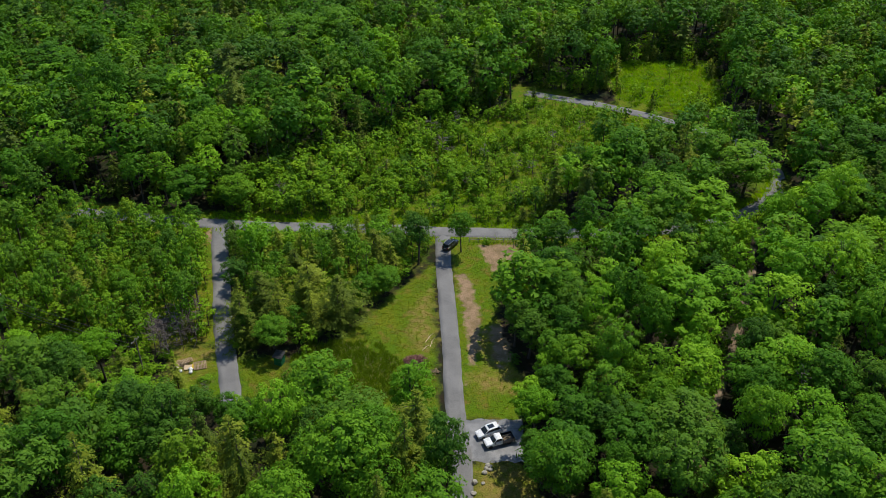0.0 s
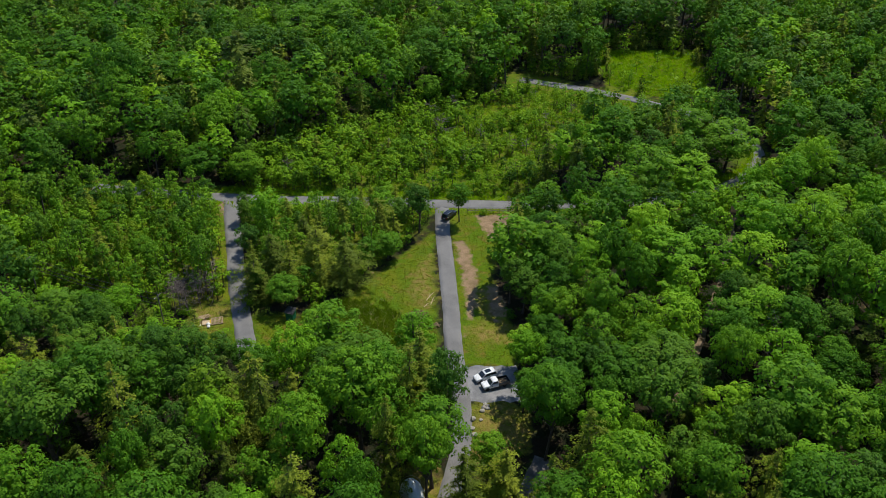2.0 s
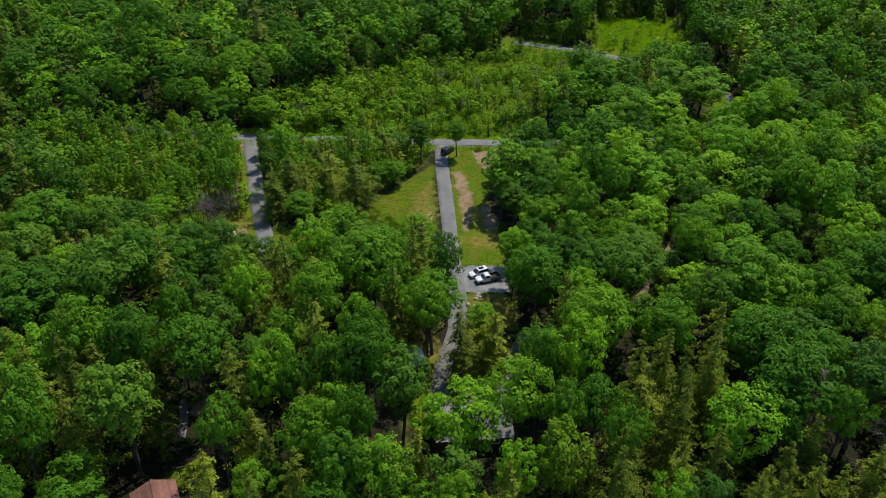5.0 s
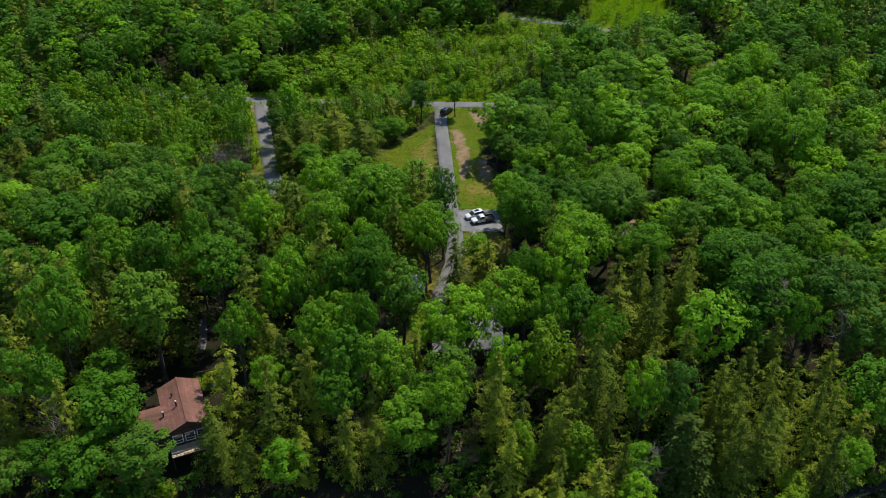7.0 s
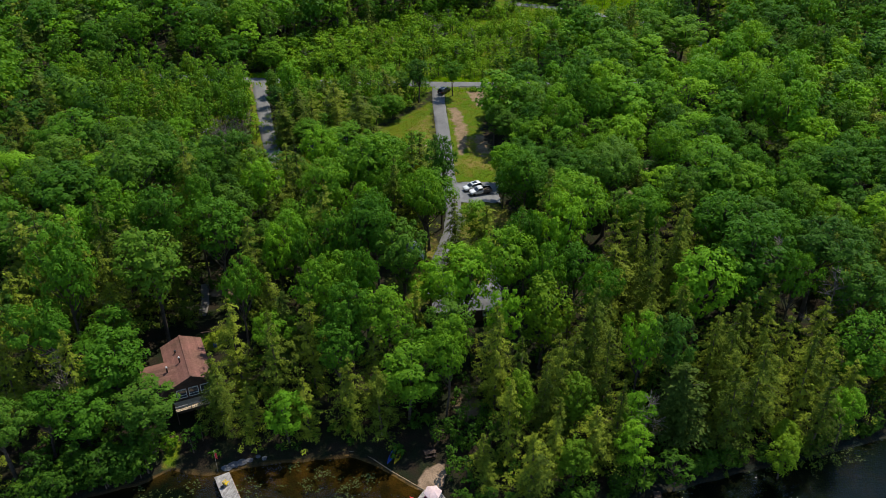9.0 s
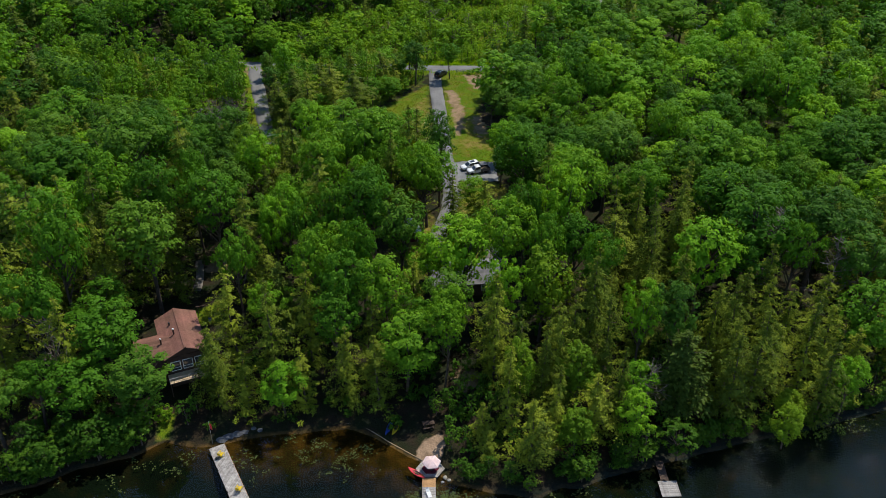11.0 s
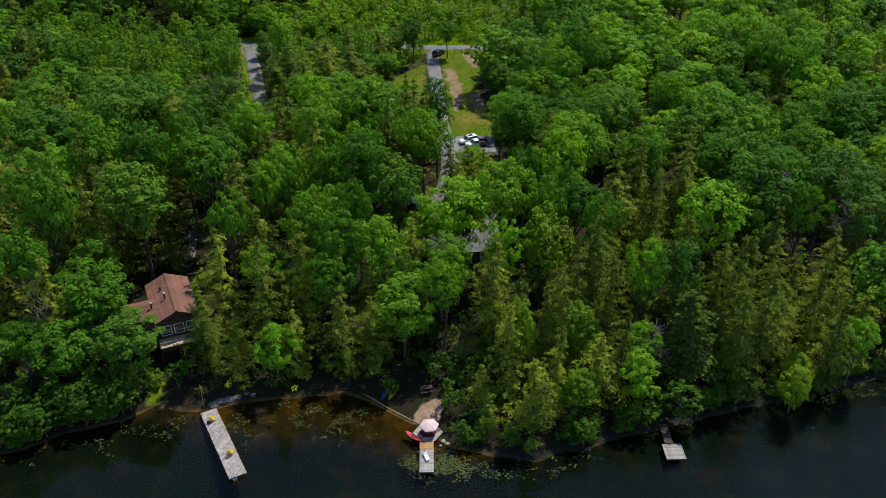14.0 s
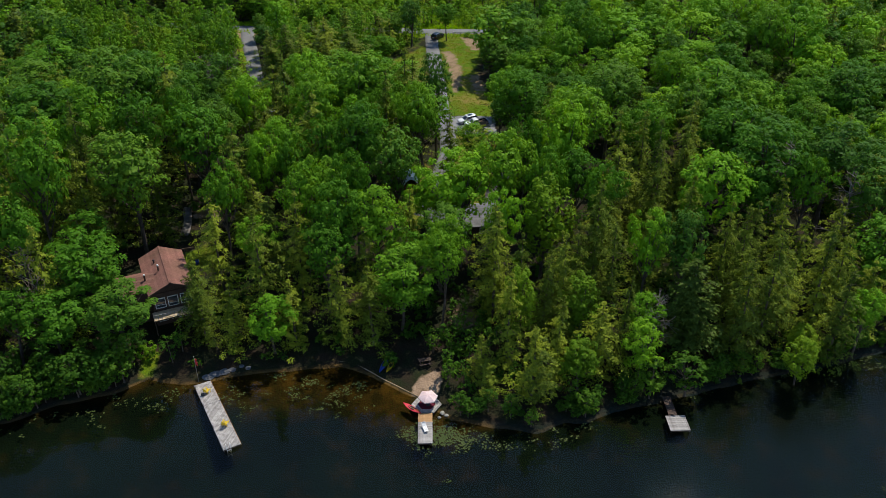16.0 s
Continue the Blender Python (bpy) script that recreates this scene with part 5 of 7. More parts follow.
umbrella(-1.25, 14.2, 0.46, 1.35, 1.95)


def paddle_boat(x, y, z, turn, mat, l, w, label, category, deck_mat=None, upside=False):
    """A pointed plastic hull with a cockpit well and rim."""
    k = thing("kayak", x, y, z, turn, label, category)
    secs = []
    for i in range(13):
        t = i / 12 * 2 - 1
        ww = w / 2 * (1 - abs(t) ** 2.4) + 0.015
        sheer = 0.30 + 0.10 * t * t
        secs.append([(t * l / 2, ww * math.cos(a) * (1.0 if math.sin(a) > 0 else 0.85), (sheer - 0.15) + (0.05 if math.sin(a) > 0 else 0.16) * math.sin(a)) for a in
                     [2 * math.pi * q / 12 for q in range(12)]])
    part("hull", loft(secs), mat, k, smooth=True)
    part("cockpit", loft([[(0.62 * math.cos(a * 0.524) * f, w * 0.30 * math.sin(a * 0.524) * f, zz) for a in range(12)] for f, zz in ((1.08, 0.19), (1.08, 0.235), (0.95, 0.24), (0.9, 0.205))]),
         deck_mat or M_DARK, k, "dark cockpit rim and seat", smooth=True)
    part("hatch", loft([[(l * 0.30 + 0.16 * math.cos(a * 0.785) * f, 0.13 * math.sin(a * 0.785) * f, zz) for a in range(8)] for f, zz in ((1, 0.19), (1, 0.225), (0.8, 0.235))]), M_DARK, k)
    return k


red = paddle_boat(-3.4, 13.5, 0.40, -40, M_RED, 3.2, 0.80, "bright red plastic kayak lying against the deck", "kayak")
part("paddle", B((0.4, -0.05, 0.29, 1.5, 0.035, 0.03, 8), (1.1, 0.05, 0.29, 0.35, 0.14, 0.02, 8)), M_ORANGE, red, "orange paddle")
paddle_boat(-7.6, 22.5, hz(-7.6, 22.5) + 0.02, 72, M_BLUE, 3.6, 0.75, "dark blue plastic kayak drawn up on the shore", "kayak")
paddle_boat(-6.6, 22.2, hz(-6.6, 22.2) + 0.02, 70, M_YELLOW, 3.2, 0.72, "yellow plastic kayak drawn up on the shore", "kayak")


def lounger(x, y, z, turn):
    s = thing("sun_lounger", x, y, z, turn, "white plastic sun lounger on the small dock", "lounger")
    part("seat", B((0, -0.35, 0.32, 0.62, 1.25, 0.05), bevel=0.015), M_WHITE, s)
    part("backrest", B((0, 0.52, 0.50, 0.60, 0.70, 0.05, 0, 32), bevel=0.015), M_WHITE, s)
    part("cushion", B((0, 0.78, 0.66, 0.45, 0.22, 0.10, 0, 32), bevel=0.03), M_STEEL, s, "grey head cushion")
    for a in (-0.26, 0.26):
        for b in (-0.85, 0.25):
            part("leg", rods(((a, b, 0), (a, b, 0.32), 0.025)), M_WHITE, s)
    return s


lounger(-1.68, 9.6, 0.51, 18).scale = (0.9, 0.82, 0.9)


def adirondack(x, y, z, turn):
    c = thing("adirondack_chair", x, y, z, turn, "bright yellow plastic chair with fanned slat back", "chair", "yellow chairs on the long dock")
    for i in range(5):
        part("seat_slat", B((0, -0.28 + 0.13 * i, 0.40 - 0.035 * i, 0.52, 0.115, 0.03, 0, -15), bevel=0.006), M_YELLOW, c)
    for i in range(5):
        part("back_slat", B(((i - 2) * 0.115, 0.42, 0.66, 0.10, 0.03, 0.80 - 0.05 * abs(i - 2), 0, -22, (i - 2) * 4), bevel=0.006), M_YELLOW, c)
    for k in (-0.34, 0.34):
        part("armrest", B((k, 0.0, 0.58, 0.14, 0.75, 0.03), bevel=0.006), M_YELLOW, c)
        part("leg", B((k, -0.30, 0.29, 0.05, 0.10, 0.58), bevel=0.006), M_YELLOW, c)
        part("leg", B((k, 0.28, 0.22, 0.05, 0.10, 0.60, 0, -25), bevel=0.006), M_YELLOW, c)
    return c


ch = adirondack(-31.85, 17.2, 0.47, 150)
copy_thing(ch, pose(-28.0, 10.75, 0.47, 0, 0, 165))
bag = thing("bag", -32.3, 16.55, 0.47, 20, "dark grey bag on the dock", "bag")
part("bag_body", B((0, 0, 0.2, 0.5, 0.32, 0.4), bevel=0.08), M_DARK, bag, smooth=True)
part("bag_strap", rods(((-0.18, 0, 0.38), (-0.1, 0, 0.52), 0.015), ((-0.1, 0, 0.52), (0.1, 0, 0.52), 0.015), ((0.1, 0, 0.52), (0.18, 0, 0.38), 0.015)), M_DARK, bag)
flag = thing("flagpole", -33.75, 20.0, hz(-33.75, 20.0) - 0.1, 0, "slim grey flagpole with a limp red flag", "flagpole")
part("pole", rods(((0, 0, 0), (0, 0, 4.5), 0.05, 0.03)), M_STEEL, flag)
part("finial", loft([[(q * math.cos(a), q * math.sin(a), zz) for a in [k * 1.047 for k in range(6)]] for q, zz in ((0.02, 4.5), (0.07, 4.56), (0.02, 4.63))]), M_STEEL, flag)
bm = bmesh.new()
rows = [[bm.verts.new((0.05 + 0.10 * s + 0.05 * math.sin(2.2 * t + s), 0.05 * math.sin(3 * s + t), 4.3 - 0.22 * t - 0.09 * s)) for s in range(4)] for t in range(6)]
for p, q in zip(rows, rows[1:]):
    for i in range(3):
        bm.faces.new((p[i], p[i + 1], q[i + 1], q[i]))
part("flag", bm, M_RED, flag, "limp red and white cloth")


def picnic_table(x, y, turn, mat, label, group="", top=None):
    t = thing("picnic_table", x, y, hz(x, y), turn, label, "picnic table", group)
    for i in range(5):
        part("top_board", B((0, (i - 2) * 0.15, 0.74, 1.8, 0.14, 0.04), bevel=0.006), top or mat, t)
    for k in (-0.70, 0.70):
        for i in range(2):
            part("bench_board", B((0, k + (i - 0.5) * 0.15, 0.44, 1.8, 0.14, 0.04), bevel=0.006), mat, t)
    for a in (-0.65, 0.65):
        part("leg_frame", B((a, 0, 0.40, 0.07, 1.5, 0.09), (a, 0.38, 0.36, 0.07, 0.09, 0.82, 0, 28), (a, -0.38, 0.36, 0.07, 0.09, 0.82, 0, -28)), mat, t)
    return t


picnic_table(-1.7, 22.2, 12, M_WOOD_DARK, "dark wooden picnic table beside the beach")
for i, (x, y, r) in enumerate([(0.7, 12.9, 0.35), (1.2, 12.4, 0.28), (0.3, 12.2, 0.22)]):
    rock = thing("shore_rock", x, y, hz(x, y), 0, "pale rock at the water's edge", "rock", "rocks at the dock")
    part("stone", boulder(bmesh.new(), 0, 0, 0.15, r, 60 + i), M_STONE, rock)
for i, (x, y, r) in enumerate([(-32.6, 20.9, 0.7), (-31.6, 21.4, 0.8), (-30.5, 21.9, 0.7), (-29.4, 22.3, 0.6), (-28.2, 22.9, 0.5), (-27.2, 22.7, 0.45)]):
    rock = thing("shore_rock", x, y, hz(x, y), 0, "flat bank stone toned dark for shade", "rock", "stones of the bank path")
    part("stone", boulder(bmesh.new(), 0, 0, 0.0, r * 1.1, 80 + i), M_STONE_SHADED, rock)
    rock.scale = (1, 1, 0.25)


def cable(name, pts, r, mat, label, category, sag=0.0, sides=5):
    """A round line through the points, with sag between them."""
    path = []
    for a, b in zip(pts, pts[1:]):
        n = 10
        for i in range(n):
            t = i / n
            path.append(tuple(np.array(a) * (1 - t) + np.array(b) * t - np.array((0, 0, sag * 4 * t * (1 - t)))))
    path.append(pts[-1])
    ob = new(name, mesh_from(name, *tube(path, [r] * len(path), sides), [mat], smooth=True))
    return tagged(ob, label, category)


line = resample([(-15.5, 24.2), (-12.5, 23.6), (-10, 22.0), (-7.5, 19.9), (-5.5, 18.4), (-3.9, 17.2), (-2.5, 16.2)], 0.8)
cable("shore_log", [(p.x, p.y, 0.12) for p in line], 0.09, M_WOOD_RAW, "pale log edging along the beach", "edging")

# ---- cottage ----


def gable(poly_l, poly_r, thick, mat, parent, name="roof_slope", course=0.45):
    """Two roof slopes, each of courses of shingles laid over one another; every slope is four corners: eave a, eave b, ridge b, ridge a."""
    for poly in (poly_l, poly_r):
        a, b, c, d = [Vector(p) for p in poly]
        n = (b - a).cross(d - a).normalized()
        n = n if n.z > 0 else -n
        bm = bmesh.new()
        lo = [bm.verts.new(p - n * thick) for p in (a, b, c, d)]
        hi = [bm.verts.new(p) for p in (a, b, c, d)]
        bm.faces.new(lo), bm.faces.new(hi)
        for i in range(4):
            j = (i + 1) % 4
            bm.faces.new((lo[i], lo[j], hi[j], hi[i]))
        slope = part(name, bm, mat, parent, "red-brown shingled roof slope" if mat is M_SHINGLE else "grey shingled roof slope")
        rows = max(3, int((d - a).length / course))
        for k in range(rows):
            t0, t1 = k / rows, (k + 1) / rows
            q = [a.lerp(d, t0), b.lerp(c, t0), b.lerp(c, t1), a.lerp(d, t1)]
            bm = bmesh.new()
            top = [bm.verts.new(q[0] + n * 0.035), bm.verts.new(q[1] + n * 0.035), bm.verts.new(q[2] + n * 0.012), bm.verts.new(q[3] + n * 0.012)]
            bot = [bm.verts.new(q[0] + n * 0.004), bm.verts.new(q[1] + n * 0.004), bm.verts.new(q[2] + n * 0.004), bm.verts.new(q[3] + n * 0.004)]
            bm.faces.new(top), bm.faces.new(bot)
            for i in range(4):
                j = (i + 1) % 4
                bm.faces.new((bot[i], bot[j], top[j], top[i]))
            part("shingle_course", bm, mat, slope)


def window(parent, cx, cy, cz, w, h, label="white-framed window", turn=0):
    """A framed window with a pane and a cross bar, facing -y."""
    wd = part("window", B((cx - w / 2 + 0.05, cy, cz, 0.10, 0.12, h), (cx + w / 2 - 0.05, cy, cz, 0.10, 0.12, h), (cx, cy, cz + h / 2 - 0.05, w, 0.12, 0.10),
                          (cx, cy, cz - h / 2 + 0.05, w, 0.12, 0.10), (cx, cy, cz - h * 0.18, w, 0.10, 0.06)), M_WHITE, parent, label)
    part("pane", B((cx, cy + 0.02, cz, w - 0.16, 0.03, h - 0.16)), M_PANE, wd, "dark glass pane")
    return wd


HX, HY, HT = -41.45, 36.6, 23.5
house = thing("cottage", HX, HY, hz(HX, HY), HT, "dark brown cottage with red-brown shingle roof", "house")
EV, RD, HW, LN = 5.8, 7.3, 3.35, 5.6
part("wall", B((0, 0, 2.75, 2 * HW - 0.9, 2 * LN - 1.0, 5.7)), M_SIDING, house, "dark brown board siding")
for yy in (-LN + 0.5, LN - 0.5):
    part("gable_wall", loft([[(-HW + 0.45, yy + dy, EV - 0.05), (HW - 0.45, yy + dy, EV - 0.05), (0, yy + dy, RD - 0.22)] for dy in (-0.08, 0.08)]), M_SIDING, house)
roof = part("ridge_cap", B((0, 0, RD + 0.05, 0.30, 2 * LN, 0.05), bevel=0.01), M_SHINGLE, house, "red-brown ridge cap")
gable([(-HW, -LN, EV), (-HW, LN, EV), (0, LN, RD), (0, -LN, RD)], [(HW, -LN, EV), (HW, LN, EV), (0, LN, RD), (0, -LN, RD)], 0.16, M_SHINGLE, house)
# west wing
part("wall", B((-4.6, -1.2, 2.6, 4.2, 4.4, 5.4)), M_SIDING, house, "dark brown board siding")
gable([(-7.2, -3.9, EV - 0.1), (-1.2, -3.9, EV - 0.1), (-1.2, -1.2, RD - 0.62), (-7.2, -1.2, RD - 0.62)],
      [(-7.2, 1.5, EV - 0.1), (-1.2, 1.5, EV - 0.1), (-1.2, -1.2, RD - 0.62), (-7.2, -1.2, RD - 0.62)], 0.16, M_SHINGLE, house)
for vx, vy, vh in ((-1.0, -0.9, 1.0), (-3.2, -2.0, 1.0), (-1.3, 1.9, 0.45)):
    base = (RD - (RD - EV) * abs(vx) / HW) if vy > -1.5 else RD - 0.95
    vent = part("chimney_pipe", rods(((vx, vy, base - 0.2), (vx, vy, base + vh), 0.13)), M_SIDING if vh > 0.5 else M_DARK, house, "brown metal flue pipe")
    part("flue_cap", rods(((vx, vy, base + vh), (vx, vy, base + vh + 0.16), 0.19, 0.12)), M_WHITE if vh > 0.5 else M_DARK, vent, "pale metal cap")
for wx in (-1.85, 0.0, 1.85):
    window(house, wx, -LN + 0.44, 3.9, 1.55, 1.75)
    window(house, wx, -LN + 0.44, 1.15, 1.35, 1.0)
part("fascia", B((-HW / 2, -LN - 0.03, (EV + RD) / 2 - 0.12, HW * 1.22, 0.05, 0.24, 0, 0, -math.degrees(math.atan2(RD - EV, HW))),
                 (HW / 2, -LN - 0.03, (EV + RD) / 2 - 0.12, HW * 1.22, 0.05, 0.24, 0, 0, math.degrees(math.atan2(RD - EV, HW)))), M_SIDING, house)
deck = part("balcony", B((0, -LN - 0.75, 2.42, 6.6, 2.3, 0.16), (-3.2, -LN - 1.8, 1.1, 0.14, 0.14, 2.6), (3.2, -LN - 1.8, 1.1, 0.14, 0.14, 2.6), (0, -LN - 1.8, 1.1, 0.14, 0.14, 2.6)),
            M_WOOD_DARK, house, "wooden balcony on posts")
for i in range(15):
    part("plank", B((0, -LN - 1.85 + i * 0.155, 2.53, 6.6, 0.145, 0.04)), M_TAN, deck)
rail = part("railing", B((0, -LN - 1.85, 3.45, 6.6, 0.10, 0.05), (0, -LN - 1.85, 2.75, 6.6, 0.05, 0.05)), M_WOOD_GREY, deck, "weathered wooden railing")
for i in range(12):
    part("baluster", B((-3.25 + i * 0.59, -LN - 1.85, 3.0, 0.06, 0.06, 0.95)), M_WOOD_GREY, rail)
barrel = thing("barrel", -39.7, 46.8, hz(-39.7, 46.8), 0, "blue plastic barrel beside the cottage", "barrel")
part("drum", loft([[(q * math.cos(k * 0.524), q * math.sin(k * 0.524), zz) for k in range(12)] for q, zz in ((0.27, 0), (0.3, 0.1), (0.3, 0.42), (0.32, 0.45), (0.3, 0.48), (0.3, 0.8), (0.26, 0.9))]), M_BLUE, barrel, smooth=True)
part("lid", rods(((0, 0, 0.9), (0, 0, 0.94), 0.24)), M_DARK, barrel)
arch = thing("garden_arbor", -40.9, 48.4, hz(-40.9, 48.4), 15, "dark wooden post-and-beam frame on the lawn", "arbor")
for k in (-1.1, 1.1):
    part("post", B((k, 0, 1.1, 0.12, 0.12, 2.2)), M_WOOD_DARK, arch)
part("beam", B((0, 0, 2.25, 2.8, 0.12, 0.14)), M_WOOD_DARK, arch)

# ---- cabin under the trees ----
cab = thing("cabin", 4.6, 57.0, hz(4.6, 57), 5, "low cabin with a grey shingle roof", "house")
part("wall", B((0, 0, 1.5, 12.0, 7.0, 3.2)), M_SIDING, cab, "dark brown board siding")
gable([(-6.6, -4.1, 2.9), (6.6, -4.1, 2.9), (6.6, 0, 5.0), (-6.6, 0, 5.0)], [(-6.6, 4.1, 2.9), (6.6, 4.1, 2.9), (6.6, 0, 5.0), (-6.6, 0, 5.0)], 0.16, M_SHINGLE_GREY, cab)
for xx in (-5.9, 5.9):
    part("gable_wall", loft([[(xx + dx, -3.5, 3.0), (xx + dx, 3.5, 3.0), (xx + dx, 0, 4.8)] for dx in (-0.08, 0.08)]), M_SIDING, cab)
part("skylight", B((1.2, 2.0, 4.05, 0.7, 0.9, 0.12, 0, -27)), M_WHITE, cab, "white roof vent")
for wx in (-3.6, 0, 3.6):
    window(cab, wx, -3.52, 1.7, 1.4, 1.2)

# ---- vehicles ----


def wheels(car, wb, tr, r=0.34):
    for sx in (-wb / 2, wb / 2):
        for sy in (-tr / 2, tr / 2):
            o = 0.10 if sy > 0 else -0.10
            ty = part("tyre", loft([[(sx + q * math.cos(k * 0.449), sy + yy, r + q * math.sin(k * 0.449)) for k in range(14)] for q, yy in
                                    ((r * 0.6, -0.11), (r * 0.94, -0.11), (r, -0.07), (r, 0.07), (r * 0.94, 0.11), (r * 0.6, 0.11))]), M_RUBBER, car, "black tyre", smooth=True)
            part("rim", rods(((sx, sy - 0.09, r), (sx, sy + 0.09, r), r * 0.60), sides=12), M_STEEL, ty, "silver wheel rim")


def body_loft(profile, half, tuck=0.88):
    """A rounded body: profile rows of (x, z low, z high, width factor)."""
    secs = []
    for x, z0, z1, w in profile:
        hw = half * w
        secs.append([(x, -hw * 0.92, z0), (x, -hw, z0 + 0.18 * (z1 - z0)), (x, -hw, z0 + 0.62 * (z1 - z0)), (x, -hw * tuck, z1 - 0.03), (x, -hw * tuck * 0.9, z1),
                     (x, hw * tuck * 0.9, z1), (x, hw * tuck, z1 - 0.03), (x, hw, z0 + 0.62 * (z1 - z0)), (x, hw, z0 + 0.18 * (z1 - z0)), (x, hw * 0.92, z0)])
    return loft(secs)


def estate_car(x, y, turn, paint, label, l=4.6, rails=True, sunroof=False, z=0.06):
    """A sport utility car: body, glasshouse, pillars, roof, lamps, mirrors and wheels. The nose points to +x."""
    c = thing("car", x, y, hz(x, y) + z, turn, label, "car")
    h = l / 2
    body = part("body", body_loft([(-h, 0.42, 0.88, 0.86), (-h + 0.12, 0.30, 1.02, 0.95), (-h + 0.8, 0.26, 1.05, 1), (-0.4, 0.25, 1.03, 1), (0.75, 0.25, 1.0, 1), (1.5, 0.27, 0.94, 0.98),
                                   (h - 0.15, 0.30, 0.80, 0.90), (h, 0.40, 0.66, 0.80)], 0.92, 0.93), paint, c)
    glass = part("glasshouse", body_loft([(-h + 0.16, 1.0, 1.06, 0.86), (-h + 0.52, 1.0, 1.56, 0.84), (-0.9, 1.0, 1.63, 0.86), (0.25, 1.0, 1.58, 0.86), (1.15, 0.96, 1.02, 0.88)], 0.92, 0.84), M_GLASS_DARK, c, "dark glass")
    part("roof", body_loft([(-h + 0.50, 1.55, 1.60, 0.78), (-h + 0.6, 1.57, 1.66, 0.80), (-0.9, 1.59, 1.69, 0.80), (0.2, 1.56, 1.64, 0.80), (0.42, 1.50, 1.54, 0.78)], 0.92, 0.92), paint, c)
    for sy in (-1, 1):
        for x0, x1, z1 in ((-h + 0.18, -h + 0.55, 1.57), (-0.75, -0.72, 1.62), (1.12, 0.32, 1.56)):
            part("pillar", rods(((x0, sy * 0.80, 1.0), (x1, sy * 0.705, z1), 0.05), sides=5), paint, glass)
        part("mirror", B((0.85, sy * 1.0, 1.05, 0.12, 0.2, 0.14), bevel=0.03), paint, body)
        part("headlight", B((h - 0.12, sy * 0.62, 0.72, 0.16, 0.34, 0.14), bevel=0.03), M_STEEL, body, "clear headlight")
        part("tail_light", B((-h + 0.06, sy * 0.70, 0.88, 0.10, 0.22, 0.26), bevel=0.03), M_LAMP_RED, body, "red tail light")
        if rails:
            part("roof_rail", B((-0.75, sy * 0.66, 1.75, 2.0, 0.06, 0.05), (-1.6, sy * 0.66, 1.70, 0.08, 0.05, 0.10), (0.1, sy * 0.66, 1.68, 0.08, 0.05, 0.12)), M_STEEL, c, "silver roof rail")
    if sunroof:
        part("sunroof", B((-0.45, 0, 1.695, 1.1, 0.86, 0.02, 0, 0, 1.5), bevel=0.005), M_GLASS_DARK, c, "dark glass sunroof")
    part("number_plate", B((-h - 0.005, 0, 0.78, 0.02, 0.5, 0.13)), M_WHITE, body)
    part("bumper", B((h - 0.06, 0, 0.40, 0.14, 1.45, 0.16), (-h + 0.05, 0, 0.46, 0.14, 1.55, 0.16), bevel=0.03), M_DARK, body)
    wheels(c, l * 0.60, 1.62)
    return c


estate_car(1.75, 163.7, 57, M_CARBLACK, "black sport utility car with silver roof rails", 4.9)
estate_car(7.9, 104.2, 205, M_CARWHITE, "white sport utility car with dark sunroof", 4.6, rails=False, sunroof=True)


def pickup(x, y, turn):
    c = thing("pickup_truck", x, y, hz(x, y) + 0.06, turn, "white pickup truck with an open dark cargo bed", "pickup truck")
    part("body", body_loft([(-0.45, 0.45, 1.12, 1), (0.9, 0.42, 1.12, 1), (1.4, 0.42, 1.08, 0.99), (2.3, 0.45, 1.0, 0.95), (2.5, 0.5, 0.85, 0.86)], 0.95, 0.94), M_CARWHITE, c)
    glass = part("cab_glass", body_loft([(-0.55, 1.1, 1.20, 0.86), (-0.40, 1.1, 1.68, 0.82), (0.55, 1.1, 1.70, 0.82), (1.25, 1.08, 1.13, 0.88)], 0.95, 0.86), M_GLASS_DARK, c, "dark cab glass")
    part("roof", body_loft([(-0.45, 1.66, 1.72, 0.78), (-0.3, 1.68, 1.79, 0.80), (0.45, 1.68, 1.78, 0.80), (0.68, 1.60, 1.64, 0.78)], 0.95, 0.92), M_CARWHITE, c)
    for sy in (-1, 1):
        part("pillar", rods(((1.2, sy * 0.82, 1.1), (0.6, sy * 0.73, 1.66), 0.05), sides=5), M_CARWHITE, glass)
        part("pillar", rods(((-0.48, sy * 0.82, 1.1), (-0.42, sy * 0.74, 1.66), 0.07), sides=5), M_CARWHITE, glass)
        part("headlight", B((2.42, sy * 0.68, 0.82, 0.14, 0.3, 0.2), bevel=0.03), M_STEEL, c, "clear headlight")
        part("tail_light", B((-2.72, sy * 0.86, 0.95, 0.06, 0.12, 0.34), bevel=0.02), M_LAMP_RED, c, "red tail light")
        part("mirror", B((0.95, sy * 1.08, 1.2, 0.12, 0.24, 0.2), bevel=0.03), M_DARK, c)
        part("bed_side", B((-1.6, sy * 0.91, 0.86, 2.25, 0.09, 0.62), bevel=0.02), M_CARBLACK, c, "dark cargo bed side")
    part("bed_floor", B((-1.6, 0, 0.68, 2.25, 1.75, 0.08)), M_DARK, c)
    part("tailgate", B((-2.70, 0, 0.88, 0.08, 1.75, 0.58), bevel=0.02), M_CARBLACK, c)
    part("bumper", B((2.48, 0, 0.56, 0.16, 1.75, 0.22), (-2.82, 0, 0.55, 0.14, 1.75, 0.18), bevel=0.03), M_DARK, c)
    wheels(c, 3.4, 1.66, 0.39)
    return c


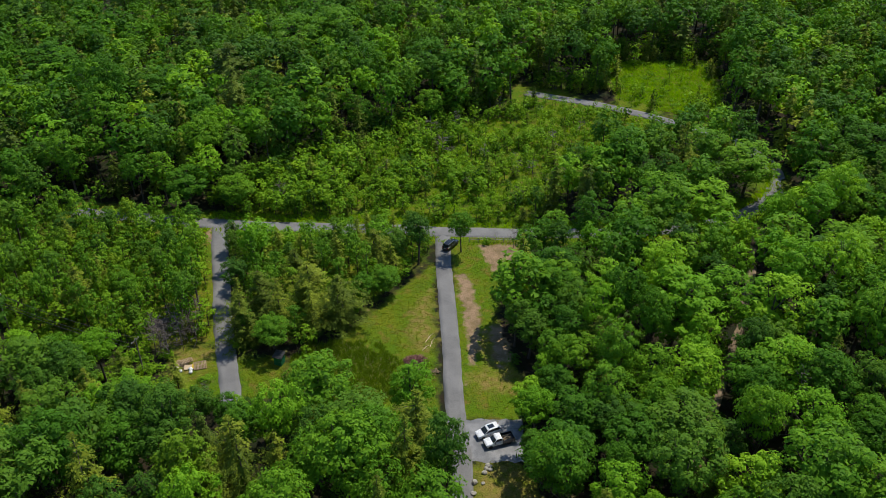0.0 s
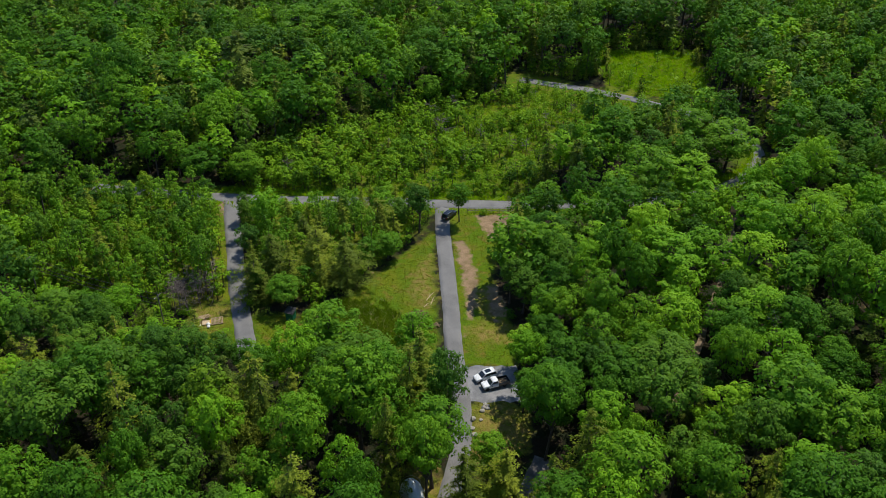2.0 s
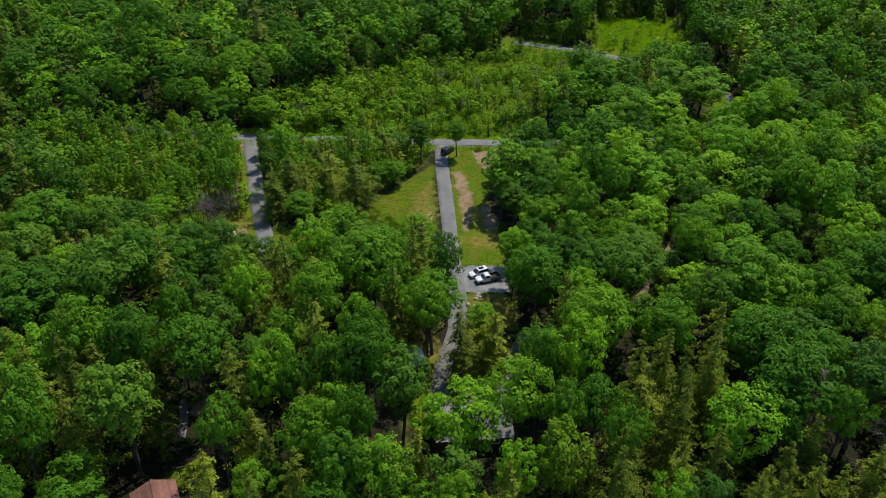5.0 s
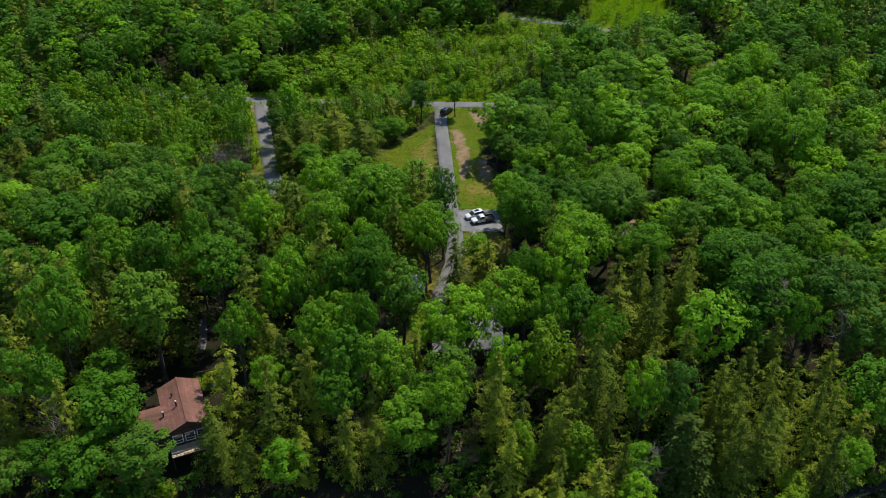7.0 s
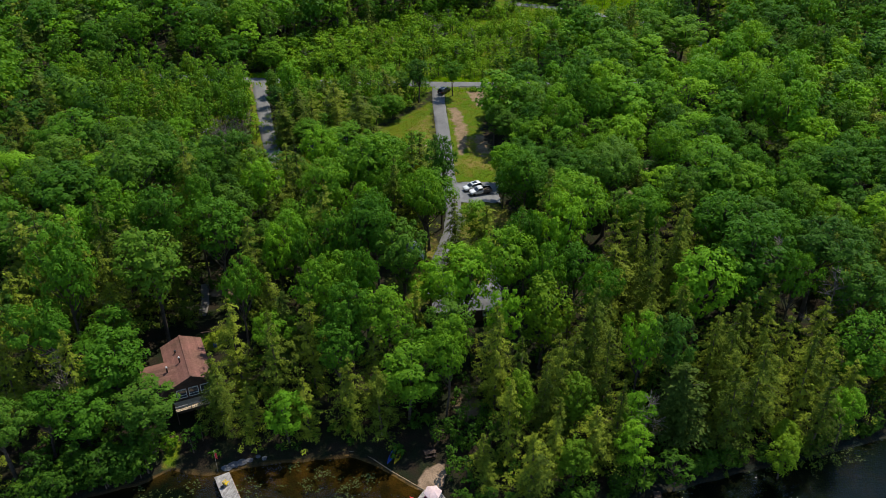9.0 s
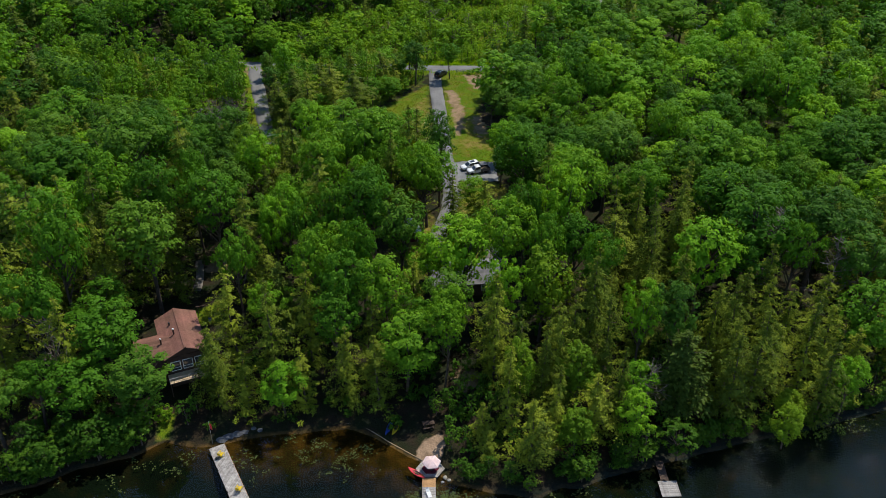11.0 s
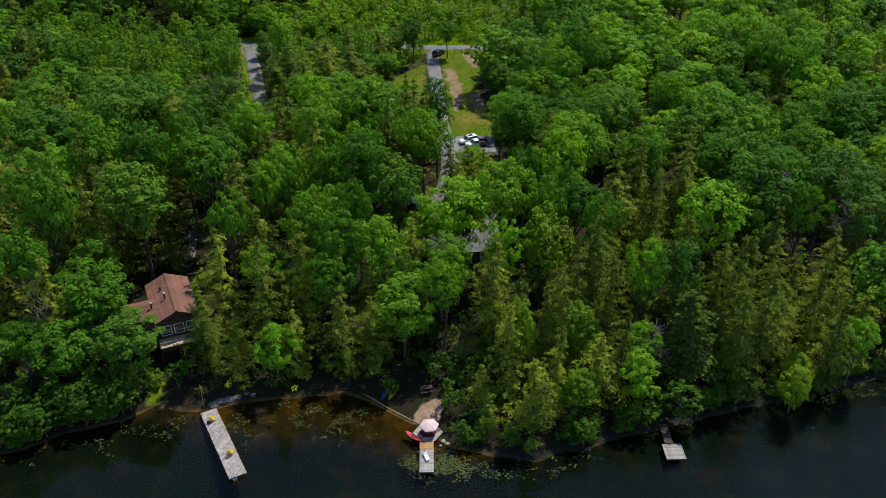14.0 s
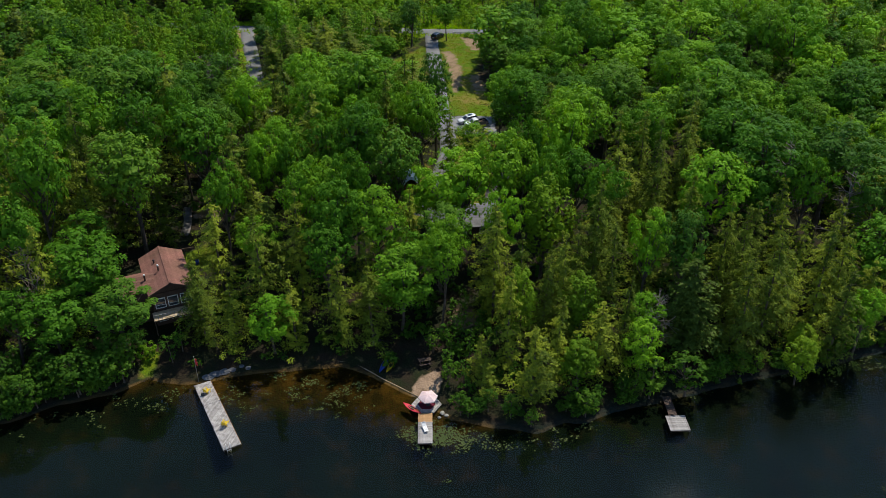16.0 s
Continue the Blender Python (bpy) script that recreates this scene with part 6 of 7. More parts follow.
pickup(9.5, 102.0, 199)
load = thing("timber_load", 10.8, 102.5, hz(10.8, 102.5) + 0.785, 199, "loose raw timber lying in the truck bed", "timber")
for i, (dx, dy, tn, ln_) in enumerate([(0, 0.3, 8, 2.0), (0.05, -0.1, -10, 2.2), (-0.1, -0.4, 4, 1.9), (0.1, 0.1, 30, 1.5)]):
    part("board", B((dx, dy, 0.04 + 0.09 * i, ln_, 0.16, 0.08, tn), bevel=0.01), M_WOOD_RAW, load)

# ---- camp place ----
tent = thing("shelter", -5.1, 75.2, hz(-5.1, 75.2), 12, "rounded white tarpaulin shelter on hoops", "shelter")
secs = []
for i in range(9):
    t = i / 8
    f = (1 - (2 * t - 1) ** 6 * 0.22)
    secs.append([(1.9 * f * math.cos(a), -3.0 + 6.0 * t, 2.7 * f * math.sin(a) + 0.03 * math.sin(5 * a + i)) for a in [math.pi * q / 14 for q in range(15)]])
bm = bmesh.new()
rings = [[bm.verts.new(p) for p in s] for s in secs]
for a, b in zip(rings, rings[1:]):
    for i in range(14):
        bm.faces.new((a[i], a[i + 1], b[i + 1], b[i]))
bm.faces.new(rings[-1])
part("cover", bm, M_TARP, tent, "white tarpaulin cover", smooth=True)
for i in range(5):
    yy = -2.95 + 1.48 * i
    arcs = [((1.86 * math.cos(math.pi * q / 12), yy, 2.64 * math.sin(math.pi * q / 12)), (1.86 * math.cos(math.pi * (q + 1) / 12), yy, 2.64 * math.sin(math.pi * (q + 1) / 12)), 0.025) for q in range(12)]
    part("hoop", rods(*arcs, sides=5), M_STEEL, tent)
part("end_board", B((0, -2.9, 0.55, 3.2, 0.06, 1.1)), M_MAROON, tent, "red-brown board at the open end")
bm = bmesh.new()
rim = [bm.verts.new((2.35 * math.cos(a), 3.1 * math.sin(a), z)) for z in (0.0, 0.55) for a in [math.radians(-80 + 160 * k / 15) for k in range(16)]]
for k in range(15):
    bm.faces.new((rim[k], rim[k + 1], rim[k + 17], rim[k + 16]))
bmesh.ops.solidify(bm, geom=bm.faces[:], thickness=0.05)
part("skirt", bm, M_WHITE, tent, "low white skirt round the shelter", smooth=True)
picnic_table(6.7, 69.3, 12, M_WOOD_DARK, "picnic table with a pale tan top", "picnic tables", top=M_TAN)
picnic_table(4.5, 66.6, -4, M_WOOD_DARK, "dark wooden picnic table at the fire place", "picnic tables")
fire = thing("fire_ring", 4.4, 64.4, hz(4.4, 64.4), 0, "ring of stones round grey ashes", "fire pit")
for k in range(11):
    part("stone", boulder(bmesh.new(), 0.75 * math.cos(k * 0.571), 0.75 * math.sin(k * 0.571), 0.12, 0.23, 200 + k), M_STONE, fire)
part("ashes", slab([(0.6 * math.cos(k * 0.628), 0.6 * math.sin(k * 0.628)) for k in range(10)], 0.0, 0.06), M_DARK, fire)
for i, (x, y, t, l) in enumerate([(1.95, 63.7, 92, 3.2), (7.1, 63.8, 70, 2.6), (5.6, 63.0, 20, 1.0), (3.2, 63.2, -30, 0.9)]):
    lg = thing("fallen_log", x, y, hz(x, y) + 0.05, t, "pale split log lying beside the fire place", "log", "logs round the fire place")
    part("log", rods(((-l / 2, 0, 0.2), (l / 2, 0, 0.2), 0.19, 0.16)), M_WOOD_RAW, lg)
    for k in (-0.35, 0.35):
        part("block", rods(((k * l, -0.22, 0.05), (k * l, 0.22, 0.05), 0.08)), M_WOOD_DARK, lg)
for i, (x, y, s) in enumerate([(1.7, 71.8, 1.0), (2.7, 69.6, 0.9)]):
    st = thing("tree_stump", x, y, hz(x, y), 0, "pale cut tree stump on the gravel", "stump")
    part("stump", loft([[(q * s * math.cos(k * 0.628), q * s * math.sin(k * 0.628), zz) for k in range(10)] for q, zz in ((0.42, -0.05), (0.34, 0.15), (0.31, 0.5))]), M_WOOD_RAW, st)
flat_patch("pavement", [(2.6, 67), (6.8, 67), (7.2, 62.5), (1.8, 62.5)], M_GRAVEL_BROWN, "grey gravel at the fire place", lift=0.04)
for i, (x, y, r) in enumerate([(5.2, 93.3, 0.65), (4.95, 91.0, 0.5), (5.3, 89.5, 0.6), (7.5, 96.8, 0.5), (7.9, 96.0, 0.42), (6.9, 95.3, 0.5), (7.2, 96.2, 0.45), (7.9, 96.7, 0.35), (6.6, 93.1, 0.35)]):
    rock = thing("boulder", x, y, hz(x, y), 0, "pale rough boulder at the lane's edge", "rock", "boulders along the lane")
    part("stone", boulder(bmesh.new(), 0, 0, r * 0.25, r, 300 + i), M_STONE, rock)

# ---- by the western lane ----


def pallet(x, y, z, turn, tilt=0.0, mat=None):
    p = thing("pallet", x, y, z, turn, "weathered wooden shipping pallet in a junk heap", "pallet", "pallets beside the lane")
    p.matrix_basis = pose(x, y, z, tilt, 0, turn)
    for k in (-0.85, 0, 0.85):
        part("stringer", B((0, k, 0.06, 2.4, 0.09, 0.12)), mat or M_WOOD_RAW, p)
    for i in range(9):
        part("slat", B((-1.1 + i * 0.275, 0, 0.14, 0.16, 1.8, 0.03)), mat or M_WOOD_RAW, p)
    return p


pz = hz(-48, 121.5)
pallet(-46.7, 121.8, pz + 0.35, 15, 16)
pallet(-50.4, 122.3, pz + 0.15, -10, 10)
pallet(-49.6, 122.9, pz + 0.45, 30, -12)
sheet = thing("board_sheet", -48.7, 121.4, pz + 0.25, 12, "pale yellow board lying on the junk heap", "board")
part("panel", B((0, 0, 0.05, 1.9, 1.1, 0.06, 0, 12), bevel=0.01), M_TAN, sheet)
part("strap", B((0.7, 0, 0.13, 0.3, 1.1, 0.03, 0, 12)), M_YELLOW, sheet, "yellow strip")
for i, (x, y) in enumerate([(-50.2, 120.4), (-51.0, 120.9), (-48.1, 120.1), (-48.3, 120.9)]):
    sack = thing("sack", x, y, hz(x, y), i * 40, "white plastic sack dumped on the grass", "sack", "sacks beside the lane")
    part("bag_body", boulder(bmesh.new(), 0, 0, 0.22, 0.42, 400 + i), M_WHITE, sack, smooth=True)
    part("knot", rods(((0.05, 0, 0.4), (0.1, 0.05, 0.6), 0.07, 0.10), sides=6), M_WHITE, sack)
pile = thing("log_pile", -57.7, 134.2, hz(-57.7, 134.2), 10, "stack of sawn reddish-grey logs", "log pile")
rnd = random.Random(9)
for lv in range(5):
    for k in range(9 - lv):
        rr = rnd.uniform(0.13, 0.18)
        yy, zz = (k - (8 - lv) / 2) * 0.34, 0.17 + lv * 0.29
        part("log", rods(((-1.6 + rnd.uniform(-0.3, 0.2), yy, zz), (1.6 + rnd.uniform(-0.2, 0.4), yy + rnd.uniform(-0.1, 0.1), zz), rr, rr * 0.9), sides=7), M_DEADWOOD, pile)
shed = thing("outhouse", -31.6, 123.0, hz(-31.6, 123), -18, "small green wooden outhouse with a dark roof", "shed")
part("wall", B((0, 0, 1.0, 1.5, 1.5, 2.0)), M_GREEN, shed, "green painted boards")
for i in range(9):
    part("board", B((-0.68 + 0.17 * i, -0.77, 1.0, 0.15, 0.03, 1.98)), M_GREEN, shed)
    part("board", B((0.77, -0.68 + 0.17 * i, 1.0, 0.03, 0.15, 1.98)), M_GREEN, shed)
part("roof", B((0, 0, 2.15, 2.0, 2.0, 0.09, 0, 12)), M_DARK, shed, "dark felt roof")
dr = part("door", B((0.05, -0.80, 0.95, 0.75, 0.03, 1.8)), M_GREEN, shed)
part("handle", B((0.33, -0.83, 0.95, 0.03, 0.04, 0.14)), M_STEEL, dr)


def heap(name, x, y, r, h, n, mat, label, seed, thick=0.03, long=1.6):
    """Cut branches thrown on a heap."""
    p = thing(name, x, y, hz(x, y), 0, label, "brush pile")
    rnd = random.Random(seed)
    for part_no in range(6):
        bars = []
        for _ in range(n // 6):
            q, a = r * math.sqrt(rnd.random()), rnd.uniform(0, 6.28)
            cx, cy, cz = q * math.cos(a), 0.6 * q * math.sin(a), h * (1 - (q / r) ** 2) * rnd.uniform(0.3, 1) + 0.08
            d = rnd.uniform(0, 6.28)
            L = rnd.uniform(0.4, 1) * long / 2
            bars.append(((cx - L * math.cos(d), cy - L * math.sin(d), max(0.03, cz - rnd.uniform(-0.2, 0.3))), (cx + L * math.cos(d), cy + L * math.sin(d), cz), thick * rnd.uniform(0.6, 1.4)))
        part("branches", rods(*bars, sides=4), mat, p)
    return p


heap("brush_pile", -5.3, 123.4, 2.3, 1.1, 330, M_STRAWBALE, "heap of dark red-brown cut branches on grass", 3)
heap("stick_pile", -4.6, 120.2, 1.5, 0.5, 36, M_WOOD_RAW, "loose heap of pale orange-brown sticks", 4, 0.06, 1.8)
heap("stick_pile", -1.9, 120.0, 1.1, 0.6, 36, M_WOOD_RAW, "loose heap of pale orange-brown sticks", 5, 0.06, 1.4)
for i, (x, y, t, l) in enumerate([(-2.8, 130.5, 62, 3.4), (-2.2, 129.0, 75, 3.0), (-3.4, 127.4, 50, 2.2)]):
    bl = thing("fallen_branch", x, y, hz(x, y) + 0.02, t, "bare pale branch lying on the grass", "branch")
    part("branch", rods(((-l / 2, 0, 0.06), (l * 0.2, 0.1, 0.08), 0.07, 0.05), ((l * 0.2, 0.1, 0.08), (l / 2, -0.15, 0.1), 0.05, 0.02), sides=6), M_TAN, bl)
    part("twig", rods(((0, 0.05, 0.08), (l * 0.3, 0.6, 0.12), 0.035, 0.012), ((-l * 0.2, 0, 0.07), (l * 0.05, -0.5, 0.1), 0.03, 0.012), sides=5), M_TAN, bl)

# ---- fence at the crossing ----
fence = thing("rail_fence", 6.3, 165.9, hz(6.3, 165.9), 0, "low weathered two-rail wooden fence along the lane", "fence")
for i in range(7):
    part("post", B((i * 2.0, -0.02 * i, 0.55, 0.15, 0.15, 1.3), bevel=0.015), M_WOOD_GREY, fence)
for i in range(6):
    for z in (0.5, 0.95):
        part("rail", B((i * 2.0 + 1.0, -0.02 * i + 0.10, z, 2.1, 0.06, 0.13, 0, 0, rnd.uniform(-1.5, 1.5)), bevel=0.01), M_WOOD_GREY, fence)

# ---- power line ----


def pole(x, y, h, turn):
    p = thing("utility_pole", x, y, hz(x, y), turn, "grey wooden utility pole with a cross arm", "utility pole", "utility poles")
    part("pole", rods(((0, 0, -0.5), (0, 0, h), 0.16, 0.11)), M_DEADWOOD, p)
    part("cross_arm", B((0, 0.14, h - 0.6, 2.2, 0.10, 0.12)), M_DEADWOOD, p)
    for k in (-0.95, 0, 0.95):
        part("insulator", rods(((k, 0.14, h - 0.54), (k, 0.14, h - 0.32), 0.06, 0.04)), M_WHITE, p, "white insulator")
    return p


pole(-88.0, 132.6, 9.2, 70)
pole(-57.0, 120.0, 8.5, 70)
for dz, dy in ((0.25, 0.9), (0.25, -0.9), (-1.6, 0.0)):
    cable("power_cable", [(-88, 132.6 + dy, 2.6 + 8.9 + dz - 0.5), (-57.0, 120.0 + dy, 2.6 + 8.2 + dz - 0.5)], 0.045, M_CABLE, "thin black overhead cable", "cable", sag=0.9)
cable("power_cable", [(9.8, 99.5, 9.0), (71, 97.5, 9.6), (98, 95, 10.2)], 0.02, M_CABLE, "thin black overhead cable", "cable", sag=0.6)

# ---- dead trees ----
for x, y, h, s, lab in ((-55.5, 126.5, 8, 1, ""), (-53.5, 125.0, 7, 2, ""), (-52.0, 128.5, 8, 3, ""), (-57.5, 129.5, 7, 1, ""), (16.5, 163.5, 6, 2, ""), (-43.0, 112.4, 5, 3, "w"), (-58.0, 29.0, 15, 1, ""),
                        (58.0, 51.0, 20, 2, ""), (60.0, 104.5, 15, 3, ""), (66.0, 45.0, 18, 2, ""), (30.6, 22.4, 12, 3, "w")):
    if ("bare", s) not in MODELS:
        MODELS["bare", s] = mesh_from("bare_trunk", *bare_tree(500 + s, 10, 2.6, 34), [M_DEADWOOD], smooth=True)
    dead = thing("dead_tree", x, y, hz(x, y), s * 77 + x, "leafless grey dead tree with bare twigs", "tree", "dead trees")
    dead.scale = (h / 10 * 0.9, h / 10 * 0.9, h / 10)
    new("trunk", MODELS["bare", s]).parent = dead
    TAKEN.append((x, y, 2.0))

# ---- single trees by the lanes ----
plant("maple", 4.2, 161.5, 10.5, 2.7, "trees round the lanes", "small lone tree beside the lane crossing")
for k, x, y, h, r in [("basswood", -5.9, 106.5, 14.2, 4.2), ("maple", -2.2, 92, 11, 3.3), ("ash", 14.2, 128, 12, 3.4), ("maple", 14.0, 147, 7, 2.8)]:
    plant(k, x, y, h, r, "trees round the lanes", full=True)
plant("ash", 0.5, 86.5, 22.5, 3.1, "trees round the lanes", "tall dark green ash leaning over the lane")
plant("ash", 14.2, 95.0, 11.0, 2.6, "trees round the lanes", full=True)
plant("shrub", 10.2, 165.0, 1.5, 1.2, "shrubs on the grass", "round green bush beside the fence")
plant("shrub", -3.2, 120.5, 2.4, 1.3, "shrubs on the grass")
plant("shrub", -4.8, 117.5, 2.6, 2.2, "shrubs on the grass")
plant("shrub", -41.0, 127.5, 2.2, 1.2, "shrubs on the grass")
for x, y, h in ((-27.6, 119.0, 4.5), (-28.5, 115.5, 5), (-26.5, 123.5, 4), (-25.2, 117.5, 3.6), (-24.0, 112.6, 4), (-6.5, 114.5, 4), (-8.0, 112.0, 4.5)):
    plant("sapling", x, y, h, h * 0.26, "saplings among the reeds")

# ---- the wood between the placed trees ----


def clearance(x, y):
    """How far each spot lies from the lake, lanes, clearings and buildings; a tree needs some of it for its crown."""
    d = np.minimum.reduce([y - shore_y(x) - 1.0, off_line(ROAD, x, y) - 2.2, off_line(CROSS, x, y) - np.where(y > 225, 6.5, 2.6), off_line(LEFT, x, y) - 2.2])
    d = np.minimum(d, np.minimum(2.2 * (off_line(DRIVE, x, y) - 2.2), 1.6 * (off_line(TRAIL, x, y) - 0.6)))
    for p in OPEN:
        d = np.minimum(d, 1.4 * off_poly(p, x, y))
    d = np.minimum(d, 1.2 * (off_line(WIRES, x, y) - 1.0))
    for p in (CAMP, YARD, BEACH, MEADOW, PILE, CABIN):
        d = np.minimum(d, 9.0 * off_poly(p, x, y))
    return d


TALL = np.array([(x, y, h) for x, y, h in CROWNS if h > 9])


def canopy(x, y, rnd):
    """Kind and height of a tree that grows at (x, y): a little lower than the trees that stand out round it."""
    k, h = mixture(x, y, rnd)
    if (y < 118 or x > 18) and y < 190:
        w = 1 / ((TALL[:, 0] - x) ** 2 + (TALL[:, 1] - y) ** 2 + 9) ** 1.5
        h = float((w * TALL[:, 2]).sum() / w.sum()) * rnd.uniform(0.74, 0.95)
    return k, h


def mixture(x, y, rnd):
    n = noise.noise((x * 0.03, y * 0.03, 1.0))
    if inside(YOUNG, x, y):
        k = rnd.choices(("young_tree", "hemlock", "ash", "basswood"), (7, 1.4, 1.4, 0.8))[0]
        return k, rnd.uniform(7, 12)
    if inside(SCRUB_W, x, y):
        k = rnd.choices(("young_tree", "basswood", "ash", "birch", "hemlock"), (8, 0.6, 2, 1.5, 0.7))[0]
        return k, rnd.uniform(7, 12)
    if y > 172:
        k = rnd.choices(("maple", "ash", "basswood", "hemlock", "pine"), (5.5, 3, 1.2, 1.3, 0.4))[0]
        return k, rnd.uniform(15, 21) * (1.0 if y > 190 else 0.8)
    if x > 18 and y > 60:
        k = rnd.choices(("maple", "basswood", "ash", "hemlock"), (5, 3, 2, 0.8))[0]
        return k, rnd.uniform(14.5, 19) * (1 + 0.12 * n)
    if y < 45 and x > 6:
        k = rnd.choices(("hemlock", "maple", "ash", "basswood"), (6, 1.2, 1.2, 0.8))[0]
        return k, rnd.uniform(14, 19)
    if x < -45 and y < 110:
        k = rnd.choices(("maple", "hemlock", "ash", "basswood"), (4, 3, 3, 1))[0]
        return k, rnd.uniform(18, 24)
    k = rnd.choices(("maple", "ash", "basswood", "hemlock", "pine"), (5, 3, 1.2, 2.2, 0.3))[0]
    return k, rnd.uniform(17, 22.5)


# growth on the lake side of lanes and clearings stays low and rises away from them: (x from, x to, y of the edge)
WAYSIDE = [(-54, -26, 168.5), (0, 19, 168.5), (-90, -58, 121, 7.5), (28, 66, 240), (55, 90, 243), (50, 72, 228), (-33, -1, 109), (-53, -34, 111), (-2, 15, 84), (-9, 15, 62.5), (72, 77, 175), (-84, -79, 176), (84, 90, 184)]


def low_growth(x, y, h):
    for x0, x1, edge, *foot in WAYSIDE:
        if x0 - 1 < (x * edge / max(y, 20) if edge > 70 else x) < x1 + 1 and y < edge:
            h = min(h, (foot[0] if foot else 2.0) + (100.0 / edge if edge > 70 else 1.05) * (edge - y))
    h *= 0.8 + 0.55 * ((x * 12.9898 + y * 78.233) % 1.0) if h < 14 and y > 112 else 1.0
    if inside(GLADE, x, y):
        h = min(h, 4.5)
    return h


def seen_width(y):
    return 0.56 * (y + 78) + 16


rnd = random.Random(42)
far, kept, cell = [], [], {}


def near_cells(x, y):
    return [q for dx in (-1, 0, 1) for dy in (-1, 0, 1) for q in cell.get((int(x // 14) + dx, int(y // 14) + dy), ())]


def book(x, y, r):
    cell.setdefault((int(x // 14), int(y // 14)), []).append((x, y, r))


for x, y, r in TAKEN:
    book(x, y, r * 1.05)
spots = [(i * 2.4 + rnd.uniform(-1.2, 1.2), 6 + j * 2.4 + rnd.uniform(-1.2, 1.2)) for j in range(138) for i in range(-112, 113)]
spots = [(x, y) for x, y in spots if abs(x) < seen_width(y)]
rnd.shuffle(spots)
room = clearance(np.array([s[0] for s in spots]), np.array([s[1] for s in spots]))
for (x, y), space in zip(spots, room):
    if space < 0.8:
        continue
    k, h = canopy(x, y, rnd)
    h = low_growth(x, y, h)
    if h < 3.0:
        continue
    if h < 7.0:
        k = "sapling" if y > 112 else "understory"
    wide = 1.05 if k in ("hemlock", "pine") else 1.25
    r = h * KINDS[k]["r"] / KINDS[k]["h"] * rnd.uniform(0.85, 1.25) * wide
    if k in ("young_tree", "birch") and y > 112:
        r = min(r, 2.2)
    if space < min(r, 4.2) * 0.9 or any(math.hypot(x - a, y - b) < (0.56 if k == "hemlock" else 0.62) * (r + c) for a, b, c in near_cells(x, y)):
        continue
    book(x, y, r)
    kept.append((k, x, y, h, r))
for k, x, y, h, r in kept:
    if y < 118 and h > 6:
        plant(k, x, y, h, r)
    else:
        far.append((k, x, y, h, r))
woods = far_woods("far_woods", far, "dense green mixed forest behind the lanes")

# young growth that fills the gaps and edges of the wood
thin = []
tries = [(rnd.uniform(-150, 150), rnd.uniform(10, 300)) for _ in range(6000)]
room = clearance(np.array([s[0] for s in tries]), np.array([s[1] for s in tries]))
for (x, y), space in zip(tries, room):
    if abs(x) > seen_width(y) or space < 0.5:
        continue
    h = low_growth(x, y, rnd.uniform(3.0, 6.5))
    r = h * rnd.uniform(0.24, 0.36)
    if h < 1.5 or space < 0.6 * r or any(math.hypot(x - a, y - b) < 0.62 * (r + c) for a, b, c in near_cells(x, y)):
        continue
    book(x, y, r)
    # growth on the lake side takes the shade-darkened leaves
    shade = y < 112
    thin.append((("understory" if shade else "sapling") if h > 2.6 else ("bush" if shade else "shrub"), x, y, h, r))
for _ in range(2600):
    x, y = rnd.uniform(-120, -2), rnd.uniform(118, 176)
    if not (inside(SCRUB_W, x, y) or inside(YOUNG, x, y) or inside(PAD_W, x, y)) or min(off_line(ROAD, x, y), off_line(CROSS, x, y), off_line(LEFT, x, y)) < 2.8 or abs(x) > seen_width(y):
        continue
    if off_poly(PILE, x, y) < -1.5 or off_poly(PAD_W, x, y) < 0.5 or off_line(WIRES, x, y) < 1.5:
        continue
    h = low_growth(x, y, rnd.uniform(1.2, 5.5))
    r = h * rnd.uniform(0.24, 0.4)
    if any(math.hypot(x - a, y - b) < 0.42 * (r + c) for a, b, c in near_cells(x, y)):
        continue
    book(x, y, r)
    thin.append(("sapling" if h > 2.4 else "shrub", x, y, h, r))
far_woods("young_growth", thin, "young green growth along the edges of the wood")

# meadow: young trees and shrubs, open in the east
low = []
for _ in range(4600):
    x, y = rnd.uniform(-62, 66), rnd.uniform(172, 250)
    if not inside(MEADOW, x, y) or off_line(CROSS, x, y) < 4.0:
        continue
    west = float(np.clip((25 - x) / 60, 0, 1))
    clump = noise.noise((x * 0.09, y * 0.09, 4.0))
    if rnd.random() > 0.40 + 0.28 * west + 0.7 * clump:
        continue
    h = low_growth(x, y, rnd.uniform(1.4, 4.8) + 3.2 * west * rnd.random())
    k = "sapling" if h > 2.0 else "shrub"
    u = rnd.random()
    if u < 0.10:
        k = "hemlock" if u < 0.06 else "dead_sapling"
    elif u < 0.2 and h > 2.0:
        k = "understory"
    low.append((k, x, y, h, h * (rnd.uniform(0.24, 0.4) if k != "shrub" else 0.7)))
for _ in range(900):
    # tall herbs in clumps
    x, y = rnd.uniform(-57, 95), rnd.uniform(174, 284)
    if (inside(MEADOW, x, y) or inside(FIELD, x, y)) and off_line(CROSS, x, y) > 3.0:
        h = rnd.uniform(0.5, 1.3)
        low.append(("shrub", x, y, h, rnd.uniform(0.6, 1.5)))
for _ in range(46):
    a = rnd.uniform(0, 6.28)
    low.append((rnd.choice(("sapling", "understory", "hemlock")), 74 + 19 * math.cos(a) + rnd.uniform(-3, 3), 262 + 22 * math.sin(a) + rnd.uniform(-2, 4), rnd.uniform(3, 9), rnd.uniform(1.2, 2.6)))
low = [q for q in low if off_line(CROSS, q[1], q[2]) > 3.2]
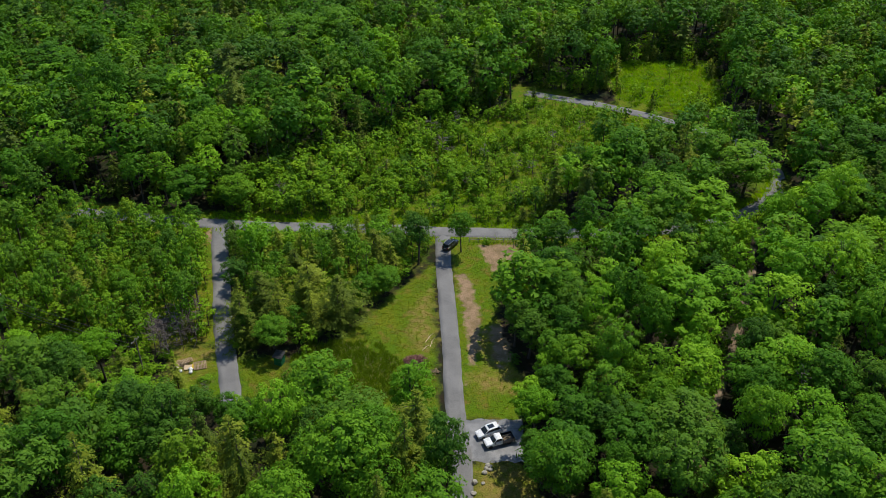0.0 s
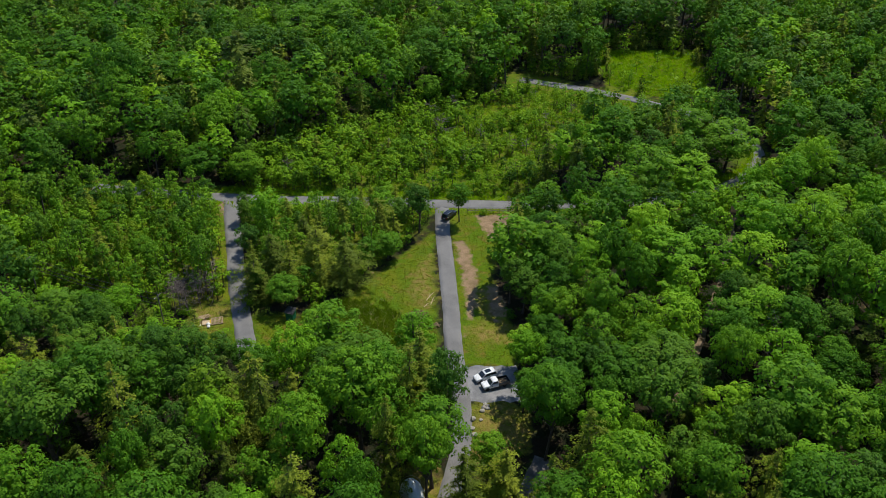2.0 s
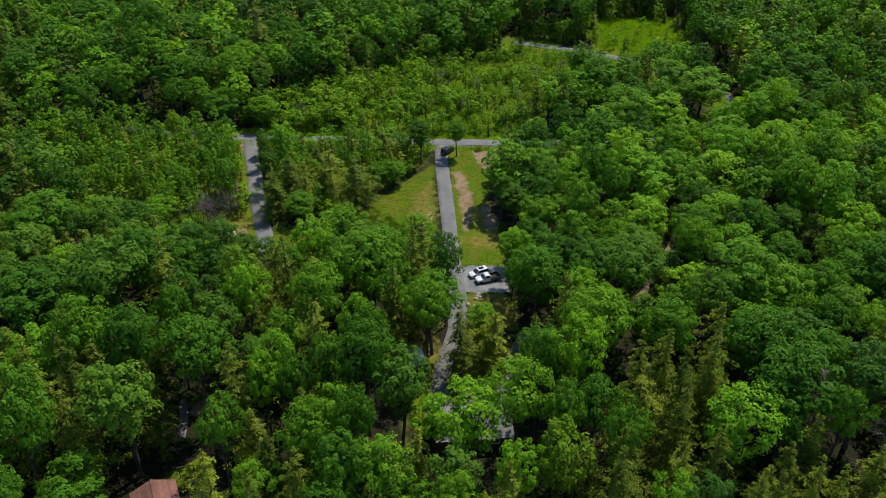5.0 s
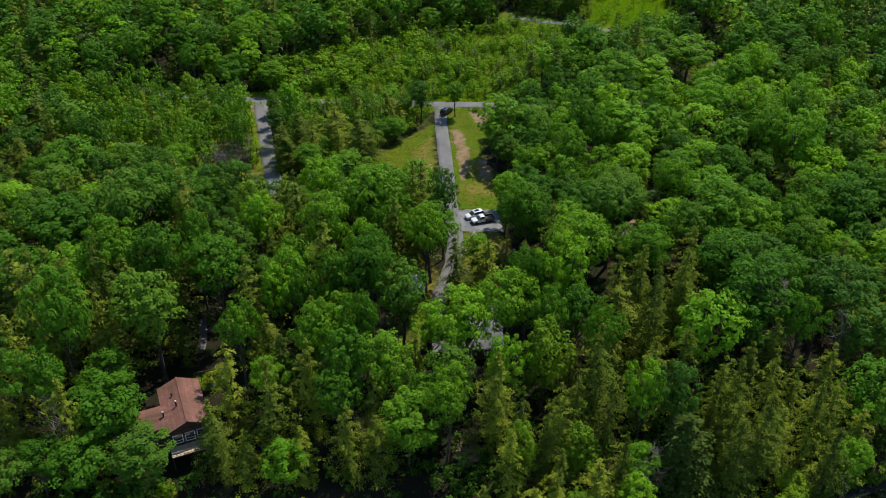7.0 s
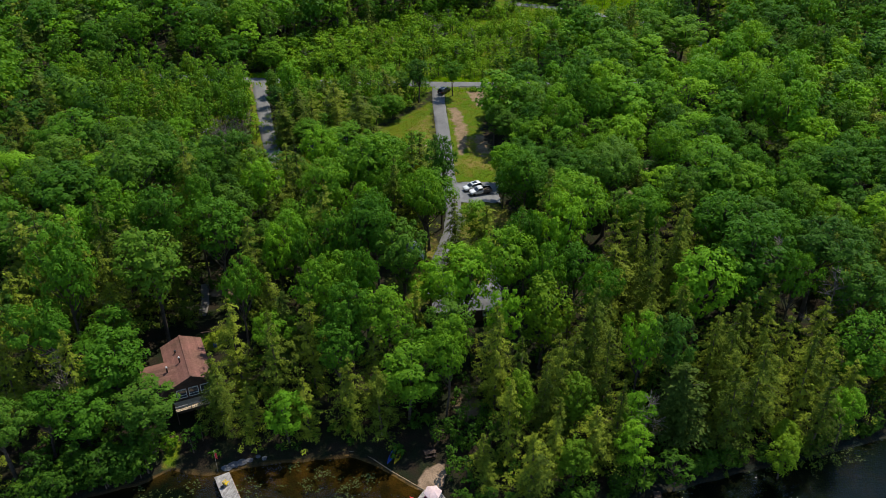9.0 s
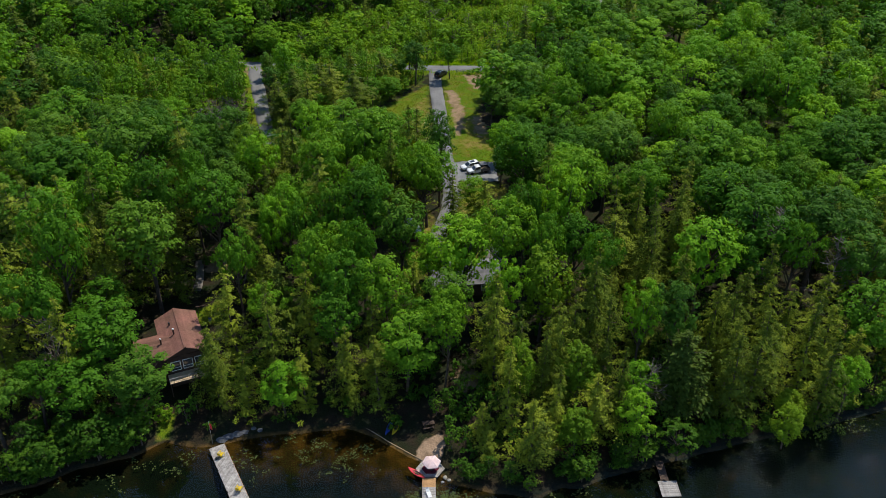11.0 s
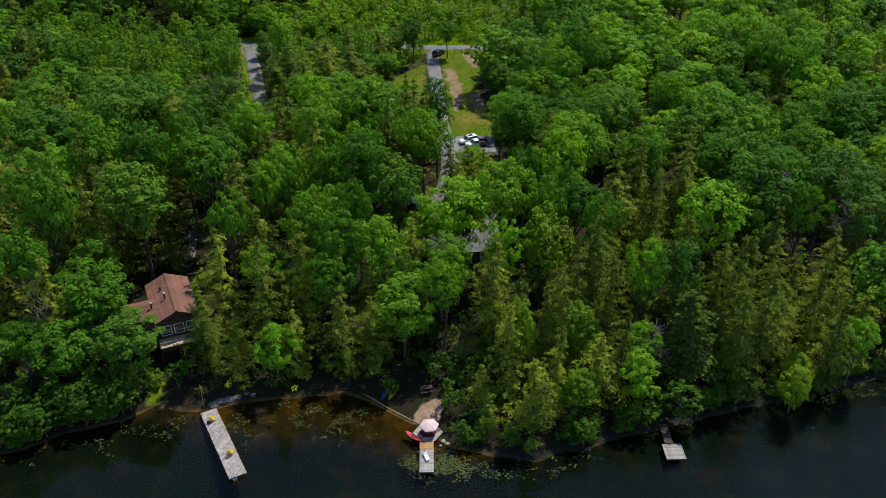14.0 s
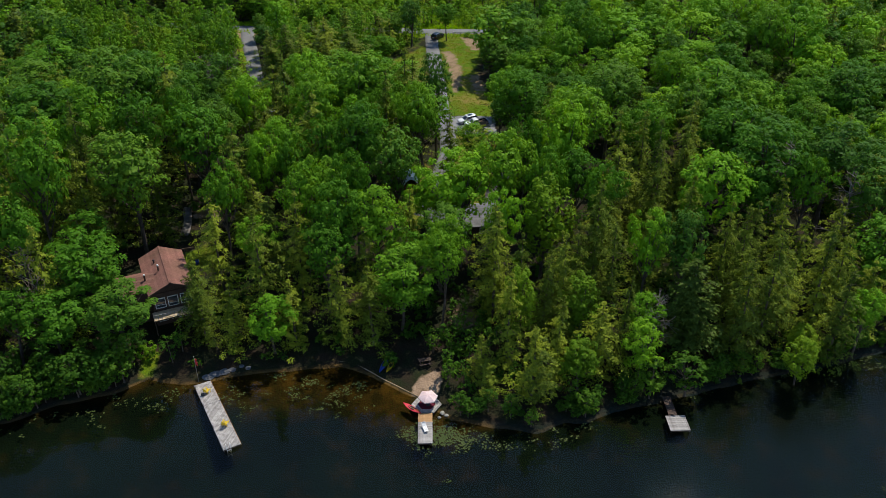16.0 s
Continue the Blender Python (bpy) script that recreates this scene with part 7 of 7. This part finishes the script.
for x, y in ((68, 262), (76, 266), (79, 262), (72, 256), (66, 275), (64, 252), (84, 276)):
    low.append(("sapling", x, y, rnd.uniform(3.5, 6.5), rnd.uniform(1.2, 1.9)))
for _ in range(560):
    # the wood's foot behind the meadow and the far lane
    i = rnd.randrange(7)
    (x0, y0), (x1, y1) = ((-57, 179), (-40, 206), (-14, 225), (12, 241), (29, 256), (52, 253), (56, 284), (96, 284))[i:i + 2]
    u = rnd.random()
    x, y = x0 + u * (x1 - x0) + rnd.uniform(-2, 1), y0 + u * (y1 - y0) + rnd.uniform(0.5, 6)
    if off_line(CROSS, x, y) < 5.5 or off_poly(FIELD, x, y) < 0:
        continue
    h = rnd.uniform(2.5, 8.5)
    low.append((rnd.choice(("sapling", "understory", "understory", "hemlock")), x, y, h, h * rnd.uniform(0.25, 0.34)))
for _ in range(230):
    # low growth below the wires and round the junk heap
    u = rnd.random()
    x, y = -92 + 47 * u + rnd.uniform(-3, 3), 134 - 18 * u + rnd.uniform(-6, 5)
    if off_line(LEFT, x, y) > 3.5 and off_poly(PILE, x, y) > 0 and math.hypot(x + 48.7, y - 121.5) > 4.5:
        low.append((rnd.choice(("shrub", "shrub", "sapling")), x, y, rnd.uniform(0.8, 2.4), rnd.uniform(0.7, 1.4)))
for _ in range(18):
    x, y = rnd.gauss(-54, 2.4), rnd.gauss(136, 5)
    low.append(("dead_sapling", x, y, rnd.uniform(3.5, 7.5), rnd.uniform(1.0, 1.9)))
for _ in range(14):
    x, y = rnd.gauss(-50.8, 1.5), rnd.gauss(131.5, 2.2)
    low.append(("dead_sapling", x, y, rnd.uniform(3.5, 7.0), rnd.uniform(0.9, 1.6)))
far_woods("meadow_saplings", low, "young green saplings and shrubs in a meadow")

# undergrowth on the forest floor
edge = [("bush", x, y, h, h * 0.65) for x, y, h in [(rnd.uniform(-62, 66), rnd.uniform(15, 48), rnd.uniform(1.0, 2.4)) for _ in range(420)]
        if y > shore_y(x) + 1.5 and min(off_poly(YARD, x, y), off_poly(BEACH, x, y), off_poly(CABIN, x, y)) > 0.5]
tries = [(rnd.uniform(-130, 130), rnd.uniform(14, 240)) for _ in range(900)]
room = clearance(np.array([s[0] for s in tries]), np.array([s[1] for s in tries]))
for (x, y), space in zip(tries, room):
    if abs(x) < seen_width(y) and space > 0.2:
        h = rnd.uniform(1.0, 2.6)
        edge.append(("bush", x, y, h, h * rnd.uniform(0.5, 0.8)))
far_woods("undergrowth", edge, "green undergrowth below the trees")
# bushes and small trees that lean over the bank
for i in range(125):
    x = rnd.uniform(2.5, 70) if i < 70 else rnd.uniform(-66, -45.5)
    y = float(shore_y(x)) + rnd.uniform(0.1, 2.0)
    k = rnd.choice(("bush", "understory"))
    h = rnd.uniform(1.3, 2.6) if k == "bush" else rnd.uniform(2.6, 4.4)
    if not 30.4 < x < 32.9:
        plant(k, x, y, h, h * rnd.uniform(0.28, 0.42) if k != "bush" else h * 0.6, "bushes along the shore")
for i in range(50):
    x = rnd.uniform(-60, -43.5)
    y = float(shore_y(x)) + (rnd.uniform(0.4, 7.0) if i < 34 else rnd.uniform(0.2, 1.4))
    k = rnd.choice(("bush", "understory", "understory"))
    h = rnd.uniform(1.6, 3.0) if k == "bush" else rnd.uniform(3.5, 7.0)
    plant(k, x, y, h, h * rnd.uniform(0.3, 0.42) if k != "bush" else h * 0.6, "bushes along the shore")
for x, y, h, r in [(29.2, 15.4, 6.5, 2.5), (34.3, 15.9, 7, 2.7)]:
    plant("understory", x, y, h, r, "bushes along the shore")
plant("shrub", -41.9, 24.2, 2.8, 1.5, "bushes along the shore", "bright green shrub on the sunny bank")
plant("sapling", -53.4, 17.6, 3.6, 1.4, "bushes along the shore", "light green sapling leaning over the water")

# ---- grass, reeds, herbs and lily pads ----


def blades(name, spots, mat, label, low, high, wide, lean=0.25, per=5):
    """Tufts of narrow upright blades, in one mesh."""
    rng = np.random.default_rng(len(spots))
    p = np.repeat(np.asarray(spots, float), per, 0)
    n = len(p)
    p[:, :2] += rng.normal(size=(n, 2)) * wide * 2.2
    z = height(p[:, 0], p[:, 1])
    a = rng.uniform(0, 6.28, n)
    h = rng.uniform(low, high, n)
    tip = rng.normal(size=(n, 2)) * (lean * h)[:, None]
    foot = np.stack([p[:, 0], p[:, 1], z - 0.03], 1)
    off = np.stack([np.cos(a), np.sin(a), np.zeros(n)], 1) * wide * rng.uniform(0.5, 1.0, (n, 1))
    top = np.stack([p[:, 0] + tip[:, 0], p[:, 1] + tip[:, 1], z + h], 1)
    v = np.stack([foot - off, foot + off, top], 1).reshape(-1, 3)
    me = mesh_from(name, v, np.arange(3 * n).reshape(-1, 3), [mat])
    return tagged(new(name, me), label, "grass", kind="stuff")


def spread(poly, n, seed, keep=0.0, avoid=()):
    rng = np.random.default_rng(seed)
    xs, ys = [q[0] for q in poly], [q[1] for q in poly]
    x, y = rng.uniform(min(xs), max(xs), n), rng.uniform(min(ys), max(ys), n)
    ok = off_poly(poly, x, y) + 1.2 * np.sin(x * 1.3 + 2 * np.sin(y * 0.7)) + 0.8 * np.sin(y * 1.9 + x) < -keep
    for line, d in ((ROAD, 2.0), (CROSS, 2.5), (LEFT, 2.1)):
        ok &= off_line(line, x, y) > d
    for q in avoid:
        ok &= off_poly(q, x, y) > 0
    return np.stack([x[ok], y[ok]], 1)


blades("reeds", spread(REEDS, 4200, 1), M_REED, "dense dark green reeds in a wet hollow", 0.5, 1.2, 0.05, 0.55, 7)
blades("reed_heads", spread(REEDS, 420, 2), M_STRAWREED, "dry straw-coloured reed stalks", 0.9, 1.4, 0.05, 0.35, 2)
blades("lawn_grass", np.concatenate([spread(CLEAR_L, 6500, 3, avoid=[REEDS]), spread(CLEAR_R, 3200, 4, avoid=DIRT), spread(PAD_W, 900, 5), spread(PAD_E, 900, 6), spread(CLEAR_S, 500, 7)]),
       M_GRASS, "patchy mown grass with dry spots", 0.08, 0.24, 0.05, 0.7, 6)
blades("meadow_grass", np.concatenate([spread(MEADOW, 7000, 8), spread(FIELD, 5000, 9)]), M_HERB, "tall bright green meadow grass and herbs", 0.3, 0.9, 0.13, 0.6, 6)
verge = resample(CROSS[2:12], 0.5)
rng = np.random.default_rng(11)
vg = np.array([(p.x + s * rng.uniform(2.4, 5.0) * 0.1, p.y + s * rng.uniform(2.5, 5.5)) for p in verge for s in (1, 1, 1, -1)])
blades("verge_grass", vg, M_HERB, "bright green grass along the lane", 0.3, 0.9, 0.16, 0.4, 6)


def pads(name, groups, label):
    """Floating lily leaves: notched discs, a little raised at the rim."""
    rng = np.random.default_rng(21)
    vs, fs, o = [], [], 0
    for cx, cy, sx, sy, n in groups:
        # the leaves keep together in loose patches round their roots
        roots = [(cx + rng.normal() * sx, cy + rng.normal() * sy) for _ in range(2 + n // 9)]
        for _ in range(n):
            x, y = roots[rng.integers(len(roots))]
            x, y = x + rng.normal() * 0.42, y + rng.normal() * 0.34
            if y > shore_y(x) - 0.2:
                continue
            r, a = rng.uniform(0.06, 0.14), rng.uniform(0, 6.28)
            z = 0.012 + rng.uniform(0, 0.012)
            lift = rng.uniform(0, 0.05)
            ring = [(x + r * math.cos(a + 0.25 + 5.8 * k / 8), y + r * math.sin(a + 0.25 + 5.8 * k / 8), z + (lift if k % 3 == 0 else 0.004)) for k in range(9)]
            vs += [(x, y, z)] + ring
            fs += [(o, o + 1 + k, o + 2 + k) for k in range(8)]
            o += 10
    return tagged(new(name, mesh_from(name, vs, fs, [M_PAD])), label, "lily pads", kind="stuff")


pads("lily_pads", [(0.8, 8.6, 1.8, 1.1, 620), (-3.2, 9.5, 0.9, 1.0, 180), (3.6, 7.6, 1.8, 0.7, 150), (7.5, 6.6, 1.8, 0.5, 60), (-28.2, 17.0, 1.4, 2.2, 70), (-25.5, 14.8, 0.9, 1.6, 26),
                   (-40.5, 15.5, 3.2, 0.8, 75), (-47.5, 13.2, 3.5, 0.8, 55), (-54, 10, 3, 0.8, 20), (-14.5, 17.2, 1.6, 1.8, 120), (-18.5, 18.6, 1.6, 1.6, 90), (-11.5, 16.6, 1.0, 1.6, 80), (-22, 20.0, 1.5, 1.0, 40),
                   (-36.5, 17.8, 1.2, 1.2, 50), (16.5, 8.0, 2.2, 0.8, 50), (21, 9.8, 1.6, 0.6, 30), (38, 16.6, 3, 0.5, 40), (62, 22.5, 4, 0.9, 110), (50, 19.2, 3, 0.5, 40), (0, -6, 30, 6, 24)],
     "scattered yellow-green lily pads on the lake")
